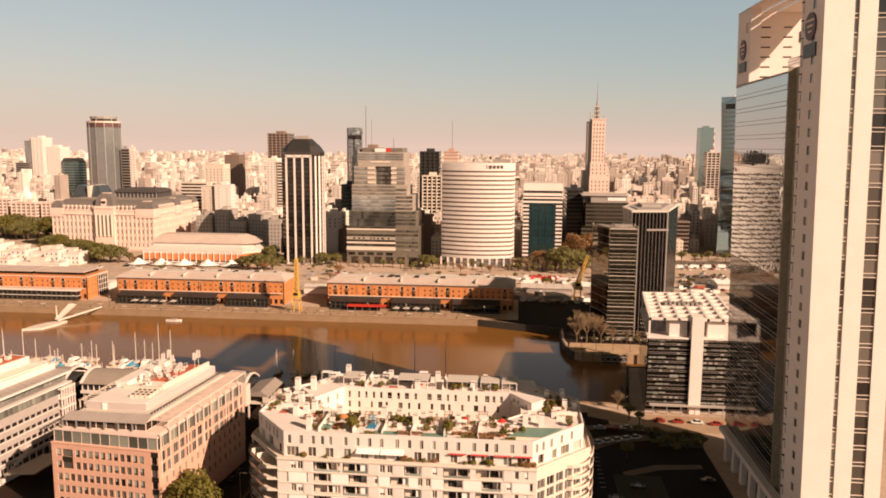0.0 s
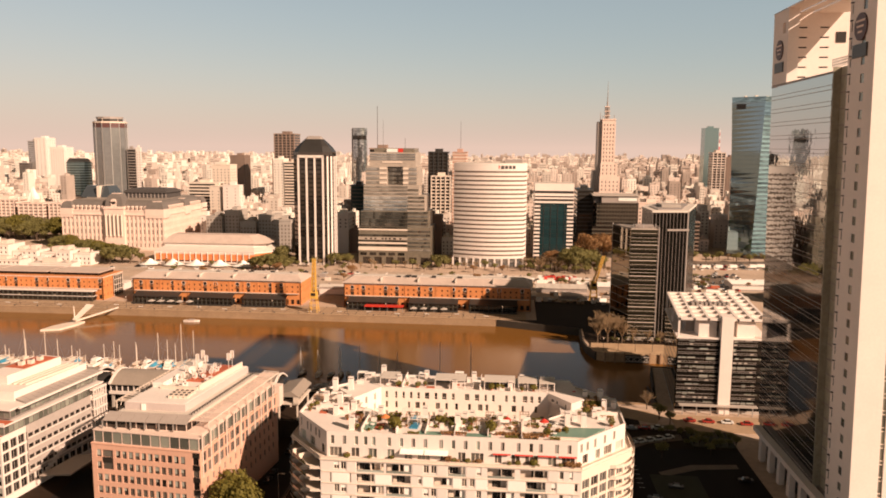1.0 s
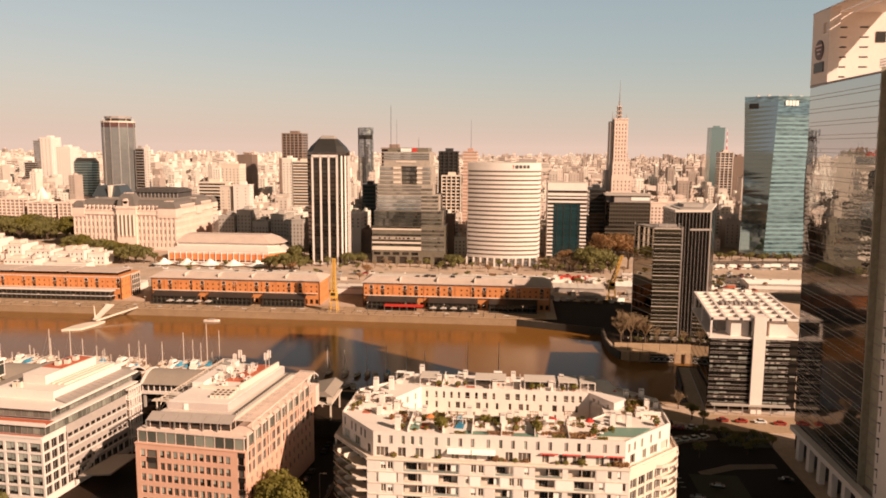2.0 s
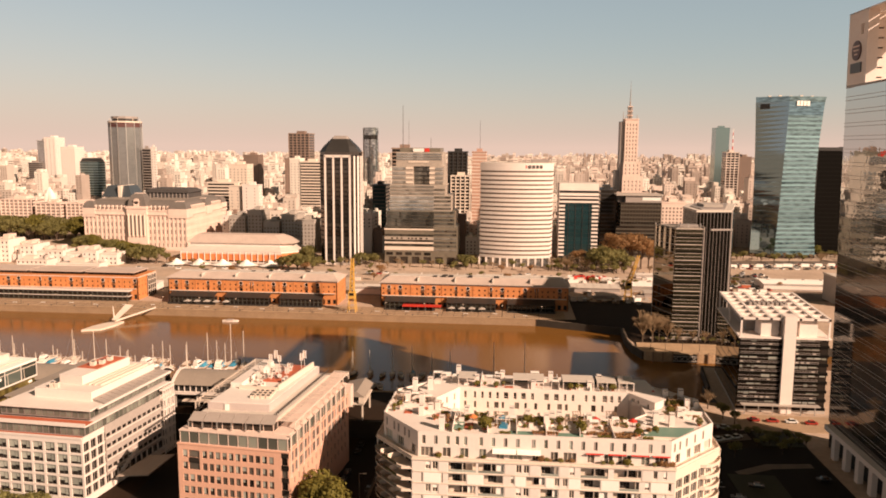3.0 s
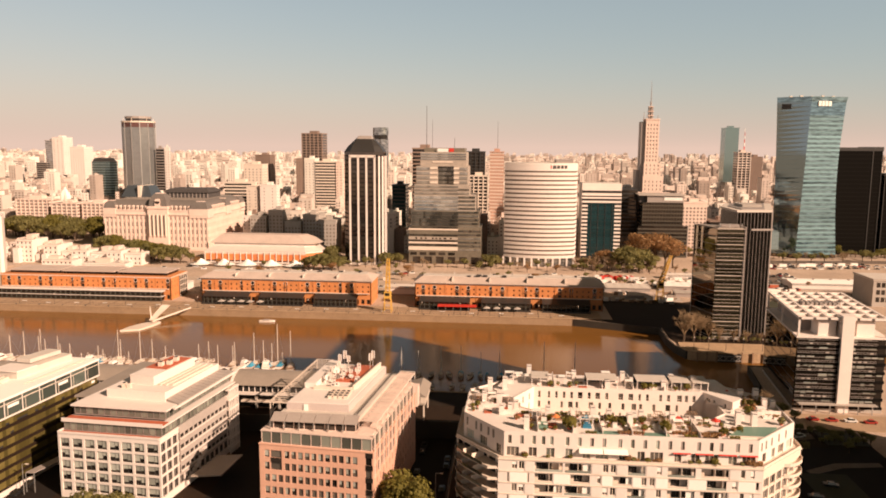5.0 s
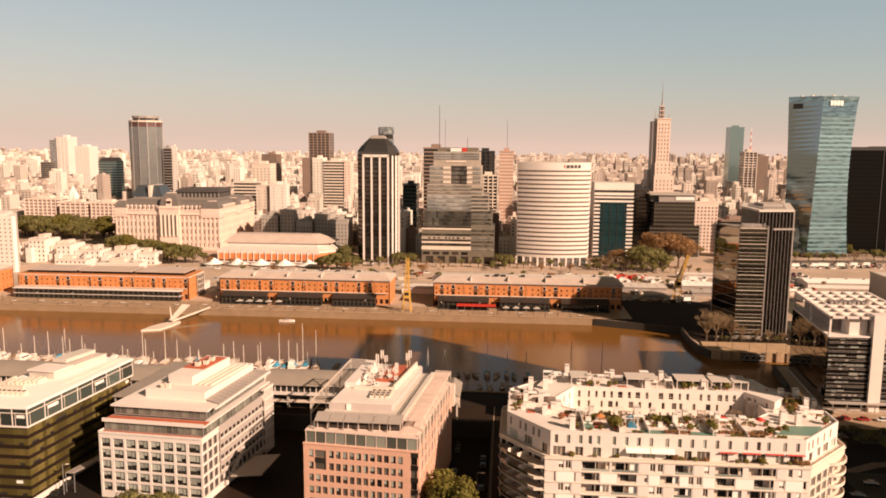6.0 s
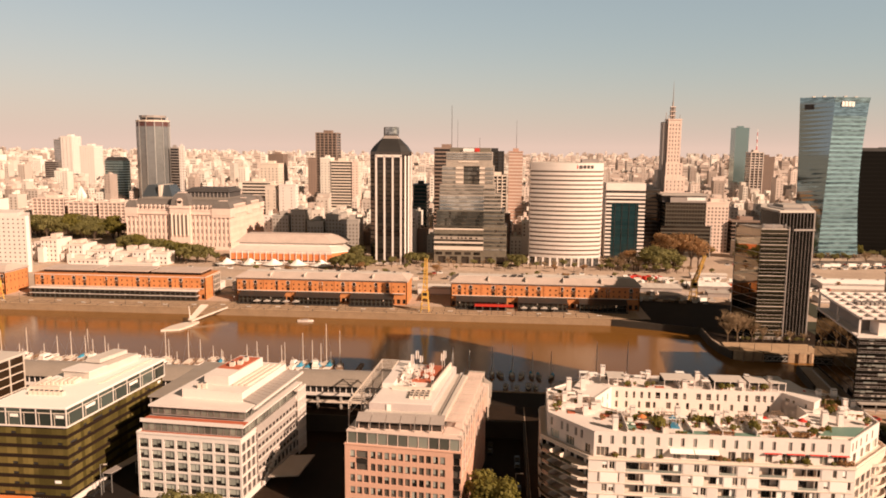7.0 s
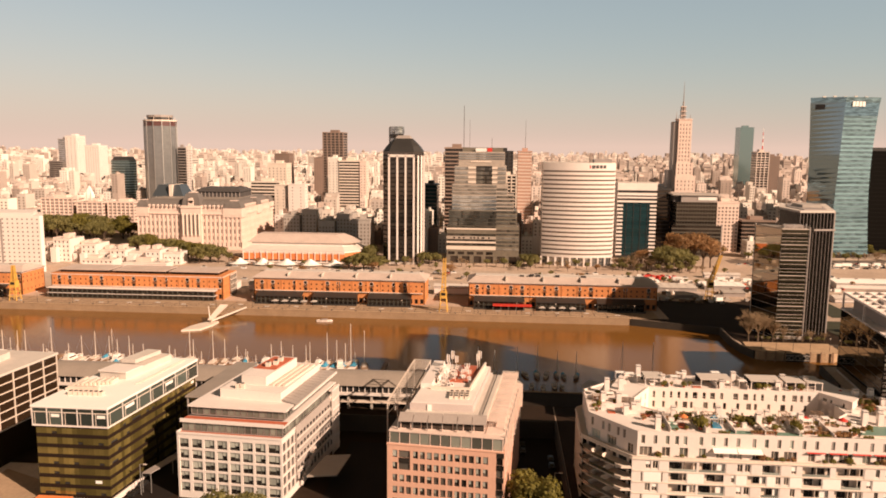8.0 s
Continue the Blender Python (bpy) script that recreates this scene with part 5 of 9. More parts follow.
def green_office():
    t = thing("green_glass_office", "green glass office block with dark bands and white roof box", "office building", -215, 208)
    poly = [(-227.2, 184.4), (-205.6, 184.2), (-200.2, 233), (-221.8, 234)]
    banded(t, poly, -4.95, 7, 3.05, 1.05, BROWNDARK, DARK, 0.45, names=("spandrel", "void"))
    rn = random.Random(8)
    for i in range(7):
        z = -4.95 + i * 3.05 + 1.05
        for a, b in zip(poly[:3], poly[1:]):
            W = math.dist(a, b)
            cnt = int(W / 1.45)
            mk = Maker().along(a, b)
            for k in range(cnt):
                low = 0.75 if rn.random() < 0.13 else 0.0
                mk.box(W * k / cnt + 0.015, W * (k + 1) / cnt - 0.015, 0.12, 0.3, z + low, z + 2.0)
                if rn.random() < 0.02:
                    part("blind", Maker().along(a, b).box(W * k / cnt + 0.1, W * (k + 1) / cnt + rn.uniform(-0.1, 0.9), 0.08, 0.12, z + rn.uniform(0.1, 0.7), z + rn.uniform(1.0, 1.7)), CANVAS, t)
            tagged(part("window_panes", mk, GLASSGREEN, t), "green gold window panes", kind="stuff")
    part("base", Maker().prism(poly, LOW, -4.95), CONCRETE, t)
    part("recess", Maker().prism(inset(poly, 0.8), 16.4, 16.8), DARK, t)
    top = inset(poly, -0.6)
    part("box_floor", Maker().prism(top, 16.8, 17.2), WHITE, t)
    part("box_core", Maker().prism(inset(top, 3.0), 17.2, 22.4), DARK, t)
    for n, (a, b) in enumerate(zip(top, top[1:] + top[:1])):
        W = math.dist(a, b)
        cnt = 5 if n in (0, 2) else 7
        rws = [(17.3, 22.2, [(W * i / cnt + 0.13, W * (i + 1) / cnt - 0.13) for i in range(cnt)])]
        mk = Maker()
        wall_with_openings(mk, a, b, 17.2, 22.4, rws, 0.3)
        part("box_frame", mk, WHITE, t)
        if n > 1:
            continue
        fit_windows(t, a, b, rws, GLASSCLEAR, None, 0, 0.1)
        for i in range(cnt):
            mk = Maker().along(a, b)
            u = W * i / cnt + 0.3
            mk.box(u, u + W / cnt - 0.6, 0.04, 0.12, 20.9, 21.15)
            mk.box(u + W / cnt * 0.12, u + W / cnt * 0.12 + 0.14, 0.04, 0.12, 17.3, 20.9)
            part("inner_frame", mk, CREAM, t)
            if i % 3 == 1:
                part("blind", Maker().along(a, b).box(u + 1.0, u + W / cnt * 0.75, 0.06, 0.14, 19.6, 20.5), CANVAS, t)
    part("roof", Maker().prism(inset(top, -0.15), 22.4, 23.0), CANVAS, t, "white flat roof")
    part("roof_house", Maker().prism([(-221.5, 209.8), (-212.4, 208.6), (-207.6, 231), (-216.6, 232.5)], 23.0, 25.2), PALEROOF, t)
    part("house_cap", Maker().prism([(-221.9, 209.4), (-212.0, 208.2), (-210.4, 216), (-220.2, 217)], 25.2, 25.6), WHITE, t)
    for k in range(3):
        part("roof_pipe", Maker().tube((-207.0 + k * 0.5, 204 + k, 23.2), (-203.6 + k * 0.5, 231, 23.2), 0.14, 5), CREAM, t)
    for i in range(9):
        part("air_unit", Maker().box(-223.4 + i * 1.05, -222.7 + i * 1.05, 199.5 + i * 0.5, 203.5 + i * 0.5, 23.0, 24.2 + 0.3 * (i % 2)), CREAM, t)
    part("fan_deck", Maker().box(-224.4, -214.8, 196.6, 197.6, 23.0, 24.4), CREAM, t)
    part("fan_deck", Maker().box(-225.2, -224.4, 196.6, 208, 23.0, 23.9), CREAM, t)
    part("upper_house", Maker().prism([(-218.6, 218), (-213.6, 217.4), (-210.6, 229.6), (-215.6, 230.4)], 25.6, 26.9), PALEROOF, t)
    return t


def grid_office():
    t = thing("dark_grid_office", "dark glass office block with a white steel grid", "office building", -268, 212)
    poly = [(-286, 186), (-256.0, 185), (-250.6, 233), (-281, 234)]
    part("glass", Maker().prism(poly, LOW, 23.0), coated_glass("brown tinted glass", (0.045, 0.026, 0.014), metal=0.35, rough=0.12, shine=0.3), t)
    for a, b in zip(poly[:3], poly[1:]):
        W = math.dist(a, b)
        for i in range(6):
            mk = Maker().along(a, b)
            mk.box(0, W, -0.3, 0, 5.0 + i * 3.0, 5.3 + i * 3.0)
            part("rail", mk, CREAM, t)
        cnt = max(3, int(W / 6.5))
        for i in range(cnt + 1):
            mk = Maker().along(a, b)
            x = min(W - 0.3, W * i / cnt)
            mk.box(x, x + 0.3, -0.35, 0, 5.0, 23.0)
            part("mullion", mk, CREAM, t)
    part("roof", Maker().prism(inset(poly, -0.5), 23.0, 23.8), PALEROOF, t)
    part("roof_house", Maker().box(-276, -262, 196, 225, 23.8, 26), PALEROOF, t)
    return t


green_office()
grid_office()


def base_canopy(corners, z, name, label, mat):
    """A low flat canopy on posts at its corners."""
    t = thing(name, label, "canopy", sum(c[0] for c in corners) / 4, sum(c[1] for c in corners) / 4, LOW + 0.05)
    part("canopy", Maker().prism(corners, z, z + 0.3), mat, t)
    for x, y in corners:
        part("post", Maker().box(x - 0.1, x + 0.1, y - 0.1, y + 0.1, LOW + 0.05, z), STEEL, t)


base_canopy([(-227.4, 181.8), (-217, 181.8), (-217, 184.0), (-227.4, 184.0)], -4.6, "orange_canopy", "orange canopy before the green glass office", ORANGE)
base_canopy([(-199.8, 191.6), (-197.2, 191.6), (-193.4, 205), (-196.6, 205)], 0.0, "grey_canopy", "grey entrance canopy beside the green office", GREYCLAD)
ramp = thing("ramp_wall", "low white ramp wall beside the green office", "wall", -204, 190, LOW + 0.06)
part("wall", Maker().along((-205.2, 180), (-203.2, 199)).box(0, 19, 0, 0.35, LOW + 0.06, LOW + 1.7), WHITE, ramp)


def street_lamp(x, y, z, h):
    t = thing("street_lamp", "slim grey street lamp beside the side street", "street lamp", x, y, z)
    part("post", Maker().tube((x, y, z), (x, y, z + h), 0.14, 6, 0.09), STEEL, t)
    part("arm", Maker().tube((x, y, z + h), (x + 1.6, y - 0.4, z + h + 0.3), 0.07, 5), STEEL, t)
    part("lantern", Maker().box(x + 1.2, x + 2.2, y - 0.6, y - 0.2, z + h + 0.15, z + h + 0.35), CREAM, t)


street_lamp(-199.6, 190, LOW + 0.06, 9.5)
street_lamp(-78, 196, LOW + 0.06, 9.5)


def end_pavilion(cx, s):
    """s: 1 or -1, the side to which the roof falls away."""
    t = thing("end_pavilion", "small cream pavilion with a sloping grey roof beside the quay", "pavilion", cx, 252, group="quay pavilions")

    def bx(u0, u1):
        return min(cx + s * u0, cx + s * u1), max(cx + s * u0, cx + s * u1)
    part("upper_floor", Maker().box(*bx(-4.5, 3.5), 246, 262, 6.0, 6.6), CREAM, t)
    part("room", Maker().box(*bx(-3.5, 2.5), 248, 261, 6.6, 9.0), GLASSDARK, t)
    x0, x1 = bx(-5, 4)
    xl, xh = (x0, x1 - 3) if s > 0 else (x0 + 3, x1)
    mk = Maker()
    mk.add([(x0, 245.5, 9.0), (x1, 245.5, 9.0), (x1, 262, 9.0), (x0, 262, 9.0), (xl, 245.5, 9.5 if s > 0 else 11.0), (xh, 245.5, 11.0 if s > 0 else 9.5), (xh, 262, 11.0 if s > 0 else 9.5), (xl, 262, 9.5 if s > 0 else 11.0)], SIDES)
    part("roof", mk, ROOFTIN, t)
    part("balcony_front", Maker().box(*bx(1.7, 3.7), 245.6, 246, 6.6, 9.3), CREAM, t)
    for u in (-4, 2.6):
        for y in (246.4, 260):
            part("post", Maker().box(*bx(u, u + 0.5), y, y + 0.5, 0, 6.0), CREAM, t)
    for y in (249, 252.5, 256):
        part("mullion", Maker().box(*bx(2.5, 2.62), y, y + 0.2, 6.6, 9.0), CREAM, t)


end_pavilion(-90, 1)
end_pavilion(-60, -1)


# ---- low gallery sheds along the near quay ----
def gallery(x0, x1, y0=252.0, y1=267.0):
    t = thing("gallery_shed", "low gallery shed with a grey vaulted roof and white columns", "shed", (x0 + x1) / 2, (y0 + y1) / 2)
    part("floor_slab", Maker().box(x0, x1, y0 - 0.4, y1, 5.4, 6.4), WHITE, t)
    part("lower_floor", Maker().box(x0 + 0.5, x1 - 0.5, y0 + 2.5, y1 - 0.5, 0, 5.4), DARK, t)
    part("lower_slab", Maker().box(x0 + 4, x1 - 3, y0 - 0.2, y0 + 2.5, 2.6, 3.0), CREAM, t)
    n = 10
    arc = [(y0 - 0.6 + (y1 - y0 + 1.2) * i / n, 9.0 + 3.4 * math.sin(math.pi * i / n)) for i in range(n + 1)]
    def strip(xa, xb, lo, hi):
        mk = Maker()
        pts = [(x, y, z + k) for k in (lo, hi) for x in (xa, xb) for y, z in arc]
        m = n + 1
        fcs = []
        for i in range(n):
            fcs += [(i, i + 1, m + i + 1, m + i), (2 * m + i, 3 * m + i, 3 * m + i + 1, 2 * m + i + 1), (i, 2 * m + i, 2 * m + i + 1, i + 1), (m + i, m + i + 1, 3 * m + i + 1, 3 * m + i)]
        fcs += [(0, m, 3 * m, 2 * m), (n, 2 * m + n, 3 * m + n, m + n)]
        return mk.add(pts, fcs)
    part("vault", strip(x0, x1, 0, 0.2), ROOFTIN, t, "grey vaulted roof")
    for x in (x0, x1 - 0.9):
        part("end_arch", strip(x, x + 0.9, 0.2, 0.65), WHITE, t)
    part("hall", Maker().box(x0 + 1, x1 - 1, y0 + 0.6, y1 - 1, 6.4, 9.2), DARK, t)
    cnt = int((x1 - x0) / 2.2)
    post = stock("column", Maker().box(-0.16, 0.16, 0, 0.3, 0, 2.6), WHITE)
    repeat("column", post, t, [(x0 + 0.5 + (x1 - x0 - 1) * i / cnt, y0 + 0.1, 6.4, 0) for i in range(cnt + 1)])
    leg = stock("pier", Maker().box(-0.4, 0.4, 0, 0.8, 0, 5.4), CONCRETE)
    c2 = max(2, int((x1 - x0) / 9))
    repeat("pier", leg, t, [(x0 + 1 + (x1 - x0 - 2) * i / c2, y, 0.0, 0) for i in range(c2 + 1) for y in (y0 + 0.3, y1 - 1.2)])


gallery(-160, -97)
gallery(-222, -166)
gallery(-276, -228)
gallery(-340, -282)


# ---- far bank: brick warehouses ----
BALUSTRADE = surface("dark green painted steel", (0.10, 0.10, 0.075), 0.5, vary=0.15)


def warehouse(x0, x1, y0=437.0, depth=24.0, style=0):
    label = ("long orange brick warehouse with a weathered hipped roof and dark awnings", "long orange brick warehouse with a white glazed gallery")[style]
    t = thing("brick_warehouse", label, "warehouse", (x0 + x1) / 2, y0 + depth / 2, group="brick warehouses")
    p, q, r, s = (x0, y0), (x1, y0), (x1, y0 + depth), (x0, y0 + depth)
    L = x1 - x0
    cnt = int(L / 3.4)
    step = L / cnt
    upper, lower, ground = [], [], []
    for i in range(cnt):
        c = (i + 0.5) * step
        w = 1.05 if i % 6 in (1, 3) else 0.48
        upper.append((c - w, c + w))
        lower.append((c - w, c + w))
        ground.append((c - 1.0, c + 1.0))
    rows = [(0.6, 3.4, ground), (7.4, 9.2, lower), (10.3, 12.4, upper)]
    mk = Maker()
    wall_with_openings(mk, p, q, 0, 14.0, rows, 0.5)
    part("front_wall", mk, BRICK, t, "orange brick front wall")
    fit_windows(t, p, q, rows[1:], GLASSDARK, None, 0, 0.3)
    # the plain bays are closed to small square lights, the others are round headed
    mk = Maker()
    for (u0, u1) in upper:
        if u1 - u0 < 1.5:
            for z0, z1 in ((10.3, 10.75), (11.8, 12.4), (7.4, 7.85), (8.9, 9.2)):
                mk.box(x0 + u0, x0 + u1, y0 + 0.02, y0 + 0.4, z0, z1)
    tagged(part("window_infill", mk, BRICK, t), kind="stuff")
    head = stock("arched_light", Maker().tube((0, -0.03, 0), (0, 0.1, 0), 1.05, 14), GLASSDARK)
    hood = stock("arch_rim", Maker().tube((0, -0.02, 0), (0, 0.1, 0), 1.3, 14), STONE)
    for (u0, u1) in upper:
        if u1 - u0 > 1.5:
            repeat("arch_rim", hood, t, [(x0 + (u0 + u1) / 2, y0, 12.3, 0)])
            repeat("arched_light", head, t, [(x0 + (u0 + u1) / 2, y0 - 0.03, 12.3, 0)])
    for a, b in ((q, r), (s, p)):
        W = math.dist(a, b)
        srows = [(z, z + 1.7, bays(W, 6, 0.9)) for z in (2.0, 7.4, 10.4)]
        mk = Maker()
        wall_with_openings(mk, a, b, 0, 14.0, srows, 0.5)
        part("end_wall", mk, BRICK, t)
        if a == q:
            fit_windows(t, a, b, srows, GLASSDARK, None, 0, 0.3)
    part("back_wall", Maker().along(r, s).box(0, L, 0, 0.5, 0, 14), BRICK, t)
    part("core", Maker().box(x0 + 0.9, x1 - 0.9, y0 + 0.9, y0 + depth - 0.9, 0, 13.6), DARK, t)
    part("eave_band", Maker().box(x0 - 0.3, x1 + 0.3, y0 - 0.3, y0 + depth + 0.3, 14.0, 14.5), STONE, t)
    eave = [(x0 - 1.2, y0 - 1.2), (x1 + 1.2, y0 - 1.2), (x1 + 1.2, y0 + depth + 1.2), (x0 - 1.2, y0 + depth + 1.2)]
    ridge = [(x0 + 3.5, y0 + 7), (x1 - 3.5, y0 + 7), (x1 - 3.5, y0 + depth - 7), (x0 + 3.5, y0 + depth - 7)]
    if style == 0:
        part("roof", Maker().prism(eave, 14.9, 17.6, ridge), WHROOF, t, "weathered pinkish hipped roof")
        part("roof_gap", Maker().prism(inset(eave, 1.6), 14.5, 14.9), DARKMETAL, t)
        part("roof_ridge", Maker().box(x0 + 4, x1 - 4, y0 + 8.5, y0 + depth - 8.5, 17.6, 18.0), PALEROOF, t)
        for k in range(1, 5):
            xs = x0 + L * k / 5
            part("fire_wall", Maker().box(xs - 0.25, xs + 0.25, y0 + 1, y0 + depth - 1, 15.4, 17.9), PALEROOF, t)
        rnd = random.Random(int(x0))
        for i in range(7):
            x = rnd.uniform(x0 + 8, x1 - 8)
            y = rnd.uniform(y0 + 7, y0 + 15)
            part("roof_vent", Maker().box(x, x + rnd.uniform(1, 3), y, y + 1.6, 17.0, 17.6 + rnd.uniform(0.6, 1.3)), DARKMETAL, t)
    else:
        part("roof_deck", Maker().prism(inset(eave, 1.0), 14.5, 14.8), BRICK, t)
        for a, b in ((0.03, 0.33), (0.35, 0.66), (0.68, 0.97)):
            xa, xb = x0 + L * a, x0 + L * b
            part("attic_glass", Maker().box(xa + 0.8, xb - 0.8, y0 + 4, y0 + depth - 3, 14.8, 16.6), GLASSDARK, t)
            part("attic_roof", Maker().box(xa, xb, y0 + 2.6, y0 + depth - 2, 16.6, 17.1), WHROOF, t)
    pier = stock("brick_pier", Maker().box(-0.35, 0.35, -0.25, 0, 0, 14.0), BRICK)
    repeat("brick_pier", pier, t, [(x0 + L * i / 12, y0, 0, 0) for i in range(1, 12)])
    rail = stock("small_balcony", Maker().box(-1.1, 1.1, -0.5, 0, 0, 0.4), DARKMETAL)
    for i in range(cnt):
        if i % 6 in (1, 3):
            cx = x0 + (i + 0.5) * step
            repeat("small_balcony", rail, t, [(cx, y0, 9.75, 0)])
    part("balcony_line", Maker().box(x0 + 1, x1 - 1, y0 - 1.1, y0, 7.0, 7.25), CREAM, t)
    if style == 0:
        for a, b in ((0.03, 0.30), (0.36, 0.62), (0.68, 0.93)):
            xa, xb = x0 + L * a, x0 + L * b
            mk = Maker()
            mk.add([(xa, y0 - 7, 4.6), (xb, y0 - 7, 4.6), (xb, y0 - 0.4, 7.0), (xa, y0 - 0.4, 7.0), (xa, y0 - 7, 4.8), (xb, y0 - 7, 4.8), (xb, y0 - 0.4, 7.2), (xa, y0 - 0.4, 7.2)], SIDES)
            aw = part("awning", mk, DARKMETAL, t, "dark sloping awning")
            for i in range(11):
                x = xa + (xb - xa - 0.3) * i / 10
                part("awning_post", Maker().box(x, x + 0.3, y0 - 6.9, y0 - 6.6, 0, 4.6), DARKMETAL, aw)
            part("glazing", Maker().box(xa + 0.5, xb - 0.5, y0 - 5.8, y0 - 0.6, 0.1, 4.2), GLASSDARK, t)
            mk = Maker()
            for i in range(int((xb - xa) / 2.6)):
                mk.box(xa + 0.6 + i * 2.6, xa + 0.72 + i * 2.6, y0 - 5.95, y0 - 5.8, 0.1, 4.2)
            mk.box(xa + 0.5, xb - 0.5, y0 - 5.95, y0 - 5.8, 2.6, 2.75)
            part("glazing_grid", mk, BALUSTRADE, t)
            part("terrace_rail", Maker().box(xa, xb, y0 - 9.0, y0 - 8.85, 0.12, 1.1), DARKMETAL if x0 < -100 else GREYCLAD, t)
            for k, u in enumerate((0.3, 0.55) if xa > -110 and xb < -70 else ()):
                xs = xa + (xb - xa) * u
                part("awning_sign", Maker().box(xs, xs + 1.6, y0 - 7.1, y0 - 7.02, 4.75 - 0.6, 4.75 + 0.2), CANVAS, aw, "small plain white sign")
    else:
        part("gallery_glass", Maker().box(x0 + 1, x1 - 4, y0 - 5, y0 - 1.2, 0.3, 6.2), GLASSDARK, t)
        for z in (3.1, 6.2):
            part("gallery_band", Maker().box(x0, x1 - 3, y0 - 6, y0 - 1.1, z, z + (0.5 if z > 5 else 0.2)), WHITE, t, "white gallery band")
        stair = part("stair_glazing", Maker().box(x1 + 0.02, x1 + 0.6, y0 + 12, y0 + 23, 0.5, 13.6), GLASSDARK, t, "dark glazed stair bay")
        for i in range(5):
            part("stair_bar", Maker().box(x1 + 0.6, x1 + 0.8, y0 + 12 + i * 2.65, y0 + 12.35 + i * 2.65, 0.5, 13.9), CREAM, stair)
        for z in (3.9, 7.2, 10.5, 13.5):
            part("stair_bar", Maker().box(x1 + 0.6, x1 + 0.78, y0 + 12.35, y0 + 22.6, z, z + 0.35), CREAM, stair)
        for i in range(34):
            x = x0 + 0.5 + (L - 4.5) * i / 33
            part("gallery_post", Maker().box(x, x + 0.16, y0 - 5.9, y0 - 5.6, 0, 6.2), BALUSTRADE, t)
    return t


warehouse(-114, -1)
warehouse(-248, -141)
warehouse(-380, -268, style=1)
warehouse(-512, -400)

part("restaurant_canopy", Maker().box(-99, -76, 424.6, 429.5, 3.0, 3.6), REDPAINT, thing("red_canopy", "red canopy on the quay before the brick warehouse", "canopy", -87, 427), "")
for i in range(6):
    part("canopy_post", Maker().box(-98.8 + i * 4.5, -98.6 + i * 4.5, 424.8, 425.0, 0.12, 3.0), STEEL, bpy.data.objects["red_canopy"])


# ---- yellow dock cranes ----
def dock_crane(x, y, height, lean):
    t = thing("dock_crane", "old yellow lattice dock crane on a portal base", "crane", x, y, group="dock cranes")
    for i, (dx, dy) in enumerate(((-2.4, -2.4), (2.4, -2.4), (2.4, 2.4), (-2.4, 2.4))):
        part("leg", Maker().tube((x + dx, y + dy, 0.0), (x + dx * 0.7, y + dy * 0.7, 8.5), 0.28, 5), YELLOW, t)
    mk = Maker()
    for z in (2.5, 5.5, 8.3):
        k = 1 - 0.3 * z / 8.5
        c = [(x + sx * 2.4 * k, y + sy * 2.4 * k, z) for sx, sy in ((-1, -1), (1, -1), (1, 1), (-1, 1))]
        for i in range(4):
            mk.tube(c[i], c[(i + 1) % 4], 0.16, 4)
    part("portal_bracing", mk, YELLOW, t)
    part("cabin", Maker().box(x - 1.9, x + 1.9, y - 1.9, y + 1.9, 8.5, 12.2), YELLOW, t)
    part("cabin_glass", Maker().box(x - 1.3, x + 1.3, y - 2.0, y - 1.9, 10.0, 11.7), GLASSDARK, t)
    top = Vector((x + lean, y - 1, height))
    mk = Maker()
    foot = [Vector((x + sx, y + sy, 12.0)) for sx, sy in ((-1.2, -1.2), (1.2, -1.2), (1.2, 1.2), (-1.2, 1.2))]
    for f in foot:
        mk.tube(f, top + (f - Vector((x, y, 12))) * 0.5, 0.34, 4)
    for k in range(1, 7):
        u = k / 7
        c = [f.lerp(top + (f - Vector((x, y, 12))) * 0.5, u) for f in foot]
        d = [f.lerp(top + (f - Vector((x, y, 12))) * 0.5, u - 1 / 7) for f in foot]
        for i in range(4):
            mk.tube(c[i], c[(i + 1) % 4], 0.2, 4)
            mk.tube(d[i], c[(i + 1) % 4], 0.2, 4)
    part("jib", mk, YELLOW, t)


dock_crane(-128, 420, 32, 0.6)
dock_crane(-394, 421, 22, 0.5)
dock_crane(39.5, 473, 29.5, 5.5)

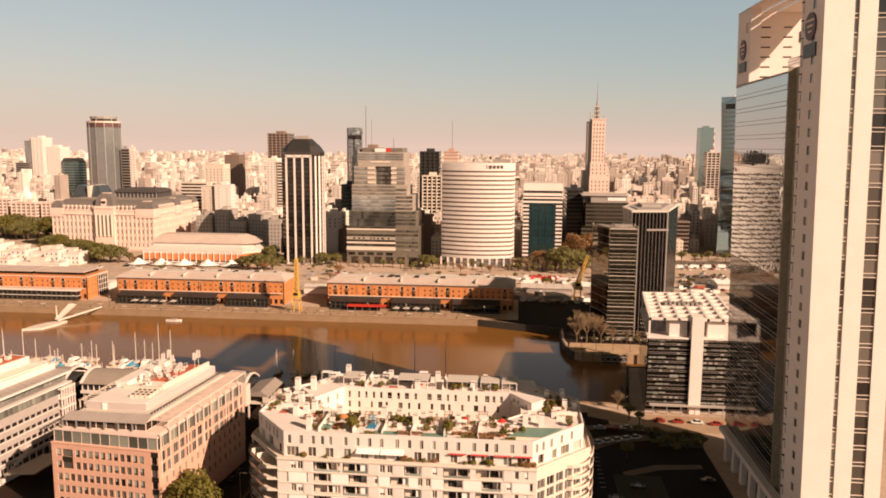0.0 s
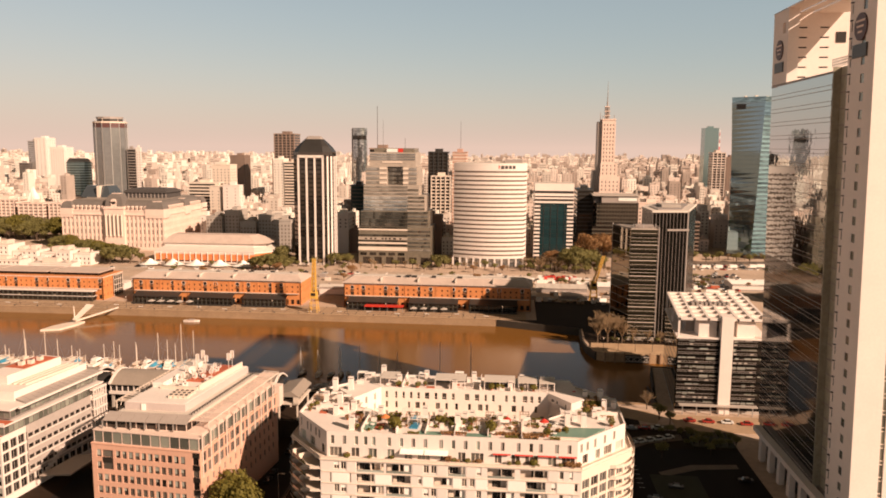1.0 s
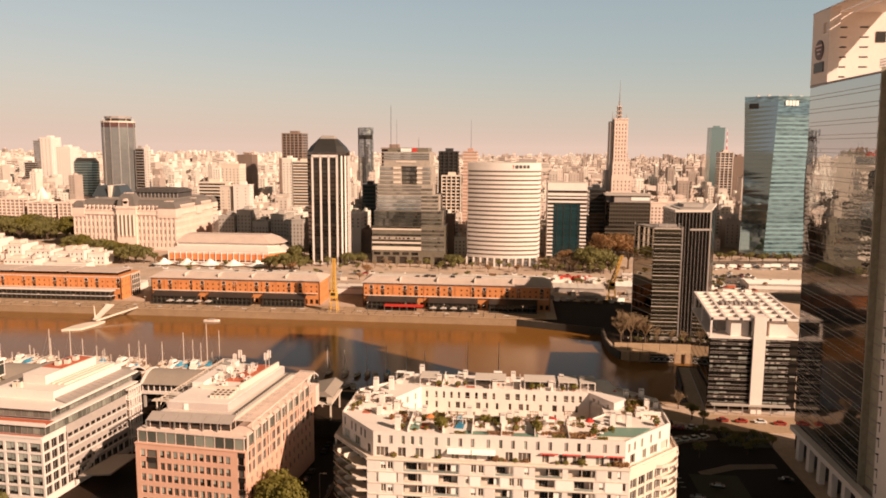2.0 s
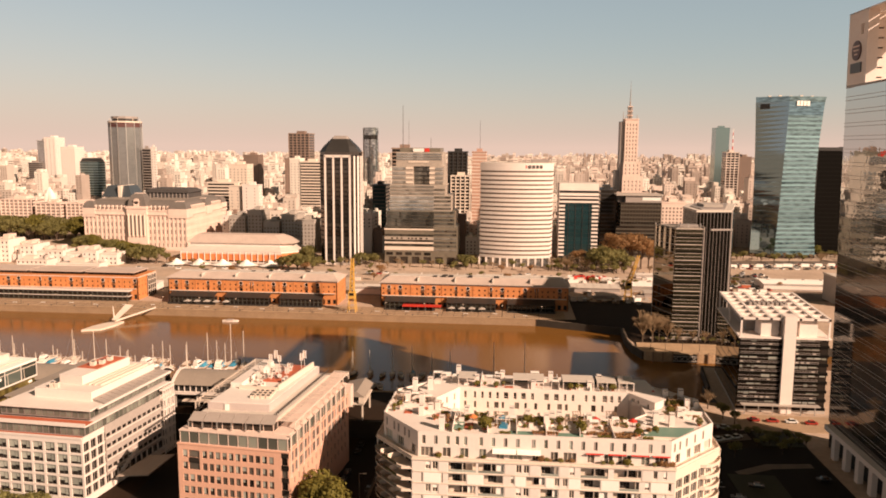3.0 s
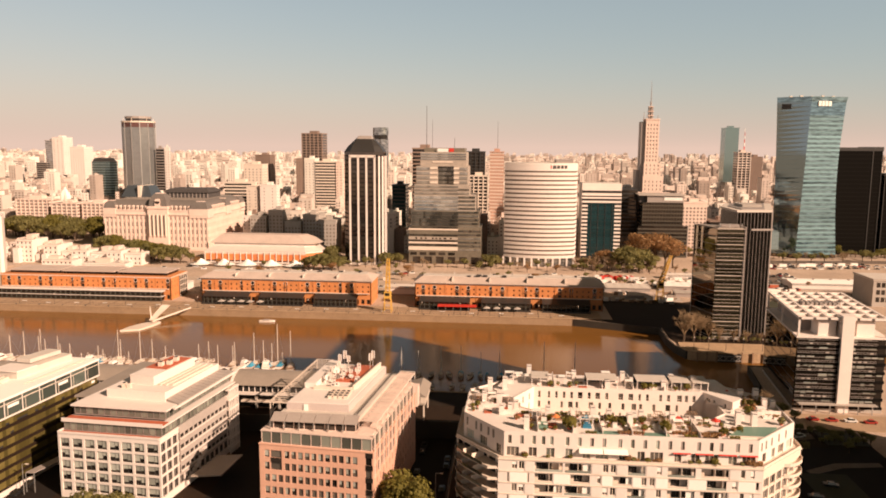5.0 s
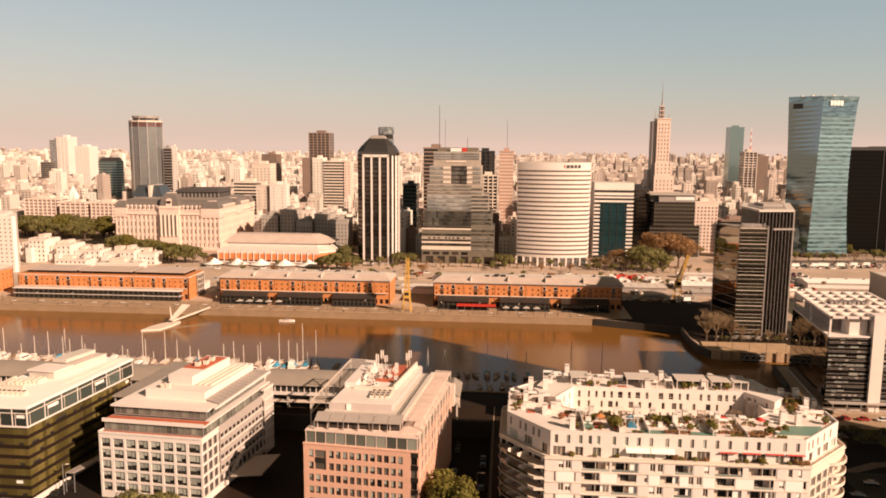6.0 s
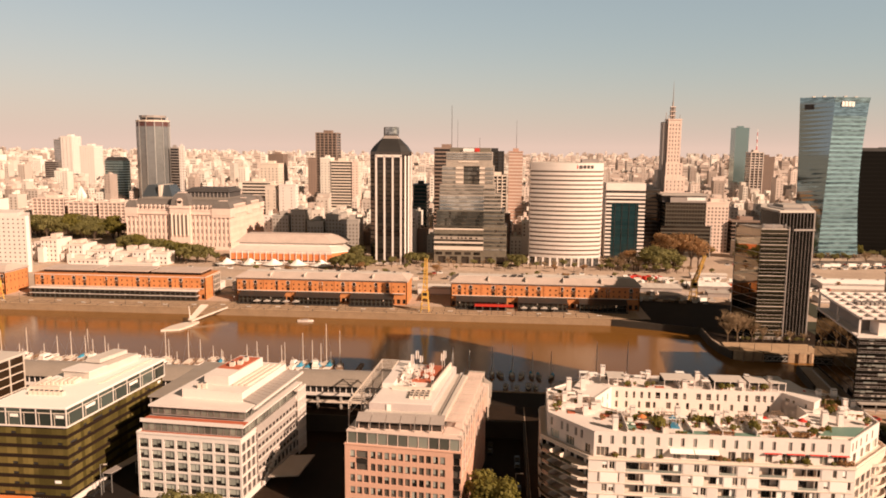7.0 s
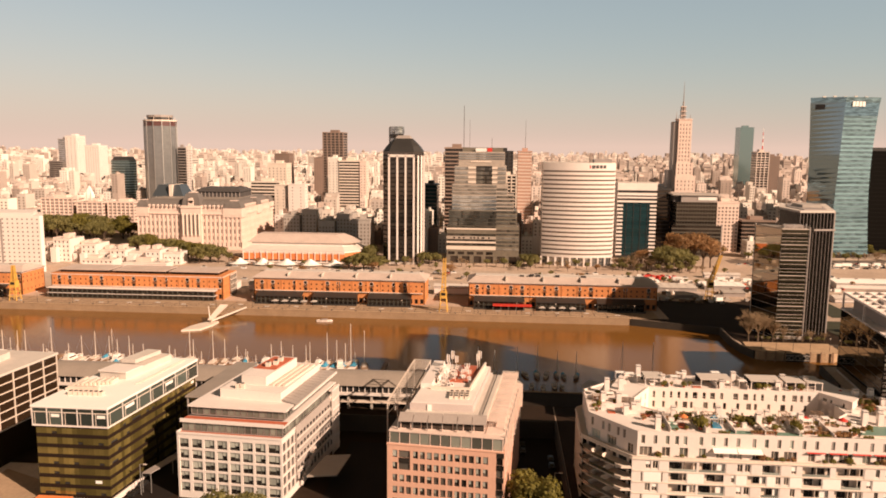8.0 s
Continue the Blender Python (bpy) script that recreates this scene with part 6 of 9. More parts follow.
# ---- white cantilever footbridge ----
def footbridge():
    t = thing("footbridge", "white cantilever footbridge with a tilted spike over the dock", "bridge", -259, 384, WATER_Z)
    b = Vector((-244.6, 412.3, 1.6))
    foot = Vector((-257.0, 388, -1.4))
    d = (b - foot).normalized()
    n = Vector((-d.y, d.x, 0))
    mk = Maker()
    pts = [(-266, 370), (-257, 373.5), (-254, 384), (-253.6, 392), (-258.6, 391.5), (-262.6, 385.5), (-265, 379)]
    part("pier_platform", mk.prism(pts, -4.2, -2.6), CREAM, t)
    mk = Maker()
    pts = [foot - n * 0.9, foot + n * 0.9, b + n * 0.35, b - n * 0.35]
    mk.add([(p.x, p.y, p.z) for p in pts] + [(p.x, p.y, p.z - 0.7) for p in pts], [(0, 3, 2, 1), (4, 5, 6, 7), (0, 1, 5, 4), (1, 2, 6, 5), (2, 3, 7, 6), (3, 0, 4, 7)])
    part("deck", mk, CREAM, t)
    tip = Vector((-250.8, 394, 6.3))
    lift = tip - foot
    side = Vector((1, 0, 0))
    ring = [foot - side * 1.3, foot + side * 1.3, tip + side * 2.2, tip - side * 2.2]
    mk = Maker()
    back = lift.cross(side).normalized() * 0.9
    mk.add([tuple(p) for p in ring] + [tuple(p - back) for p in ring], SIDES)
    part("spike", mk, CREAM, t, "broad tilted pale mast")
    part("back_leg", Maker().tube(foot, Vector((-258.6, 390, 6.4)), 0.5, 6, 0.2), CREAM, t)
    mk = Maker()
    for i in range(6):
        mk.tube(foot.lerp(tip, 0.4 + 0.1 * i), foot.lerp(b, 0.3 + 0.12 * i) + n, 0.05, 3)
    part("cables", mk, STEEL, t)


footbridge()


# ---- office towers behind the avenue ----
PALEBLUE = surface("pale blue panels", (0.29, 0.36, 0.355), 0.35, metal=0.4, vary=0.2, grain=1.5, patch=8, objects=0.25)
def finned_tower():
    t = thing("finned_dark_tower", "dark glass tower with white vertical fins and a black sloping crown", "office tower", -176, 606)
    poly = [(-186.3, 592), (-166.1, 592), (-159.8, 599), (-159.8, 612), (-166, 619), (-186, 619), (-192.4, 612), (-192.4, 599)]
    banded(t, poly, 2.0, 25, 3.6, 0.9, INK, GLASSDARK, 0.15)
    part("base", Maker().prism(poly, 0, 2.0), CONCRETE, t)
    fin = stock("fin", Maker().box(-0.7, 0.7, -0.8, 0.1, 0, 88.5), WHITE)
    repeat("fin", fin, t, [(-186.3 + i * 6.73, 592, 0.3, 0) for i in range(4)])
    repeat("fin", fin, t, [(-163.4, 595.2, 0.3, 45), (-161.0, 598.0, 0.3, 45), (-159.8, 603, 0.3, 90), (-159.8, 609, 0.3, 90)])
    part("head_band", Maker().box(-186.9, -165.5, 591.2, 592, 87.6, 89.6), WHITE, t)
    part("crown", Maker().prism(poly, 92, 96.5, inset(poly, 3.0)), DARKMETAL, t, "black sloping crown")
    part("crown_top", Maker().prism(inset(poly, 3.0), 96.5, 102.5, inset(poly, 9.0)), DARKMETAL, t)
    part("cap", Maker().prism(inset(poly, 9.0), 102.5, 105.0, inset(poly, 11.5)), GREYCLAD, t)


def stepped_glass_tower():
    t = thing("stepped_glass_tower", "stepped silver glass office tower with pale floor bands", "office tower", -109, 625)
    olive = surface("olive cladding", (0.21, 0.175, 0.13), 0.35, metal=0.3, vary=0.25, grain=2.0, patch=6)
    beige = surface("beige grey cladding", (0.42, 0.345, 0.28), 0.5, metal=0.2, vary=0.2, grain=1.5, patch=7)
    silver = coated_glass("silver panes", (0.35, 0.34, 0.31), metal=0.7, rough=0.1, islands=0.35)
    # two tints below hold reflections: pale sky, and darker mottled surroundings
    sky_tinted = coated_glass("panes in sky reflection tint", (0.52, 0.57, 0.59), metal=0.8, rough=0.08, islands=0.3)
    murk = coated_glass("dark mottled panes", (0.17, 0.165, 0.145), metal=0.7, rough=0.1, islands=0.6)
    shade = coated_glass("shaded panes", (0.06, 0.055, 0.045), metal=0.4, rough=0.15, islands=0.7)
    rn = random.Random(31)

    def panes(x0, x1, y, z0, z1, width, mat):
        mk = Maker()
        x = x0
        while x < x1 - 0.4:
            w = min(width * rn.choice((1, 1, 1, 2)), x1 - x)
            mk.box(x + 0.05, x + w - 0.05, y, y + 0.3, z0, z1)
            x += w
        tagged(part("window_band", mk, mat, t), kind="stuff")

    def block(x0, x1, y0, z0, z1, wall):
        part("storey_block", Maker().box(x0, x1, y0 + 0.25, y0 + 34, z0, z1), wall, t)
    # the broad foot: piers, then bands of cream, olive and broken dark glass
    block(-140, -80, 605, 6, 31.2, olive)
    part("base", Maker().box(-140, -80, 606.2, 638, 0, 6.0), GLASSDARK, t)
    for i in range(7):
        part("pier", Maker().box(-140 + i * 9.7, -136.8 + i * 9.7, 604.8, 606.2, 0, 6.2), olive, t)
    for i in range(5):
        part("window", Maker().box(-138.6 + i * 7.9, -133.2 + i * 7.9, 605.0, 605.3, 7.4, 9.8), GLASSDARK, t)
    for z0, z1 in ((11.4, 14.4), (17.0, 18.4), (20.3, 22.6), (28.2, 29.5)):
        part("pale_band", Maker().box(-140.2, -99.2, 604.75, 605.3, z0, z1), CREAM if z0 != 20.3 else beige, t)
    for z0, z1 in ((15.0, 16.8), (18.6, 20.1), (23.2, 24.8), (29.7, 31.0)):
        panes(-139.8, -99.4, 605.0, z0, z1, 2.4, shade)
    for i in range(9):
        x = -138 + rn.uniform(0, 36)
        part("window", Maker().box(x, x + 1.6, 604.7, 604.95, 20.8, 22.0), GLASSDARK, t)
    # the shaft: mottled, then sky reflection put into the pane colour, then plain
    block(-138.5, -82, 606.3, 31.2, 44, olive)
    for k in range(4):
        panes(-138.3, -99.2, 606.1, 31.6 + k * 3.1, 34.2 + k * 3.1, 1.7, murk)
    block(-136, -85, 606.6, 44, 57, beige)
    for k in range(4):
        panes(-135.8, -99.2, 606.4, 44.6 + k * 3.1, 46.8 + k * 3.1, 3.2, sky_tinted)
    block(-136, -90, 607.2, 57, 65.6, beige)
    for k in range(3):
        panes(-135.8, -99.2, 607.0, 57.6 + k * 2.8, 59.3 + k * 2.8, 2.6, silver)
    # the darker side bay
    for i in range(17):
        z = 11.4 + i * 3.1
        xb, y = (-80.2, 605.0) if z < 30 else (-82.2, 606.1) if z < 43.5 else (-85.2, 606.4) if z < 56 else (-90.2, 607.0)
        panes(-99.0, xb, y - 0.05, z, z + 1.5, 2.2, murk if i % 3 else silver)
    # the upper part with its open notch
    for x0, x1 in ((-134.3, -116.7), (-103.1, -91.5)):
        block(x0, x1, 608.4, 65.6, 80.6, beige)
    part("notch_back", Maker().box(-116.7, -103.1, 614.0, 642, 65.6, 80.6), shade, t)
    for k in range(4):
        panes(-116.6, -103.2, 613.7, 66.2 + k * 3.6, 68.4 + k * 3.6, 1.8, murk)
        part("ledge", Maker().box(-122.8, -116.5, 608.1, 608.7, 66.6 + k * 3.9, 68.2 + k * 3.9), CREAM, t)
        part("ledge", Maker().box(-103.3, -98.8, 608.1, 608.7, 66.6 + k * 3.9, 68.2 + k * 3.9), CREAM, t)
        panes(-134.1, -123, 608.2, 66.4 + k * 3.7, 68.6 + k * 3.7, 2.2, silver)
        panes(-98.6, -91.7, 608.2, 66.4 + k * 3.7, 68.6 + k * 3.7, 2.2, silver)
    block(-131, -93, 609.4, 80.6, 92.2, beige)
    panes(-121, -104, 609.2, 83.6, 85.0, 2.0, CREAM)
    for k in range(3):
        panes(-130.8, -93.2, 609.2, 86.0 + k * 2.0, 87.2 + k * 2.0, 2.8, silver)
    part("roof_house", Maker().box(-128, -94.5, 612, 640, 92.2, 95.6), olive, t)
    part("sign_panel", Maker().box(-117, -108, 610.0, 610.4, 92.4, 95.2), LINE, t, "plain white roof sign")
    part("sign_panel", Maker().box(-107.5, -103.5, 610.0, 610.4, 92.4, 95.4), REDPAINT, t, "plain red roof sign")
    for x, h, r in ((-127.6, 35.4, 0.27), (-122.7, 23.8, 0.15), (-104, 9, 0.2)):
        part("aerial", Maker().tube((x, 626, 94.7), (x, 626, 95 + h), r, 5, r * 0.7), DARKMETAL, t)


def curved_tower():
    t = thing("curved_white_tower", "white banded office tower with a curved front and plain top band", "office tower", -32, 625)
    poly = []
    for i in range(21):
        u = i / 20
        x = -61.5 + 57.5 * u
        y = 612.5 - 12.5 * math.sin(math.pi * (0.08 + 0.80 * u)) ** 0.8
        poly.append((x, y))
    poly += [(-1.8, 616), (-1.8, 640), (-61.5, 640)]
    step = 3.55
    banded(t, poly, 7.0, 20, step, 2.1, WHITE, CURVEGLASS, 0.45)
    part("top_band", Maker().prism(poly, 7 + 20 * step, 84.0), WHITE, t, "plain white top band")
    part("roof", Maker().prism(inset(poly, 1.0), 84.0, 84.3), PALEROOF, t)
    part("lobby", Maker().prism(inset(poly, 1.0), 0, 7.0), GLASSGREY, t)
    for i in range(0, 21, 2):
        x, y = poly[i]
        part("column", Maker().box(x - 0.7, x + 0.7, y - 0.2, y + 1.4, 0, 7.0), WHITE, t)
    part("emblem", Maker().tube((-26, 600.4, 81.2), (-26, 600.9, 81.2), 2.1, 14), REDPAINT, t, "small red round emblem")
    for k in range(4):
        part("sign_bar", Maker().along((-22.5, 600.2), (-10.5, 603.6)).box(k * 3.1, k * 3.1 + 2.2, -0.1, 0.6, 79.9, 82.4), SLATE, t)
    part("plant_room", Maker().box(-20, -6, 612, 625, 84.3, 87), GREYCLAD, t)


def teal_slab():
    t = thing("teal_glass_slab", "white office slab with a teal glass centre", "office tower", 22, 665)
    x0, x1, y0, y1 = 5.4, 39.2, 650, 676
    part("body", Maker().box(x0 + 0.4, x1 - 0.4, y0 + 0.4, y1, 0, 66), DARKMETAL, t)
    step = 3.3
    for i in range(14):
        z = 3 + i * step
        for a, b in ((x0, x0 + 5.2), (x1 - 5.6, x1)):
            part("balcony_band", Maker().box(a, b, y0 - 0.5, y0 + 0.6, z, z + 1.5), WHITE, t)
        part("window_band", Maker().box(x0 + 5.2, x1 - 5.6, y0 - 0.1, y0 + 0.4, z + 0.3, z + step), GLASSTEAL, t)
    for i in range(4):
        x = x0 + 8 + i * 6
        part("mullion", Maker().box(x, x + 0.4, y0 - 0.4, y0 - 0.1, 3, 49), DARKMETAL, t)
    for z, h in ((49.5, 1.6), (53.0, 1.4), (55.6, 2.2), (60.0, 6.2)):
        part("top_band", Maker().box(x0, x1, y0 - 0.5, y0 + 1.0, z, z + h), WHITE, t)
    part("side_wall", Maker().box(x0, x0 + 0.4, y0 + 1, y1, 0, 66.2), WHITE, t)
    part("roof", Maker().box(x0, x1, y0 + 1.0, y1, 66, 66.3), PALEROOF, t)


def deco_tower():
    t = thing("art_deco_tower", "slender pale art deco tower with a stepped lantern and spire", "tower", 73, 718)
    def shaft(x0, x1, y0, y1, z0, z1, cnt):
        rows = [(z, z + 1.9, bays(x1 - x0, cnt, 0.8, 0.6)) for z in np.arange(z0 + 1.5, z1 - 3, 3.6)]
        mk = Maker()
        wall_with_openings(mk, (x0, y0), (x1, y0), z0, z1, rows, 0.5)
        part("wall", mk, STONE, t)
        part("core", Maker().box(x0 + 0.05, x1 - 0.05, y0 + 0.5, y1, z0, z1), GREYCLAD if cnt < 3 else DARK, t)
        part("side", Maker().box(x0 - 0.02, x0 + 0.04, y0 + 0.5, y1, z0, z1), STONE, t)
        for k in range(cnt + 1):
            x = x0 + 0.6 + (x1 - x0 - 1.2) * k / cnt
            part("rib", Maker().box(x - 0.3, x + 0.3, y0 - 0.12, y0, z0, z1 + 0.5), STONE, t)
    shaft(59, 91, 706, 730, 0, 56, 9)
    shaft(66.5, 85.2, 707, 728, 56, 71, 5)
    shaft(67.0, 82.6, 707.6, 724, 71, 83, 4)
    shaft(67.6, 79.8, 708, 722, 83, 122.6, 4)
    # left wings get a darker cladding that carries their shade
    part("shaded_wing", Maker().box(63.9, 67.2, 710, 724, 48, 121), GREYCLAD, t)
    part("shaded_wing", Maker().box(60.2, 64.0, 712, 724, 48, 76), GREYCLAD, t)
    part("parapet", Maker().box(67.2, 80.2, 707.4, 722.4, 122.6, 123.6), STONE, t)
    for x in (70.6, 73.8):
        for y in (711, 715):
            part("lantern_post", Maker().box(x - 0.35, x + 0.35, y - 0.35, y + 0.35, 123.6, 135), GREYCLAD, t)
    for z, w in ((126.4, 2.6), (130.2, 2.4), (134.4, 2.2)):
        part("lantern_slab", Maker().box(72.2 - w, 72.2 + w, 710.4, 715.6, z, z + 0.6), STONE, t)
    part("lantern_core", Maker().tube((72.2, 713, 123.6), (72.2, 713, 139.5), 1.0, 8, 0.7), GREYCLAD, t)
    for x, z in ((66.0, 130), (68.2, 127), (78.6, 127.5)):
        part("pinnacle", Maker().tube((x, 711, 120.5), (x, 711, z), 0.5, 6, 0.15), GREYCLAD, t)
    part("spire", Maker().tube((72.2, 713, 139.5), (72.2, 713, 158.5), 0.55, 6, 0.1), STEEL, t)


def brown_slab():
    t = thing("brown_slab_block", "brown banded office slab with a paler roof storey", "office building", 81, 685)
    wall = surface("brown panels", (0.066, 0.052, 0.034), 0.7, vary=0.25, grain=1.2, patch=5)
    banded(t, [(61.4, 672), (97.0, 672), (97.0, 698), (61.4, 698)], 0.5, 14, 3.45, 1.3, wall, GLASSDARK, 0.2)
    for i in range(15):
        part("mullion", Maker().box(61.4 + i * 2.5, 61.62 + i * 2.5, 671.75, 672.1, 0.5, 48.6), wall, t)
    banded(t, [(57.4, 669), (101.2, 669), (101.2, 672), (57.4, 672)], 0.5, 8, 3.45, 1.3, wall, GLASSDARK, 0.2)
    part("wing_edge", Maker().box(100.6, 101.4, 668.8, 672, 0, 28.6), GREYCLAD, t)
    part("roof_storey", Maker().box(65.4, 97, 673, 697, 48.8, 54.8), GREYCLAD, t)
    part("stair_box", Maker().box(59.0, 64.6, 676, 697, 48.8, 53.8), SLATE, t)
    part("white_sign", Maker().box(80, 96, 672.6, 673, 50.5, 53.4), LINE, t, "plain pale roof panel")
    part("roof", Maker().box(57.2, 98.2, 671.4, 698, 54.8, 55.9), CONCRETE, t)


def flared_glass_tower():
    t = thing("flared_glass_tower", "tall blue green glass tower flaring towards its top", "office tower", 210, 700)
    low = [(181.5, 694), (198.5, 680), (235.5, 686), (236, 715), (200, 725)]
    high = [(178.0, 691), (201.6, 676), (234.4, 684.5), (239, 716), (196, 728)]
    floors, z1 = 35, 137.5

    def at(k):
        waist = math.sin(math.pi * k)
        out = []
        for n, (p, q) in enumerate(zip(low, high)):
            bow = (0.8, 0.6, -3.8, -3.8, 0.8)[n] * waist
            out.append((p[0] + (q[0] - p[0]) * k ** 1.5 + bow, p[1] + (q[1] - p[1]) * k))
        return out
    sea = surface("sea green panels", (0.185, 0.30, 0.32), 0.35, metal=0.4, vary=0.35, grain=2.5, patch=11, islands=0.35)
    smooth = coated_glass("smooth blue grey glass", (0.22, 0.335, 0.41), metal=0.9, rough=0.04, wave=0.03, cell=9.0)
    panels, glazing, sheets = Maker(), Maker(), Maker()
    for i in range(floors):
        a, b = i / floors, (i + 1) / floors
        za, zb = 3 + (z1 - 3) * a, 3 + (z1 - 3) * b
        zm = za + (zb - za) * (0.4 if i < floors - 3 else 0.03)
        panels.prism(at(a), za, zm, at(a))
        glazing.prism(inset(at(a), 0.12), zm, zb, inset(at(b), 0.12))
        (ax, ay), (bx, by) = at(a)[:2]
        (cx, cy), (dx, dy) = at(b)[:2]
        sheets.prism([(ax - 0.25, ay - 0.25), (bx - 0.1, by - 0.25), (bx, by + 0.3), (ax + 0.2, ay + 0.3)], za, zb - 0.12, [(cx - 0.25, cy - 0.25), (dx - 0.1, dy - 0.25), (dx, dy + 0.3), (cx + 0.2, cy + 0.3)])
    for nm, mk, mt in (("storey_banding", panels, sea), ("glass_body", glazing, GLASSBLUE), ("glass_flank", sheets, smooth)):
        tagged(part(nm, mk, mt, t), kind="stuff")
    part("base", Maker().prism(low, 0, 3), GLASSDARK, t)
    part("crown", Maker().prism(high, z1, 142.0, [(177.6, 691), (201.8, 675.6), (235.2, 684.3), (239, 716), (196, 728)]), GLASSBLUE, t)
    for k in range(4):
        part("sign_bar", Maker().along((201.7, 675.8), (234.8, 684.4)).box(6.5 + k * 3.2, 9.1 + k * 3.2, -0.6, -0.1, 134.0, 138.2), LINE, t, "plain white sign bar")
    part("sign_panel", Maker().along((178, 691), (201.6, 675.8)).box(4, 12, -0.4, -0.05, 131.5, 136), DARKMETAL, t)
    for k in range(5):
        part("roof_fitting", Maker().box(188 + k * 9, 190.5 + k * 9, 690, 692, 142.0, 143.2 + 0.5 * (k % 2)), CREAM, t)
    part("dark_strip", Maker().along((181.5, 693.6), (199.5, 679.4)).box(17.2, 21.6, -0.35, 0.4, 80, 124), GLASSDARK, t)


def dark_slab_towers():
    # the narrow second slab stands in for the first tower's flank
    for x0, x1, y0, h in ((240, 271.4, 708, 97.6), (272.4, 281.5, 712, 98.2), (284.4, 345, 712, 74.0)):
        t = thing("black_glass_tower", "black glass slab tower behind the avenue", "office tower", (x0 + x1) / 2, y0 + 15)
        banded(t, [(x0, y0), (x1, y0), (x1, y0 + 30), (x0, y0 + 30)], 0.5, int(h / 3.8), 3.8, 0.8, INK, GLASSJET, 0.1, far=True)
        for x in (x0 + 0.2, x1 - 0.8):
            part("corner_rib", Maker().box(x, x + 0.6, y0 - 0.35, y0, 0, h), DARKMETAL, t)
        part("roof", Maker().box(x0 - 0.3, x1 + 0.3, y0 - 0.3, y0 + 30, int(h / 3.8) * 3.8 + 0.5, h + 1), DARKMETAL, t)


finned_tower()
stepped_glass_tower()
curved_tower()
teal_slab()
deco_tower()
brown_slab()
flared_glass_tower()
dark_slab_towers()


# ---- the palace and the exhibition hall ----
PALACEGLASS = coated_glass("old window glass", (0.19, 0.135, 0.108), metal=0.05, rough=0.3)


def palace():
    t = thing("palace", "large pale stone palace with a mansard roof and a columned centre", "palace", -382, 703)
    fl, fr, br, bl = (-431, 655), (-333, 655), (-333, 752), (-431, 752)
    def rows_for(L, n):
        return [(3, 6.5, bays(L, n, 1.3)), (9, 12.5, bays(L, n, 1.2)), (15, 19, bays(L, n, 1.3)), (21.5, 25.5, bays(L, n, 1.3)), (28, 31, bays(L, n, 1.1))]
    for a, b, n in ((fl, fr, 24), (fr, br, 22)):
        rows = rows_for(math.dist(a, b), n)
        mk = Maker()
        wall_with_openings(mk, a, b, 0, 36, rows, 0.8)
        part("wall", mk, STONE, t, "pale stone wall with tall windows")
        L = math.dist(a, b)
        mk = Maker().along(a, b)
        for v0, v1, spans in rows:
            for u0, u1 in spans:
                mk.box(u0, u1, 0.45, 0.7, v0, v1)
        tagged(part("window_grid", mk, PALACEGLASS, t), kind="stuff")
        for i in range(n + 1):
            part("pilaster", Maker().along(a, b).box(max(0, L * i / n - 0.35), min(L, L * i / n + 0.35), -0.45, 0, 7.5, 32), STONE, t)
    poly = [fl, fr, br, bl]
    part("core", Maker().prism(inset(poly, 1.2), 0, 35.5), DARK, t)
    part("cornice", Maker().prism(inset(poly, -1.0), 32.3, 33.2), STONE, t)
    part("plinth", Maker().prism(inset(poly, -0.6), 0, 2.2), STONE, t)
    part("parapet", Maker().prism(inset(poly, -0.3), 36, 37.0), STONE, t)
    part("mansard", Maker().prism(inset(poly, 1.4), 37, 43.5, inset(poly, 4.6)), LEADROOF, t, "grey lead mansard roof")
    part("upper_mansard", Maker().prism(inset(poly, 4.6), 43.5, 46.0, inset(poly, 9.0)), LEADROOF, t)
    part("roof_flat", Maker().prism(inset(poly, 9.1), 45.6, 46.1), ROOFTIN, t)
    def dormer(x, y, deg):
        d = part("dormer", Maker().turn(x, y, 0, deg).box(-0.95, 0.95, -0.2, 3.0, 37, 39.9), STONE, t)
        part("dormer_hood", Maker().turn(x, y, 0, deg).prism([(-1.2, -0.4), (1.2, -0.4), (1.2, 3.0), (-1.2, 3.0)], 39.9, 40.9, [(-0.3, -0.3), (0.3, -0.3), (0.3, 3.0), (-0.3, 3.0)]), STONE, d)
        part("dormer_window", Maker().turn(x, y, 0, deg).box(-0.5, 0.5, -0.28, -0.2, 37.6, 39.4), PALACEGLASS, d)
    for i in range(23):
        x = -428.5 + i * 4.1
        if not (-390 < x < -368):
            dormer(x, 656.0, 0)
    for i in range(20):
        dormer(-334.0, 660 + i * 4.5, 90)

    def dome(x0, x1, y0, y1, z, rise):
        """A bellied pavilion roof of five courses, with a flat lead top."""
        w, d = (x1 - x0) / 2, (y1 - y0) / 2
        cx, cy = (x0 + x1) / 2, (y0 + y1) / 2
        mk = Maker()
        k0, z0 = 1.0, z
        for k1, u in ((0.97, 0.25), (0.90, 0.5), (0.79, 0.72), (0.62, 0.9), (0.42, 1.0)):
            z1 = z + rise * u
            mk.prism([(cx - w * k0, cy - d * k0), (cx + w * k0, cy - d * k0), (cx + w * k0, cy + d * k0), (cx - w * k0, cy + d * k0)], z0, z1,
                     [(cx - w * k1, cy - d * k1), (cx + w * k1, cy - d * k1), (cx + w * k1, cy + d * k1), (cx - w * k1, cy + d * k1)])
            k0, z0 = k1, z1
        r = part("pavilion_roof", mk, LEADROOF, t, "bellied grey lead pavilion roof")
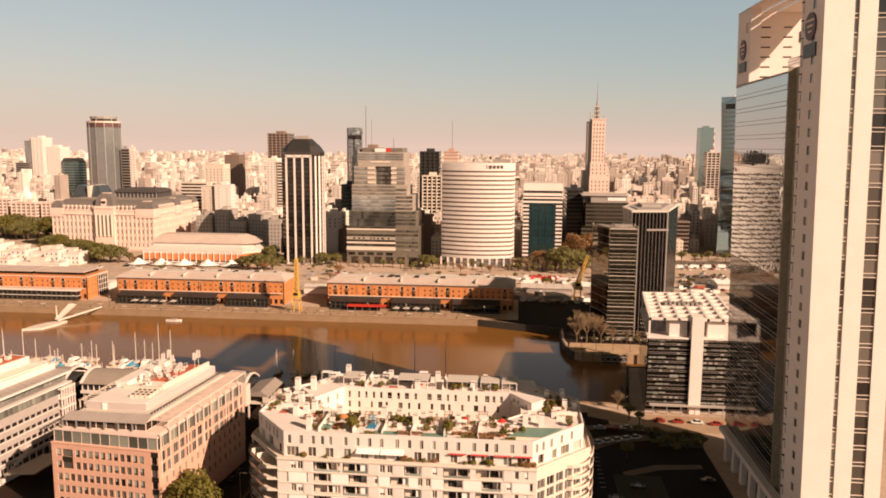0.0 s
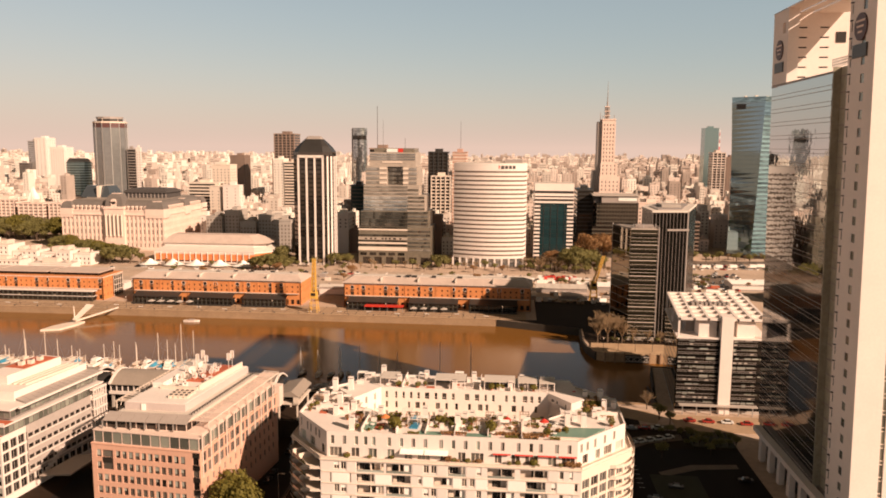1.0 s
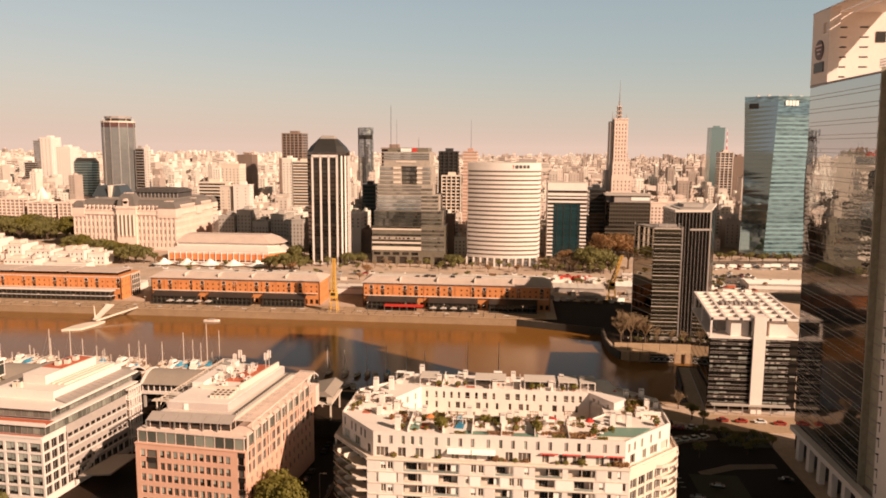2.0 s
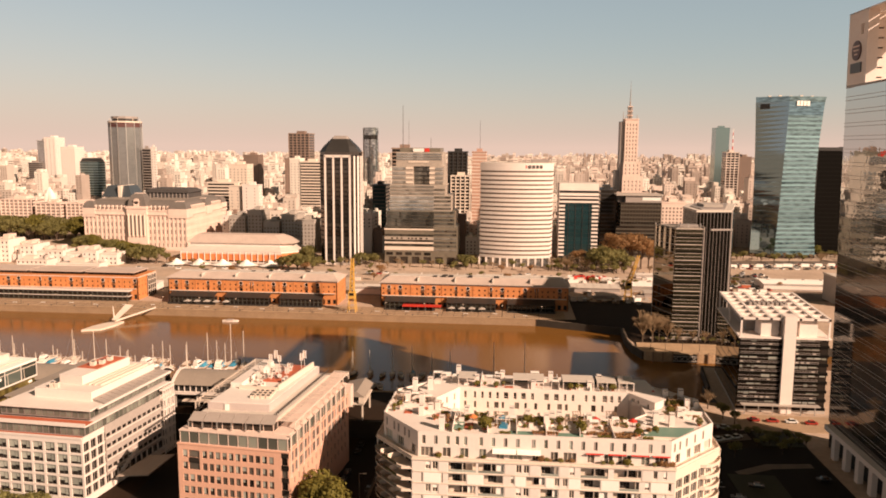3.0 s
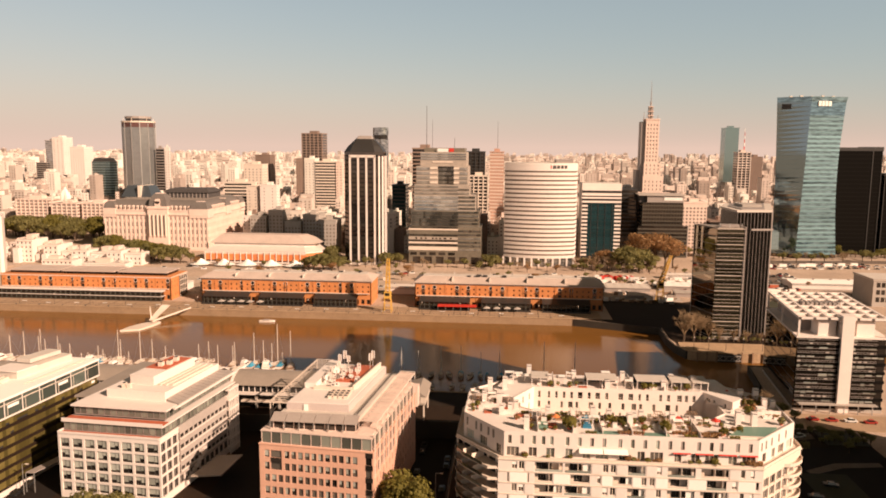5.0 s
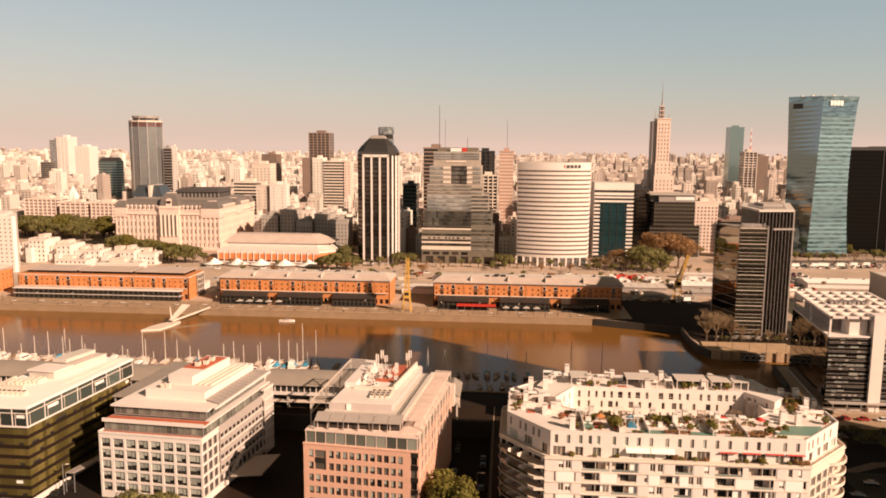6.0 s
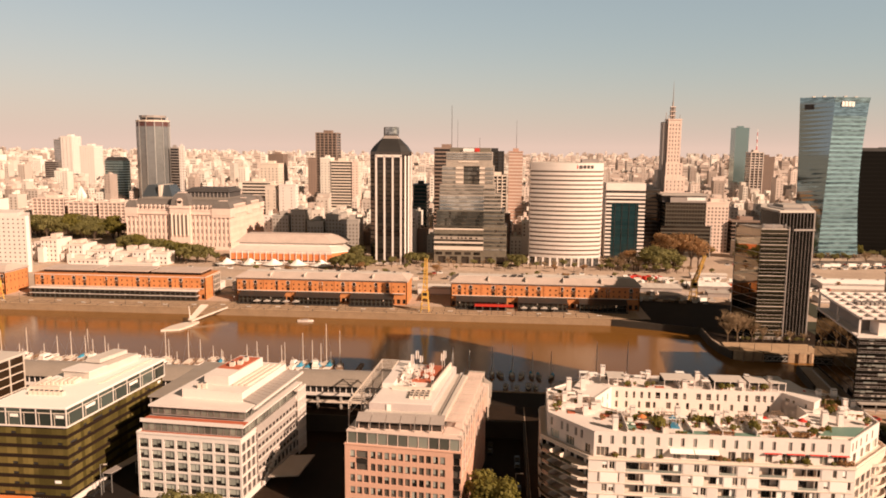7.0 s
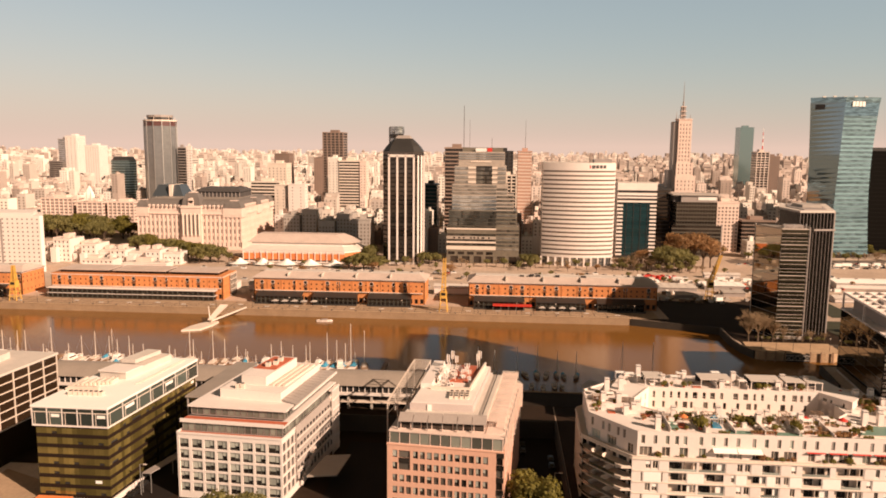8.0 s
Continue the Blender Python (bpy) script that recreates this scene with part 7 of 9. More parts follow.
        part("roof_crest", Maker().box(cx - w * 0.42, cx + w * 0.42, cy - d * 0.42, cy + d * 0.42, z + rise, z + rise + 0.5), STONE, r)
    # the columned centre and the corner pavilions
    part("centre_block", Maker().box(-388.5, -369.5, 652.8, 662, 0, 40.5), STONE, t)
    part("centre_cornice", Maker().box(-389.2, -368.8, 652.2, 662.4, 38.2, 39.2), STONE, t)
    dome(-387.5, -370.5, 653.6, 667, 40.5, 11.5)
    part("centre_dormer", Maker().box(-381.5, -376.5, 652.9, 660, 40.5, 45.0), STONE, t)
    part("centre_dormer_arch", Maker().tube((-379, 652.9, 45.0), (-379, 660, 45.0), 2.5, 14), STONE, t)
    for i in range(5):
        x = -386.6 + i * 3.8
        part("column", Maker().tube((x, 652.0, 13), (x, 652.0, 33), 0.75, 10), CREAM, t)
        if i < 4:
            part("column_gap", Maker().box(x + 1.1, x + 2.7, 652.6, 652.8, 14, 32), GREYCLAD, t)
    for x0, x1, y0, y1 in ((-349.5, -331.8, 654.2, 667), (-344, -331.6, 700, 713), (-346, -332, 740, 753), (-432, -420, 654.2, 667)):
        part("pavilion", Maker().box(x0, x1, y0, y1, 30, 38.2), STONE, t)
        dome(x0 + 0.5, x1 - 0.5, y0 + 0.5, y1 - 0.5, 38.2, 6.6)
    # glazed roof hall and the dark attic on the flat roof
    part("glazed_hall", Maker().prism([(-433, 690), (-402, 690), (-402, 715), (-433, 715)], 46.1, 57, [(-428, 694), (-407, 694), (-407, 711), (-428, 711)]), coated_glass("slate blue glass", (0.075, 0.085, 0.092), metal=0.3, rough=0.25), t, "slate blue glazed roof hall")
    part("hall_divider", Maker().box(-415.5, -412.5, 689.2, 716, 46.1, 57.2), CREAM, t)
    part("attic", Maker().box(-388, -346, 690, 722, 46.1, 53.2), SLATE, t, "dark attic with a row of openings")
    for i in range(12):
        part("attic_post", Maker().box(-387.6 + i * 3.75, -386.9 + i * 3.75, 689.4, 690, 46.1, 50.6), GREYCLAD, t)
    part("attic_roof", Maker().prism([(-389.5, 688.5), (-344.5, 688.5), (-344.5, 723), (-389.5, 723)], 51.2, 54.8, [(-385, 694), (-349, 694), (-349, 718), (-385, 718)]), SLATE, t)


def exhibition_hall():
    t = thing("exhibition_hall", "low orange panelled hall with white ribs and pale hipped roof", "exhibition hall", -265, 600)
    poly = [(-307, 584), (-222, 584), (-211, 596), (-211, 620), (-307, 620)]
    part("core", Maker().prism(inset(poly, 1.0), 0, 9.5), DARK, t)
    part("base", Maker().prism(poly, 0, 0.6), CONCRETE, t)
    for i in range(17):
        x = -306.6 + i * 5.0
        part("orange_panel", Maker().box(x + 0.5, x + 4.8, 584, 584.4, 3.2, 8.3), ORANGE, t, "orange wall panel")
        part("pale_panel", Maker().box(x + 0.5, x + 4.8, 584.05, 584.4, 8.3, 9.3), STONE, t, "pale upper panel")
        part("window", Maker().box(x + 0.5, x + 4.8, 584.1, 584.4, 2.0, 3.2), GLASSDARK, t)
        part("rib", Maker().box(x, x + 0.4, 583.2, 584.4, 1.2, 9.6), WHITE, t)
    mk = Maker().along((-222, 584), (-211, 596)).box(0, 16, 0, 0.5, 2, 9.4)
    part("end_panel", mk, ORANGE, t)
    part("floor_band", Maker().box(-308, -221, 582.8, 584.6, 1.0, 1.9), WHITE, t)
    part("top_band", Maker().prism(inset(poly, -0.15), 9.4, 10.6), WHITE, t)
    part("roof_skirt", Maker().prism(inset(poly, -0.4), 10.6, 14.6, inset(poly, 7.0)), PALEROOF, t, "pale lower roof slope")
    part("clerestory", Maker().prism(inset(poly, 6.2), 13.0, 16.8), WHITE, t)
    up = [(-304, 589), (-222, 589), (-213, 597), (-213, 619), (-304, 619)]
    part("roof", Maker().prism(up, 16.6, 22.6, [(-298, 600), (-232, 600), (-228, 604), (-228, 612), (-298, 612)]), WHROOF, t, "pale pinkish raised roof")


palace()
exhibition_hall()


# ---- white tents before the hall ----
def tent(x, y):
    t = thing("tent", "white peaked canvas tent", "tent", x, y, group="row of white tents")
    n = 12
    mk = Maker()
    rings = ((9.4, 1.2), (6.2, 2.0), (3.4, 3.6), (1.7, 5.0), (0.4, 5.6))
    pts = []
    for r, z in rings:
        for i in range(n):
            w = 2 * math.pi * i / n
            k = r * (1 + 0.06 * math.cos(4 * w))
            pts.append((x + k * math.cos(w), y + k * 0.8 * math.sin(w), z))
    f = [(a * n + i, a * n + (i + 1) % n, (a + 1) * n + (i + 1) % n, (a + 1) * n + i) for a in range(4) for i in range(n)]
    f.append([4 * n + i for i in range(n)])
    part("canvas", mk.add(pts, f), CANVAS, t)
    for i in range(4):
        w = math.pi / 4 + i * math.pi / 2
        px, py = x + 8.6 * math.cos(w), y + 6.9 * math.sin(w)
        part("pole", Maker().tube((px, py, 0), (px, py, 1.2), 0.12, 5), STEEL, t)


for i in range(5):
    tent(-306 + i * 19.5, 574)


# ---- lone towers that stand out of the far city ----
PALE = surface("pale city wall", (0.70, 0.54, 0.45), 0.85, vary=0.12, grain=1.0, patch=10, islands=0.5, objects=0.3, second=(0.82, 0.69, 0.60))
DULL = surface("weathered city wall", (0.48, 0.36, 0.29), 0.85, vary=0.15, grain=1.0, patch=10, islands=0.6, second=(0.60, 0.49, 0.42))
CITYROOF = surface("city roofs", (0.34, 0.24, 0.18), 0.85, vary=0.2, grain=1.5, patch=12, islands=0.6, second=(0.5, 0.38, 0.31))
CITYGLASS = coated_glass("city window", (0.15, 0.11, 0.09), metal=0.1, rough=0.3)
BROWNWALL = surface("brown wall", (0.24, 0.16, 0.12), 0.8, vary=0.15, objects=0.2)
REDWALL = surface("reddish brick wall", (0.46, 0.27, 0.20), 0.8, vary=0.15)


def lone_tower(name, label, x0, x1, y0, depth, h, wall, glass, step=3.6, solid=1.2, upright=False):
    t = thing(name, label, "tower block", (x0 + x1) / 2, y0 + depth / 2)
    poly = [(x0, y0), (x1, y0), (x1, y0 + depth), (x0, y0 + depth)]
    n = int((h - 1) / step)
    banded(t, poly, 0.5, n, step, solid, wall, glass, 0.3, far=True)
    part("base", Maker().prism(poly, 0, 0.5), CONCRETE, t)
    z = 0.5 + n * step
    part("roof", Maker().prism(inset(poly, -0.3), z, z + 1.4), wall, t)
    part("tank_house", Maker().box(x0 + (x1 - x0) * 0.3, x0 + (x1 - x0) * 0.7, y0 + depth * 0.3, y0 + depth * 0.7, z + 1.4, z + 4.5), wall, t)
    if upright:
        k = max(3, int((x1 - x0) / 5))
        for i in range(k + 1):
            x = x0 + (x1 - x0) * i / k
            part("pier", Maker().box(x - 0.6, x + 0.6, y0 - 0.6, y0 + 0.2, 0, z + 1.4), wall, t)
    return t


def punched_tower(name, label, x0, x1, y0, depth, h, wall, ww=1.3, hh=1.5, pitch=3.2, step=3.3):
    """A block with small separate windows, a row of them per storey, on the two sides that are seen."""
    t = thing(name, label, "tower block", (x0 + x1) / 2, y0 + depth / 2)
    part("wall", Maker().box(x0, x1, y0, y0 + depth, 0, h), wall, t)
    part("parapet", Maker().box(x0 - 0.3, x1 + 0.3, y0 - 0.3, y0 + depth, h, h + 1.1), wall, t)
    part("tank_house", Maker().box(x0 + (x1 - x0) * 0.35, x0 + (x1 - x0) * 0.7, y0 + depth * 0.3, y0 + depth * 0.7, h + 1.1, h + 4), wall, t)
    w = x1 - x0
    mk = Maker()
    for k in range(int((h - 1) / step)):
        z = k * step + 1.0
        for u, v in bays(w, max(2, int(w / pitch)), ww):
            mk.box(x0 + u, x0 + v, y0 - 0.08, y0 + 0.02, z, z + hh)
        for u, v in bays(depth, max(2, int(depth / pitch)), ww):
            xs = x1 if x0 < -60 else x0
            mk.box(xs - 0.05, xs + 0.05, y0 + u, y0 + v, z, z + hh)
    tagged(part("window_grid", mk, CITYGLASS, t), kind="stuff")


def fluted_tower():
    t = thing("fluted_tower", "tall grey glass tower with pale ribs and a crowned top", "tower block", -538, 940)

    def ring(r):
        return [(-538.2 + r * math.sin(2 * math.pi * i / 12), 940 - r * math.cos(2 * math.pi * i / 12)) for i in range(12)]
    part("glass", Maker().prism(ring(20.2), 0, 118.6), coated_glass("smoked glass", (0.25, 0.245, 0.235), metal=0.5, rough=0.14, wave=0.05, streak=0.1), t)
    part("red_band", Maker().prism(ring(20.3), 118.6, 124.4), surface("dark red panels", (0.10, 0.04, 0.034), 0.6), t, "dark red panelled band")
    part("top_band", Maker().prism(ring(20.9), 124.4, 126.4), CREAM, t)
    part("crown", Maker().prism(ring(15.5), 126.4, 129.6), DARKMETAL, t)
    part("crown_roof", Maker().prism(ring(16.4), 129.6, 132.4), GREYCLAD, t)
    for k, (x, y) in enumerate(ring(20.4)):
        part("rib", Maker().turn(x, y, 0, 30 * k).box(-0.5, 0.5, -0.3, 0.9, 0, 126), STEEL, t)
    for k in range(6):
        x, y = ring(18)[k * 2]
        part("crown_post", Maker().tube((x, y, 126.4), (x, y, 129.8), 0.3, 5), CREAM, t)


fluted_tower()
lone_tower("dark_tower", "dark brown office tower with plain sides", -338.6, -311, 1000, 30, 115, BROWNWALL, GLASSDARK, upright=True)
grey_round = thing("grey_glass_tower", "rounded grey glass tower behind the finned tower", "tower block", -271, 1250)
for zc, ze, rc, mt in ((0, 108, 12.2, GLASSGREY), (108, 115, 11.2, GLASSDARK), (115, 127.5, 12.2, GLASSGREY)):
    part("drum", Maker().tube((-272, 1250, zc), (-272, 1250, ze), rc, 20), mt, grey_round)
part("side_fin", Maker().box(-285.4, -282.8, 1246, 1256, 0, 127.0), GREYCLAD, grey_round)
lone_tower("red_brick_tower", "reddish apartment tower with pale bands", -78.6, -63.5, 800, 22, 93.5, REDWALL, CREAM, solid=2.3)
part("aerial", Maker().tube((-70.5, 810, 92), (-70.5, 810, 124.8), 0.25, 5, 0.12), DARKMETAL, bpy.data.objects["red_brick_tower"])
lone_tower("dark_tower", "dark tower behind the stepped glass tower", -150, -128, 705, 24, 96, BROWNWALL, GLASSDARK)
lone_tower("dark_tower", "dark tower behind the stepped glass tower", -104, -84, 800, 24, 93, DARKMETAL, GLASSDARK, upright=True)
SLATEGLASS = coated_glass("slate green glass", (0.24, 0.33, 0.325), metal=0.7, rough=0.12)
lone_tower("teal_tower", "distant slender blue glass tower", 303.5, 326, 1300, 28, 131, SLATEGLASS, SLATEGLASS)
lone_tower("brown_tower", "brown apartment tower with pale piers", 268, 285, 1100, 25, 94, DULL, GLASSDARK, upright=True)
striped_mast = thing("striped_mast", "slim red and white lattice mast on a roof", "aerial", 278, 1110, 95)
for k in range(6):
    part("mast_section", Maker().tube((278, 1110, 95 + k * 5), (278, 1110, 100 + k * 5), 0.75 - 0.08 * k, 5), (REDPAINT, CANVAS)[k % 2], striped_mast)
punched_tower("brown_tower", "brown apartment tower above the city", 300, 318, 1150, 25, 84, BROWNWALL, 1.4, 1.5, 3.4)
lone_tower("white_tower", "white office tower with a dark flank", -899, -885.6, 1300, 30, 104, GREYCLAD, GLASSGREY)
lone_tower("dark_block", "dark glass block before the white towers", -916, -895, 1296, 3.5, 63, GREYCLAD, GLASSDARK)
punched_tower("white_tower", "plain white tower above the city", -885.4, -864, 1300, 30, 107.5, WHITE, 1.4, 1.2, 6.0)
punched_tower("white_tower", "white apartment tower above the city", -792, -767, 1200, 28, 91, WHITE, 1.0, 1.2, 4.0)
round_block = thing("dark_round_block", "blue grey rounded office block with window bands", "tower block", -624, 1006)
banded(round_block, [(-624 + 18 * math.cos(0.3927 * i), 1006 + 12 * math.sin(0.3927 * i)) for i in range(16)], 0.5, 20, 3.6, 1.5, PALEBLUE, SLATEGLASS, 0.3, far=True)
part("dome_roof", Maker().prism([(-624 + 17 * math.cos(0.3927 * i), 1006 + 11.3 * math.sin(0.3927 * i)) for i in range(16)], 72.5, 77.6, [(-624 + 13 * math.cos(0.3927 * i), 1006 + 8.5 * math.sin(0.3927 * i)) for i in range(16)]), GREYCLAD, round_block)
lone_tower("dark_block", "dark glass slab beside the fluted tower", -514.4, -503.8, 935, 5, 91, GREYCLAD, GLASSDARK, solid=0.9)
punched_tower("white_slab", "plain white slab beside the tower", -503.6, -497, 937, 3, 92.5, WHITE, 1.0, 1.2, 9.0)
lone_tower("white_slab", "white slab with dark window bands", -296.5, -270.5, 905, 24, 78, CREAM, GLASSDARK, solid=1.7)
punched_tower("cream_tower", "cream apartment tower beside the banded slab", -310, -297, 906, 22, 80, PALE, 1.0, 1.3, 3.4)
punched_tower("cream_tower", "cream apartment tower beside the banded slab", -270, -262, 904, 20, 76, STONE, 1.0, 1.3, 3.4)
punched_tower("cream_block", "plain cream apartment block with blank walls", -338, -325, 775, 12, 53, CREAM, 0.9, 1.2, 6.5)
punched_tower("cream_block", "plain cream apartment block with blank walls", -322, -304, 772, 12, 54, WHITE, 0.9, 1.2, 6.5)
lone_tower("striped_block", "office block with dark window bands", -372, -341, 800, 22, 57, CREAM, GLASSDARK, solid=1.8)
punched_tower("cream_block", "cream apartment tower above low roofs", -378, -355, 880, 22, 73, CREAM, 1.2, 1.4, 4.0)
punched_tower("brown_tower", "grey brown apartment tower above roofs", -425, -403, 1060, 24, 82, BROWNWALL, 1.4, 1.5, 3.4)
punched_tower("brown_tower", "grey brown apartment tower above roofs", -382, -352, 1120, 24, 76, BROWNWALL, 1.4, 1.5, 3.4)
lone_tower("dark_block", "dark glass block behind the towers", -172, -158, 720, 22, 62, DARKMETAL, GLASSTEAL)
lone_tower("cream_block", "cream ribbed office block with uprights", -100, -80, 790, 22, 66, CREAM, GLASSDARK, upright=True)
lone_tower("dark_slab", "dark blue grey blank slab building", 45, 60, 690, 34, 62, DARKMETAL, GLASSDARK)
punched_tower("cream_block", "cream apartment block behind the avenue", 103, 126, 705, 24, 46, STONE, 1.6, 1.7, 3.2)
lone_tower("dark_block", "low brown block behind the avenue", 128, 158, 700, 24, 33, BROWNWALL, GLASSDARK)
park_slab = thing("white_slab", "white apartment slab with rows of small square windows", "tower block", -470, 530)
part("wall", Maker().prism([(-497, 518), (-439, 520), (-437.4, 521.6), (-454, 548), (-512, 546)], 0, 42.5), WHITE, park_slab)
part("parapet", Maker().prism([(-496.8, 518.3), (-445, 520.2), (-458, 547), (-511, 545)], 42.5, 44.6), WHITE, park_slab)
slab_panes = Maker().along((-497, 518), (-439, 520))
for k in range(13):
    for n in range(15):
        slab_panes.box(2.2 + n * 3.8, 3.3 + n * 3.8, -0.06, 0.03, 1.4 + k * 3.15, 2.5 + k * 3.15)
tagged(part("window_grid", slab_panes, CITYGLASS, park_slab), kind="stuff")
part("stair_strip", Maker().along((-497, 518), (-439, 520)).box(27, 28.6, -0.1, 0.03, 2, 40), GREYCLAD, park_slab)
for x0, x1, y0, h in ((-296, -281, 665, 31), (-279.5, -266, 668, 36), (-262, -247, 660, 27), (-246, -231, 664, 33), (-230, -214, 658, 29)):
    punched_tower("grey_block", "grey stone apartment block in shade", x0, x1, y0, 24, h, CONCRETE, 1.3, 1.6, 2.9)
lone_tower("cream_block", "long cream office palace with tall windows", -617, -580, 800, 26, 34, STONE, PALACEGLASS, solid=1.9, upright=True)
lone_tower("cream_block", "cream office block with a pinnacled front", -572, -543, 796, 26, 33, STONE, PALACEGLASS, solid=1.9, upright=True)
for px in (-571, -560, -555, -544):
    part("pinnacle", Maker().tube((px, 795.6, 33), (px, 795.6, 44 if -562 < px < -550 else 40), 1.3, 6, 0.3), STONE, bpy.data.objects["cream_block"])
lone_tower("cream_block", "cream classical office block by the park", -538, -508, 800, 24, 30, STONE, PALACEGLASS, solid=1.9, upright=True)
church = thing("white_church", "white church tower with a pointed spire", "church", -577, 830)
part("tower", Maker().box(-580, -572, 826, 834, 0, 36), CANVAS, church)
part("spire", Maker().prism([(-580, 826), (-572, 826), (-572, 834), (-580, 834)], 36, 47, [(-576.3, 829.7), (-575.7, 829.7), (-575.7, 830.3), (-576.3, 830.3)]), CANVAS, church)
part("nave", Maker().prism([(-572, 822), (-556, 822), (-556, 838), (-572, 838)], 0, 26), CREAM, church)

# ---- the wide city behind, block by block ----
KEEP_OUT = [(-440, -325, 645, 760), (-315, -205, 575, 670), (-196, -155, 585, 625), (-145, -72, 600, 650), (-65, 5, 595, 645), (2, 42, 645, 680), (56, 94, 700, 735),
            (60, 102, 668, 700), (175, 250, 670, 732), (160, 420, 640, 716), (243, 350, 695, 750), (-562, -494, 915, 965), (-340, -308, 995, 1035), (-290, -255, 1230, 1270), (-106, -60, 790, 830),
            (-152, -126, 700, 732), (-106, -78, 765, 815), (300, 332, 1295, 1332), (266, 320, 1095, 1180), (-905, -862, 1295, 1332), (-795, -768, 1195, 1230), (-642, -608, 995, 1035),
            (-515, -498, 930, 968), (-312, -258, 900, 935), (-340, -302, 768, 792), (-380, -338, 795, 905), (-428, -350, 1055, 1146), (-175, -155, 715, 745),
            (43, 160, 685, 732), (-300, -210, 655, 692), (-620, -500, 790, 845), (-680, -440, 640, 788), (-512, -430, 510, 560), (-920, -890, 1290, 1302)]


def is_free(x, y, w, d):
    return not any(x < b and x + w > a and y < dd and y + d > c for a, b, c, dd in KEEP_OUT)


rnd = random.Random(11)
near_lots, mid_lots, far_lots = [], [], []
y = 665.0
while y < 4550:
    depth = rnd.uniform(13, 20) if y < 1600 else rnd.uniform(20, 32)
    x = -0.80 * y - 140
    while x < 0.62 * y + 60:
        w = rnd.uniform(6, 15) if y < 1600 else rnd.uniform(9, 24)
        if rnd.random() < (0.24 if x > 0 else 0.13):
            x += rnd.uniform(5, 14)
        if y < 760 and -520 < x < -440:
            x += 80
            continue
        r = rnd.random()
        h = rnd.uniform(9, 24) if r < 0.64 else rnd.uniform(22, 38) if r < 0.94 else rnd.uniform(38, 62)
        if y > 2200:
            h *= 0.95 + 0.2 * rnd.random()
        if y < 900:
            h = min(h, 36)
        if -330 < x < -205 and y < 760:
            h = min(h, 30)
        yy = y + rnd.uniform(-3, 3)
        if is_free(x, yy, w, depth):
            (near_lots if y < 745 and -520 < x < 330 else mid_lots if y < 1700 else far_lots).append((x, yy, w, depth, h))
        x += w + rnd.uniform(0.0, 0.8)
    y += depth + (rnd.uniform(9, 16) if rnd.random() < 0.45 else rnd.uniform(2, 6))

for x, y, w, d, h in near_lots:
    t = thing("apartment_building", rnd.choice(("cream rendered apartment building with plain windows", "pale city building with rows of small windows", "sunlit beige apartment building with a roof tank")), "apartment building", x + w / 2, y + d / 2)
    wall = rnd.choice((PALE, PALE, PALE, CREAM, STONE, WHITE, BROWNWALL))
    part("wall", Maker().box(x, x + w, y, y + d, 0, h), wall, t)
    a = rnd.uniform(0.1, 0.5)
    part("tank_house", Maker().box(x + w * a, x + w * (a + 0.3), y + d * 0.3, y + d * 0.6, h, h + rnd.uniform(2, 4.5)), wall, t)
    cnt = max(2, int(w / 3.3))
    ww = rnd.uniform(0.9, 1.6)
    mk = Maker()
    for k in range(max(0, int((h - 13) / 3.2)), int((h - 1) / 3.2)):
        z = k * 3.2 + 1.1
        for u, v in bays(w, cnt, ww):
            mk.box(x + u, x + v, y - 0.06, y + 0.02, z, z + 1.5)
        for u, v in bays(d, max(2, int(d / 4)), ww):
            xs = x + w if x < -60 else x
            mk.box(xs - 0.04, xs + 0.04, y + u, y + v, z, z + 1.5)
    tagged(part("window_grid", mk, CITYGLASS, t), kind="stuff")

panes = []
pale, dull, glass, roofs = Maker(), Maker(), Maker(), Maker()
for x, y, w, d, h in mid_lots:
    # more dull walls on the right stand in for the shaded sides
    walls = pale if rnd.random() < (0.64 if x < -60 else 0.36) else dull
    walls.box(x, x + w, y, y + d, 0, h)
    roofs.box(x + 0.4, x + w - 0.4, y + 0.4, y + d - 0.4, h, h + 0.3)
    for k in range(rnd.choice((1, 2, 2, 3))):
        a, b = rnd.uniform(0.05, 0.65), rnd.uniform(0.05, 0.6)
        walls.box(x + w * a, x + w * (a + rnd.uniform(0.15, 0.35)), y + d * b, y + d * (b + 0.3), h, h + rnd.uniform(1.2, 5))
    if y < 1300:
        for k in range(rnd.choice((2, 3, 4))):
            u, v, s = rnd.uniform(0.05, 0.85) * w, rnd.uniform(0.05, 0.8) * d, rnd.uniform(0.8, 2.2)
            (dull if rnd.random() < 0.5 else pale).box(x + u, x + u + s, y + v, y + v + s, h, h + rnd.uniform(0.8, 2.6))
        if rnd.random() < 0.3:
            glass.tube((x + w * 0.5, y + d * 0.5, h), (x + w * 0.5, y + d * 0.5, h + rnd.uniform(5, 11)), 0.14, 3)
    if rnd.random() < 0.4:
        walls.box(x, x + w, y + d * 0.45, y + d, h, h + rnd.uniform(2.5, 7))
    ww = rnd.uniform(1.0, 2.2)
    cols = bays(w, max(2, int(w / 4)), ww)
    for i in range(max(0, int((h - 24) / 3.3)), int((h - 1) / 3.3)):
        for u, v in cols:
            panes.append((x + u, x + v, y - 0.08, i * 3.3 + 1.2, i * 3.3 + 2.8))
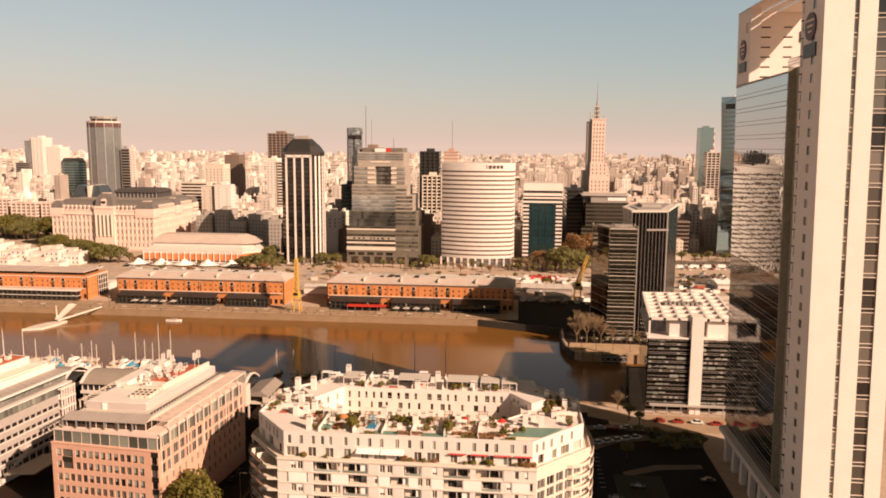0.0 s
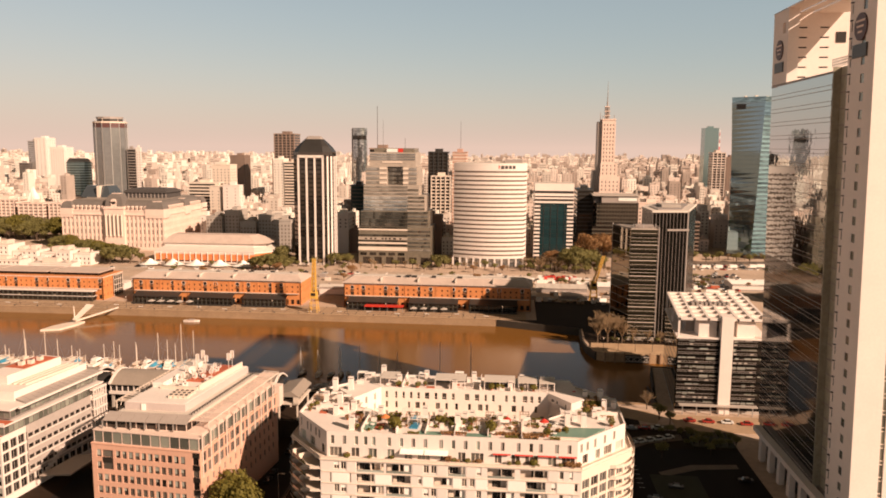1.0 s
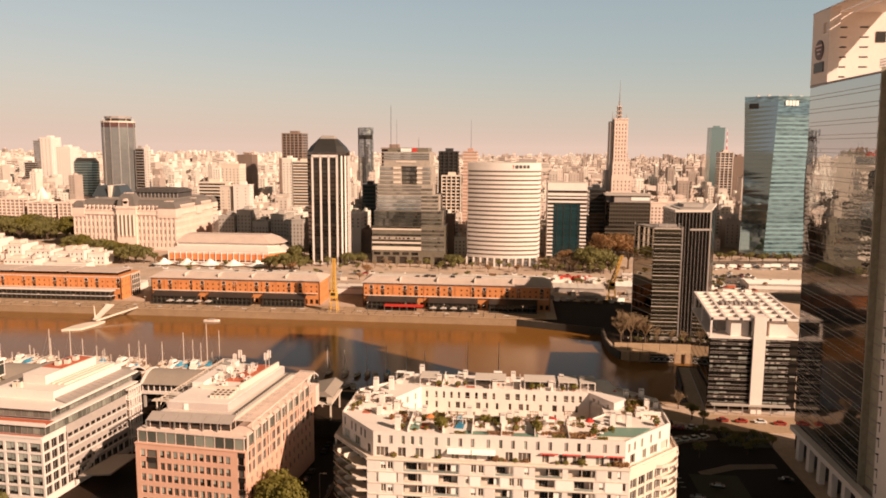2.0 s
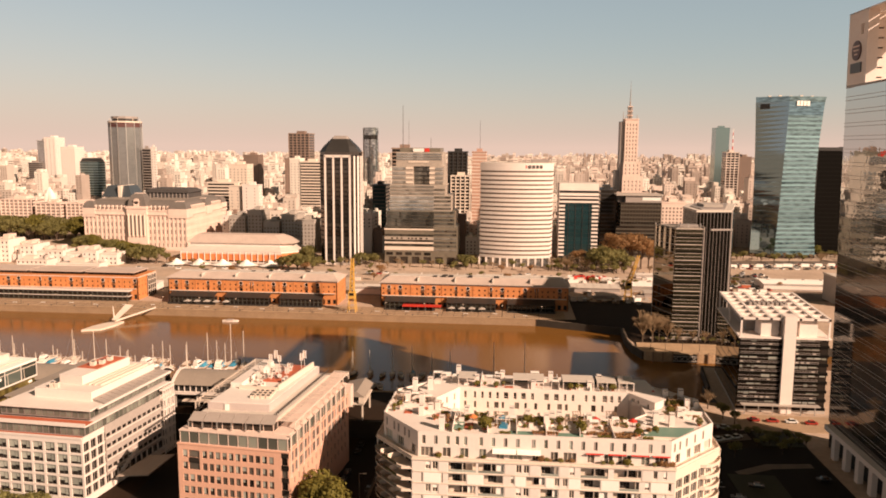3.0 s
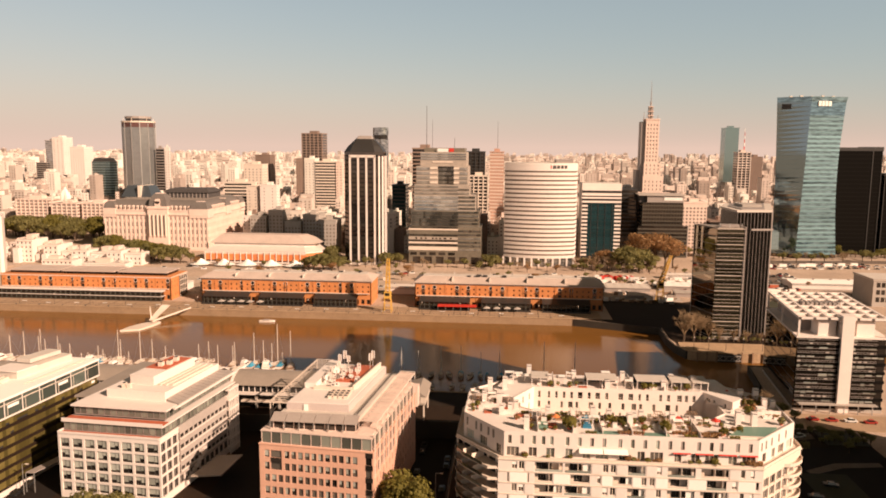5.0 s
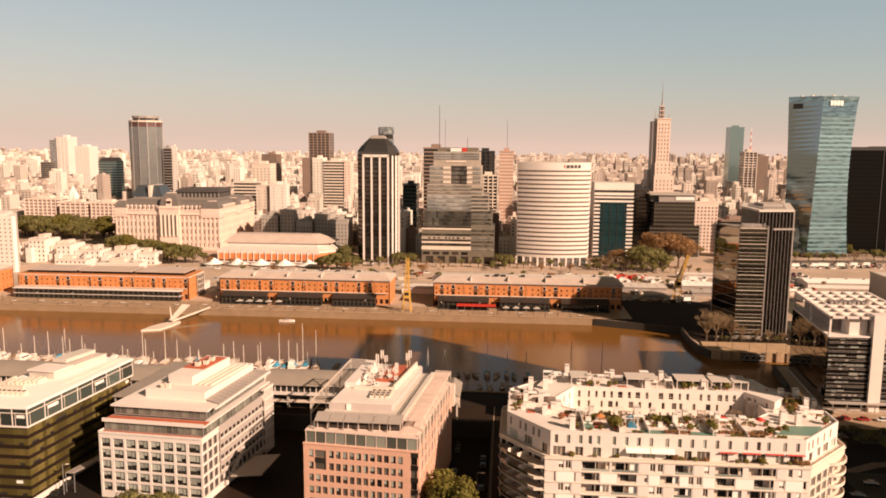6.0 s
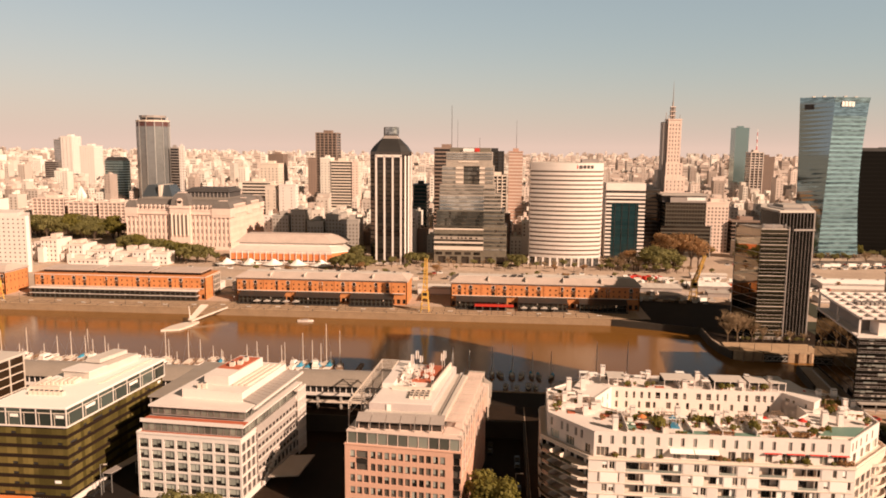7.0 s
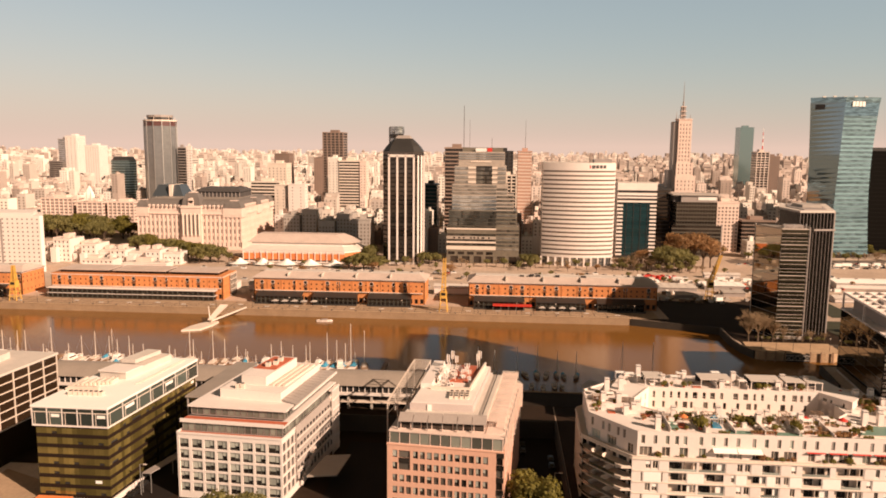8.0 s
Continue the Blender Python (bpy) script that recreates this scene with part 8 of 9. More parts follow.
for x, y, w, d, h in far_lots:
    # far lots too carry that shade through a larger dull share
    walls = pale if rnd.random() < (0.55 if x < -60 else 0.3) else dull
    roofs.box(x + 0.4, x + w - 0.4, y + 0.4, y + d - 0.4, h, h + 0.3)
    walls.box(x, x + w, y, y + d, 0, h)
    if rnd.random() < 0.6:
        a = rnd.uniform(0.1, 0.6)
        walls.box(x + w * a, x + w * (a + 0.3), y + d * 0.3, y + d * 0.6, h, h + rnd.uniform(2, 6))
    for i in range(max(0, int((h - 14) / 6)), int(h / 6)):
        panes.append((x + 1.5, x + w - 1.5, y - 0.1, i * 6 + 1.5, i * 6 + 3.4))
for j, (u, v, y, z0, z1) in enumerate(panes):
    glass.add([(u, y, z0), (v, y, z0), (v, y, z1), (u, y, z1)], [(0, 1, 2, 3)])
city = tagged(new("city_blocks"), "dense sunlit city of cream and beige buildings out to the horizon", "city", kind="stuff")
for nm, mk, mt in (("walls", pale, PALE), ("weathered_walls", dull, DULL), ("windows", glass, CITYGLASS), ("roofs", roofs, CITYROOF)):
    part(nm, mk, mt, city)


# ---- low pale buildings and sheds between the warehouses and the avenue ----
def low_block(x0, x1, y0, y1, h, label="low cream building with small windows and a flat roof", wall=WHITE):
    t = thing("low_building", label, "low building", (x0 + x1) / 2, (y0 + y1) / 2)
    rows = [(z + 0.9, z + 2.5, bays(x1 - x0, max(2, int((x1 - x0) / 3.5)), 1.2)) for z in np.arange(0, h - 3, 3.6)]
    mk = Maker()
    wall_with_openings(mk, (x0, y0), (x1, y0), 0, h, rows, 0.4)
    part("front_wall", mk, wall, t)
    fit_windows(t, (x0, y0), (x1, y0), rows, GLASSDARK, None, 0, 0.2)
    part("body", Maker().box(x0, x1, y0 + 0.4, y1, 0, h - 0.2), wall, t)
    part("roof", Maker().box(x0 + 0.4, x1 - 0.4, y0 + 0.8, y1 - 0.4, h - 0.2, h - 0.05), PALEROOF, t)
    part("cornice", Maker().box(x0 - 0.25, x1 + 0.25, y0 - 0.3, y0, h - 1.0, h - 0.6), STONE, t)
    w, d = x1 - x0, y1 - y0
    k = (x0 * 7.3) % 1.0
    part("roof_room", Maker().box(x0 + w * (0.1 + 0.3 * k), x0 + w * (0.45 + 0.3 * k), y0 + d * 0.35, y0 + d * 0.8, h - 0.05, h + 2.4 + 1.5 * k), STONE, t)
    part("side_wing", Maker().box(x0 + w * 0.05, x0 + w * 0.4, y0 - 3.5 - 3 * k, y0 - 0.31, 0, h * (0.45 + 0.3 * k)), wall, t)
    part("chimney", Maker().box(x1 - w * 0.2, x1 - w * 0.12, y0 + d * 0.4, y0 + d * 0.5, h - 0.05, h + 1.8), STONE, t)
    part("roof_tank", Maker().tube((x1 - w * 0.3, y0 + d * 0.7, h - 0.05), (x1 - w * 0.3, y0 + d * 0.7, h + 1.6), 0.8, 8), GREYCLAD, t)
    return t


for x0, x1, y0, y1, h in ((-486, -474, 572, 590, 12), (-473, -462, 580, 600, 15), (-461, -447, 570, 592, 18.5), (-446, -437, 576, 596, 13), (-436, -424, 568, 590, 15), (-423, -412, 572, 590, 10),
                          (-411, -398, 566, 584, 11), (-397, -380, 570, 586, 9.5), (-379, -367, 562, 582, 12), (-366, -352, 566, 580, 10), (-420, -395, 540, 554, 7), (-385, -350, 536, 548, 6), (-520, -490, 545, 560, 8)):
    low_block(x0, x1, y0, y1, h)


def long_shed(x0, x1, y0, y1, h=5.0, cover=PALEROOF):
    t = thing("long_shed", "long low pale shed with a sheet roof", "shed", (x0 + x1) / 2, (y0 + y1) / 2, group="low sheds")
    part("wall", Maker().box(x0, x1, y0, y1, 0, h), WHITE, t)
    part("plinth", Maker().box(x0 - 0.05, x1 + 0.05, y0 - 0.06, y0, 0, 0.9), GREYCLAD, t)
    part("eave_line", Maker().box(x0 - 0.1, x1 + 0.1, y0 - 0.12, y0, h - 1.1, h - 0.85), DARKMETAL, t)
    ym = (y0 + y1) / 2
    mk = Maker()
    mk.add([(x0 - 0.5, y0 - 0.5, h), (x1 + 0.5, y0 - 0.5, h), (x1 + 0.5, ym, h + 1.2), (x0 - 0.5, ym, h + 1.2), (x1 + 0.5, y1 + 0.5, h), (x0 - 0.5, y1 + 0.5, h)], [(0, 1, 2, 3), (3, 2, 4, 5), (0, 3, 5), (1, 4, 2), (0, 5, 4, 1)])
    part("roof", mk, cover, t)
    for i in range(int((x1 - x0) / 12)):
        x = x0 + 5 + i * 12
        part("roof_vent", Maker().box(x, x + 1.4, ym - 0.6, ym + 0.6, h + 0.8, h + 1.9), GREYCLAD, t)


for args in ((-262, -150, 468, 478, 5.5), (-138, -40, 470, 480, 5.5), (139, 198, 522, 543, 4.6, CANVAS), (118, 136, 474, 486, 3.0), (58, 84, 556, 562, 3), (-60, 0, 530, 538, 3.5), (-338, -270, 466, 476, 5.5), (-250, -190, 532, 538, 3.0)):
    long_shed(*args)


corner_lot = thing("grey_office", "low grey office building with a pale flat roof", "office building", 187, 484)
part("wall", Maker().box(168, 206, 470, 497, 0, 16.4), CONCRETE, corner_lot)
part("roof", Maker().box(167.5, 206.5, 469.5, 497.5, 16.4, 16.9), PALEROOF, corner_lot)
part("parapet", Maker().box(167.4, 206.6, 469.4, 469.9, 16.9, 17.5), CONCRETE, corner_lot)
part("parapet", Maker().box(167.4, 167.9, 469.9, 497.6, 16.9, 17.5), CONCRETE, corner_lot)
for k in range(3):
    for i in range(12):
        part("window", Maker().box(170 + i * 3, 172.2 + i * 3, 469.9, 470.1, 3.0 + k * 4.6, 6.0 + k * 4.6), GLASSDARK, corner_lot)


def yard_hall(x0, x1, y0, y1, lo, hi, cover, label):
    """A low hall whose single roof slope rises from the quay side to the back."""
    t = thing("yard_hall", label, "shed", (x0 + x1) / 2, (y0 + y1) / 2, group="low sheds")
    part("walls", Maker().add([(x0, y0, 0), (x1, y0, 0), (x1, y1, 0), (x0, y1, 0), (x0, y0, lo), (x1, y0, lo), (x1, y1, hi), (x0, y1, hi)], SIDES), GREYCLAD, t)
    part("roof", Maker().add([(x0 - 0.6, y0 - 0.6, lo), (x1 + 0.6, y0 - 0.6, lo), (x1 + 0.6, y1 + 0.6, hi), (x0 - 0.6, y1 + 0.6, hi), (x0 - 0.6, y0 - 0.6, lo + 0.3), (x1 + 0.6, y0 - 0.6, lo + 0.3), (x1 + 0.6, y1 + 0.6, hi + 0.3), (x0 - 0.6, y1 + 0.6, hi + 0.3)], SIDES), cover, t)
    n = max(2, int((x1 - x0) / 5))
    for i in range(n + 1):
        x = x0 + (x1 - x0) * i / n
        part("roof_rib", Maker().tube((x, y0 - 0.5, lo + 0.34), (x, y1 + 0.5, hi + 0.34), 0.12, 4), cover, t)


yard_hall(4, 38, 498, 510, 3.0, 3.8, PALEROOF, "pale flat roofed shed on the dusty yard")
yard_hall(20, 43, 477, 484, 2.2, 3.0, WHROOF, "pinkish sloping roofed shed on the dusty yard")
yard_hall(46, 73, 509, 520, 3.0, 3.8, CANVAS, "white flat roofed shed on the dusty yard")
yard_hall(52, 66, 486, 494, 2.6, 3.2, CONCRETE, "grey flat roofed shed on the dusty yard")
yard_hall(76, 92, 500, 511, 3.0, 3.8, PALEROOF, "pale roofed shed on the dusty yard")


def yard_box(x, y, w, d, h, deg, mat, label):
    t = thing("storage_container", label, "container", x, y, 0, "yard containers")
    part("shell", Maker().turn(x, y, 0, deg).box(-w / 2, w / 2, -d / 2, d / 2, 0, h), mat, t)
    part("lid_rim", Maker().turn(x, y, 0, deg).box(-w / 2 - 0.05, w / 2 + 0.05, -d / 2 - 0.05, d / 2 + 0.05, h, h + 0.12), CONCRETE, t)


ry = random.Random(77)
YARD_TINTS = ((CANVAS, "white storage container on the dusty yard"), (CREAM, "cream storage container on the dusty yard"), (REDTILE, "red storage container on the dusty yard"), (GREYCLAD, "grey storage container on the dusty yard"))
for i in range(70):
    x, y = ((ry.uniform(-330, -4), ry.uniform(484, 496)), (ry.uniform(-4, 88), ry.uniform(466, 480)), (ry.uniform(-2, 92), ry.uniform(528, 549)), (ry.uniform(96, 136), ry.uniform(492, 560)), (ry.uniform(-300, 0), ry.uniform(524, 546)))[i % 5]
    mat, lb = YARD_TINTS[ry.choice((0, 0, 1, 1, 2, 3))]
    yard_box(x, y, ry.uniform(2.4, 6), ry.uniform(2.2, 3.0), ry.uniform(1.6, 3.0), ry.choice((0, 0, 90, 12)), mat, lb)


for i in range(34):
    mat, lb = ((GREYCLAD, "grey storage container on the dusty yard"), (TIMBER, "brown stack of timber on the dusty yard"), (CONCRETE, "grey concrete block stack on the dusty yard"), (CANVAS, "white storage container on the dusty yard"))[ry.choice((0, 1, 1, 2, 2, 3))]
    yard_box(ry.uniform(2, 92), ry.uniform(462, 498), ry.uniform(1.6, 6), ry.uniform(1.4, 2.6), ry.uniform(0.8, 2.4), ry.choice((0, 8, -6, 90)), mat, lb)


def bollard(x, y):
    t = thing("bollard", "dark iron mooring bollard on the far quay", "bollard", x, y, 0.42, "quay bollards")
    part("stem", Maker().tube((x, y, 0.42), (x, y, 0.95), 0.26, 8, 0.2), DARKMETAL, t)
    part("head", Maker().tube((x, y, 0.95), (x, y, 1.2), 0.38, 8, 0.3), DARKMETAL, t)


for i in range(26):
    bollard(-398 + i * 14.6, 413.1)


def quay_bench(x, y):
    t = thing("quay_bench", "pale stone bench on the far quay", "bench", x, y, 0.12, "quay benches")
    part("seat", Maker().box(x - 1.4, x + 1.4, y - 0.3, y + 0.3, 0.5, 0.65), CANVAS, t)
    for u in (-1.1, 0.9):
        part("foot", Maker().box(x + u, x + u + 0.25, y - 0.25, y + 0.25, 0.12, 0.5), CONCRETE, t)


for i in range(22):
    quay_bench(-390 + i * 17.3, 419.6 + (i % 3) * 1.6)


# ---- trees ----
def tree_mesh(name, seed, r, h, trunk, n, leaf, mat, flat=0.75, gaps=0.3):
    """A tree with a tapered trunk, limbs and a crown of many small leaf clumps."""
    rn = random.Random(seed)
    t = thing(name, "", "tree", 0, 0)
    mk = Maker()
    mk.tube((0, 0, 0), (0.1, 0, trunk), 0.06 * r + 0.08, 7, 0.04 * r + 0.05)
    tips = []
    for i in range(9):
        w = 2 * math.pi * i / 9 + rn.uniform(-0.3, 0.3)
        e2 = rn.uniform(0.35, 0.95)
        tip = (math.cos(w) * r * e2 * 0.8, math.sin(w) * r * e2 * 0.8, trunk + (h - trunk) * rn.uniform(0.35, 0.85))
        mid = (tip[0] * 0.45, tip[1] * 0.45, trunk + (tip[2] - trunk) * 0.6)
        mk.tube((0.1, 0, trunk * 0.9), mid, 0.035 * r + 0.03, 5, 0.025 * r)
        mk.tube(mid, tip, 0.025 * r, 4, 0.01 * r)
        tips.append(tip)
    part("trunk", mk, BARK, t)
    mk = Maker()
    lumps = [(t3, r * rn.uniform(0.28, 0.45)) for t3 in tips]
    for i in range(7):
        w, q = rn.uniform(0, 6.28), rn.uniform(0, 0.6)
        lumps.append(((math.cos(w) * r * q, math.sin(w) * r * q, trunk + (h - trunk) * rn.uniform(0.55, 0.85)), r * rn.uniform(0.3, 0.42)))
    pts, fcs = [], []
    for i in range(n):
        (cx, cy, cz), s = rn.choice(lumps)
        d = Vector((rn.gauss(0, 1), rn.gauss(0, 1), rn.gauss(0, 1))).normalized() * (s * rn.uniform(0.55, 1.08))
        c = Vector((cx + d.x, cy + d.y, cz + d.z * flat))
        face = (d.normalized() + Vector((rn.gauss(0, 0.45), rn.gauss(0, 0.45), 0.35 + rn.gauss(0, 0.35)))).normalized()
        a = face.orthogonal().normalized()
        b = face.cross(a)
        k = leaf * rn.uniform(0.6, 1.3)
        j = len(pts)
        pts += [c + a * k, c + b * k * 0.8, c - a * k * 0.9 + Vector((0, 0, k * 0.3)), c - b * k * 0.8]
        fcs.append((j, j + 1, j + 2, j + 3))
    part("crown", mk.add(pts, fcs), mat, t)
    return t


def bare_tree_mesh(name, seed, r, h):
    rn = random.Random(seed)
    t = thing(name, "", "tree", 0, 0)
    mk = Maker().tube((0, 0, 0), (0, 0, h * 0.25), 0.3, 7, 0.22)
    part("trunk", mk, BARK, t)
    mk = Maker()
    def grow(p, d, length, rad, level):
        q = p + d * length
        mk.tube(p, q, rad, 4, rad * 0.6)
        if level:
            for i in range(4 if level > 1 else 5):
                nd = (d + Vector((rn.gauss(0, 0.5), rn.gauss(0, 0.5), rn.uniform(-0.05, 0.4)))).normalized()
                grow(p.lerp(q, rn.uniform(0.5, 1.0)), nd, length * rn.uniform(0.55, 0.8), rad * 0.6, level - 1)
    for i in range(6):
        w = 2 * math.pi * i / 6
        grow(Vector((0, 0, h * 0.25)), Vector((math.cos(w) * 0.6, math.sin(w) * 0.6, 1)).normalized(), h * 0.26, 0.14, 3)
    part("branch_crown", mk, surface("pale twigs", (0.26, 0.17, 0.09), 0.9), t)
    return t


KINDS = [tree_mesh("tree", 1, 5.5, 11, 2.2, 2000, 0.38, LEAF), tree_mesh("tree", 2, 7.0, 12, 2.2, 2300, 0.46, LEAFDARK), tree_mesh("tree", 3, 6.0, 13, 4, 2400, 0.31, LEAFBROWN),
         tree_mesh("tree", 4, 4.0, 8, 2.5, 900, 0.35, LEAFDARK), bare_tree_mesh("bare_tree", 5, 5, 10)]
LABELS = ("leafy green street tree", "broad dark green park tree", "brown leaved winter street tree", "small dark green street tree", "bare pale winter tree by the quay")
USED = set()


def plant(kind, x, y, size=1.0, z=0.0):
    base = KINDS[kind]
    m = Matrix.Translation((x, y, z)) @ Matrix.Rotation(rnd.uniform(0, 6.28), 4, "Z") @ Matrix.Diagonal((size, size, size * rnd.uniform(0.9, 1.1), 1))
    if kind in USED:
        ob = copy_thing(base, m)
        ob.matrix_basis = m
    else:
        USED.add(kind)
        ob = base
        ob.matrix_basis = m
    tagged(ob, LABELS[kind], "tree", "trees")


for x, y, k, s in ((-209, 560, 1, 1.1), (-202, 562, 1, 1.25), (-195, 561, 1, 1.1), (-190, 563, 1, 0.9), (-214, 562, 1, 0.85),
                   (31, 588, 1, 1.6), (37, 584, 1, 1.7), (46, 590, 1, 1.5), (53, 586, 1, 1.3),
                   (48, 606, 2, 2.2), (55, 604, 2, 2.3), (62, 608, 2, 2.2), (69, 604, 2, 2.1), (76, 608, 2, 1.8),
                   (-3, 592, 4, 1.4), (5, 590, 4, 1.5), (14, 592, 4, 1.6), (21, 588, 4, 1.8), (10, 582, 4, 1.3), (24, 584, 4, 1.6), (18, 596, 2, 1.2), (2, 584, 3, 0.8),
                   (36, 370, 4, 2.0), (31, 369, 4, 1.6), (43, 369, 4, 1.4), (49, 371, 4, 0.9), (56, 371, 4, 0.8), (62, 371, 4, 0.8), (40, 374, 4, 1.8), (33, 376, 4, 1.7), (69, 371, 4, 0.7), (39, 273, 4, 0.8),
                   (28, 578, 3, 0.8), (36, 576, 3, 0.9), (44, 575, 3, 1.0), (52, 577, 3, 0.8), (62, 578, 4, 0.9), (72, 580, 4, 0.9), (93, 380, 3, 0.9), (96, 392, 3, 0.9), (-340, 574, 1, 1.3), (-333, 580, 1, 1.3), (-326, 580, 1, 1.2), (-318, 582, 3, 1.2)):
    plant(k, x, y, s)
for x, y, k, s in ((-84, 176, 0, 1.5), (-86.0, 184, 0, 1.3), (-82, 168, 0, 1.4), (-166, 168, 1, 1.05), (-173, 167, 1, 0.95), (-159, 168, 1, 1.0)):
    plant(k, x, y, s, -5.94)
for i in range(28):
    u = i / 27
    plant(rnd.choice((0, 0, 1)), -422 + 76 * u + rnd.uniform(-2, 2), 636 - 46 * u + rnd.uniform(-5, 5), rnd.uniform(1.0, 1.45))
for i in range(30):
    plant(rnd.choice((0, 0, 1)), -592 + i * 4.0 + rnd.uniform(-3, 3), 745 - i * 1.0 + rnd.uniform(-18, 18), rnd.uniform(1.3, 2.0))
for i in range(26):
    plant(rnd.choice((0, 0, 1)), -660 + i * 7.4 + rnd.uniform(-4, 4), 742 + rnd.uniform(-32, 34), rnd.uniform(1.3, 2.0))
for i in range(40):
    plant(rnd.choice((3, 3, 4, 4)), -200 + i * 6.6 + rnd.uniform(-3, 3), 585 + rnd.uniform(-6, 6), rnd.uniform(0.45, 1.0))
for i in range(26):
    plant(rnd.choice((3, 3, 1)), rnd.choice((-152 + rnd.uniform(-9, 9), -74 + rnd.uniform(-8, 8), 8 + rnd.uniform(-9, 9), -205 + rnd.uniform(-8, 8))), 597 + rnd.uniform(-6, 9), rnd.uniform(0.8, 1.2))
for i in range(32):
    plant(rnd.choice((3, 3, 4, 2)), -320 + i * 13.2 + rnd.uniform(-4, 4), rnd.choice((528, 545, 571)) + rnd.uniform(-3, 3), rnd.uniform(0.4, 0.75))
for i in range(18):
    plant(rnd.choice((3, 3, 4)), 36 + i * 1.9 + rnd.uniform(-1, 1), 368 + rnd.uniform(0, 5), rnd.uniform(0.25, 0.42), 0.08)
for i in range(15):
    plant(3, 40 + i * 1.6 + rnd.uniform(-0.6, 0.6), 248.5 - i * 0.35 + rnd.uniform(-1.2, 1.2), rnd.uniform(0.28, 0.45))
for i in range(8):
    plant(3, 46 + i * 2.2 + rnd.uniform(-0.6, 0.6), 238 + rnd.uniform(-1.0, 1.0), rnd.uniform(0.3, 0.5))
for x, y, s in ((41.5, 262, 0.7), (44.5, 258, 0.6), (36, 228, 0.6), (52, 232, 0.5)):
    plant(3, x, y, s)
for i in range(34):
    plant(rnd.choice((2, 3, 3)), rnd.choice((rnd.uniform(-320, 90), rnd.uniform(96, 150))), rnd.choice((546, 525, 570)) + rnd.uniform(-2, 2), rnd.uniform(0.3, 0.6))
for i in range(34):
    plant(rnd.choice((3, 3, 3, 4)), 160 + i * 4.6 + rnd.uniform(-3, 3), 664 + i * 0.9 + rnd.uniform(-4, 6), rnd.uniform(0.45, 0.85))
for i in range(20):
    plant(rnd.choice((3, 3, 0)), 236 + i * 4.4 + rnd.uniform(-2, 2), 694 + rnd.uniform(-4, 6), rnd.uniform(0.5, 0.9))
for i in range(16):
    plant(rnd.choice((3, 3, 4)), 106 + i * 12 + rnd.uniform(-3, 3), 652 + rnd.uniform(-8, 22), rnd.uniform(0.8, 1.3))


# ---- cars ----
def car_mesh(paint, far=False):
    t = thing("car", "", "car", 0, 0)
    mk = Maker()
    mk.prism([(-0.85, -2.1), (0.85, -2.1), (0.9, -1.6), (0.9, 1.7), (0.8, 2.1), (-0.8, 2.1), (-0.9, 1.7), (-0.9, -1.6)], 0.0 if far else 0.3, 0.85)
    part("body", mk, paint, t)
    part("cabin", Maker().prism([(-0.8, -1.4), (0.8, -1.4), (0.8, 1.1), (-0.8, 1.1)], 0.85, 1.42, [(-0.65, -0.9), (0.65, -0.9), (0.65, 0.7), (-0.65, 0.7)]), GLASSDARK, t)
    if far:
        return t
    part("car_roof", Maker().box(-0.63, 0.63, -0.85, 0.65, 1.42, 1.46), paint, t)
    for x in (-0.9, 0.75):
        for y in (-1.35, 1.3):
            part("wheel", Maker().tube((x, y, 0.32), (x + 0.15, y, 0.32), 0.32, 8), DARKMETAL, t)
    return t


PAINTS = [(surface("car paint " + n, c, 0.3, vary=0.05), lb) for n, c, lb in (("white", (0.7, 0.67, 0.62), "white parked car on the asphalt"), ("silver", (0.38, 0.36, 0.34), "silver parked car on the asphalt"), ("black", (0.02, 0.02, 0.02), "black parked car on the asphalt"), ("red", (0.35, 0.03, 0.02), "red parked car on the asphalt"))]
CARS = {}


def park(kind, x, y, deg, z=0.06):
    far = y > 400
    m = pose(x, y, z, 0, 0, deg)
    paint, lb = PAINTS[kind]
    if (kind, far) in CARS:
        ob = copy_thing(CARS[kind, far], m)
    else:
        ob = CARS[kind, far] = car_mesh(paint, far)
        ob.matrix_basis = m
    tagged(ob, lb, "car", "parked cars")


spots = [(rnd.uniform(24, 58), 150 + i * 8.0 + rnd.uniform(-1, 1), rnd.choice((0, 90, 80))) for i in range(9)]
spots += [(28 + i * 3.3, 238.5 + i * 1.5, -65) for i in range(5)] + [(30 + i * 4.6, 251.8 + i * 0.5, 85) for i in range(3)]
spots += [(52 + i * 6.5, 262 + rnd.uniform(-2, 2), 90) for i in range(4)]
spots += [(112 + (i % 24) * 5.6 + rnd.uniform(-1.5, 1.5), 610 + (i // 24) * 10 + (i % 24) * 0.6 + rnd.uniform(-2.5, 2.5), rnd.choice((0, 90, 60))) for i in range(72)]
spots += [(rnd.uniform(138, 158), rnd.uniform(546, 596), rnd.choice((0, 90, 40))) for i in range(16)]
spots += [(104 + i * 8.0 + rnd.uniform(-1.2, 1.2), 628 + i * 0.5 + rnd.uniform(-3, 3), rnd.choice((0, 90, 75))) for i in range(24)]
spots += [(rnd.uniform(120, 150), rnd.uniform(528, 580), rnd.choice((75, 80, 165))) for i in range(14)]
spots += [(rnd.uniform(96, 150), rnd.uniform(500, 556), rnd.choice((0, 90, 30))) for i in range(24)]
spots += [(rnd.uniform(10, 80), rnd.uniform(500, 520), 90) for i in range(14)]
spots += [(rnd.uniform(-330, 100), rnd.choice((553, 556, 561, 564)), 90) for i in range(28)]
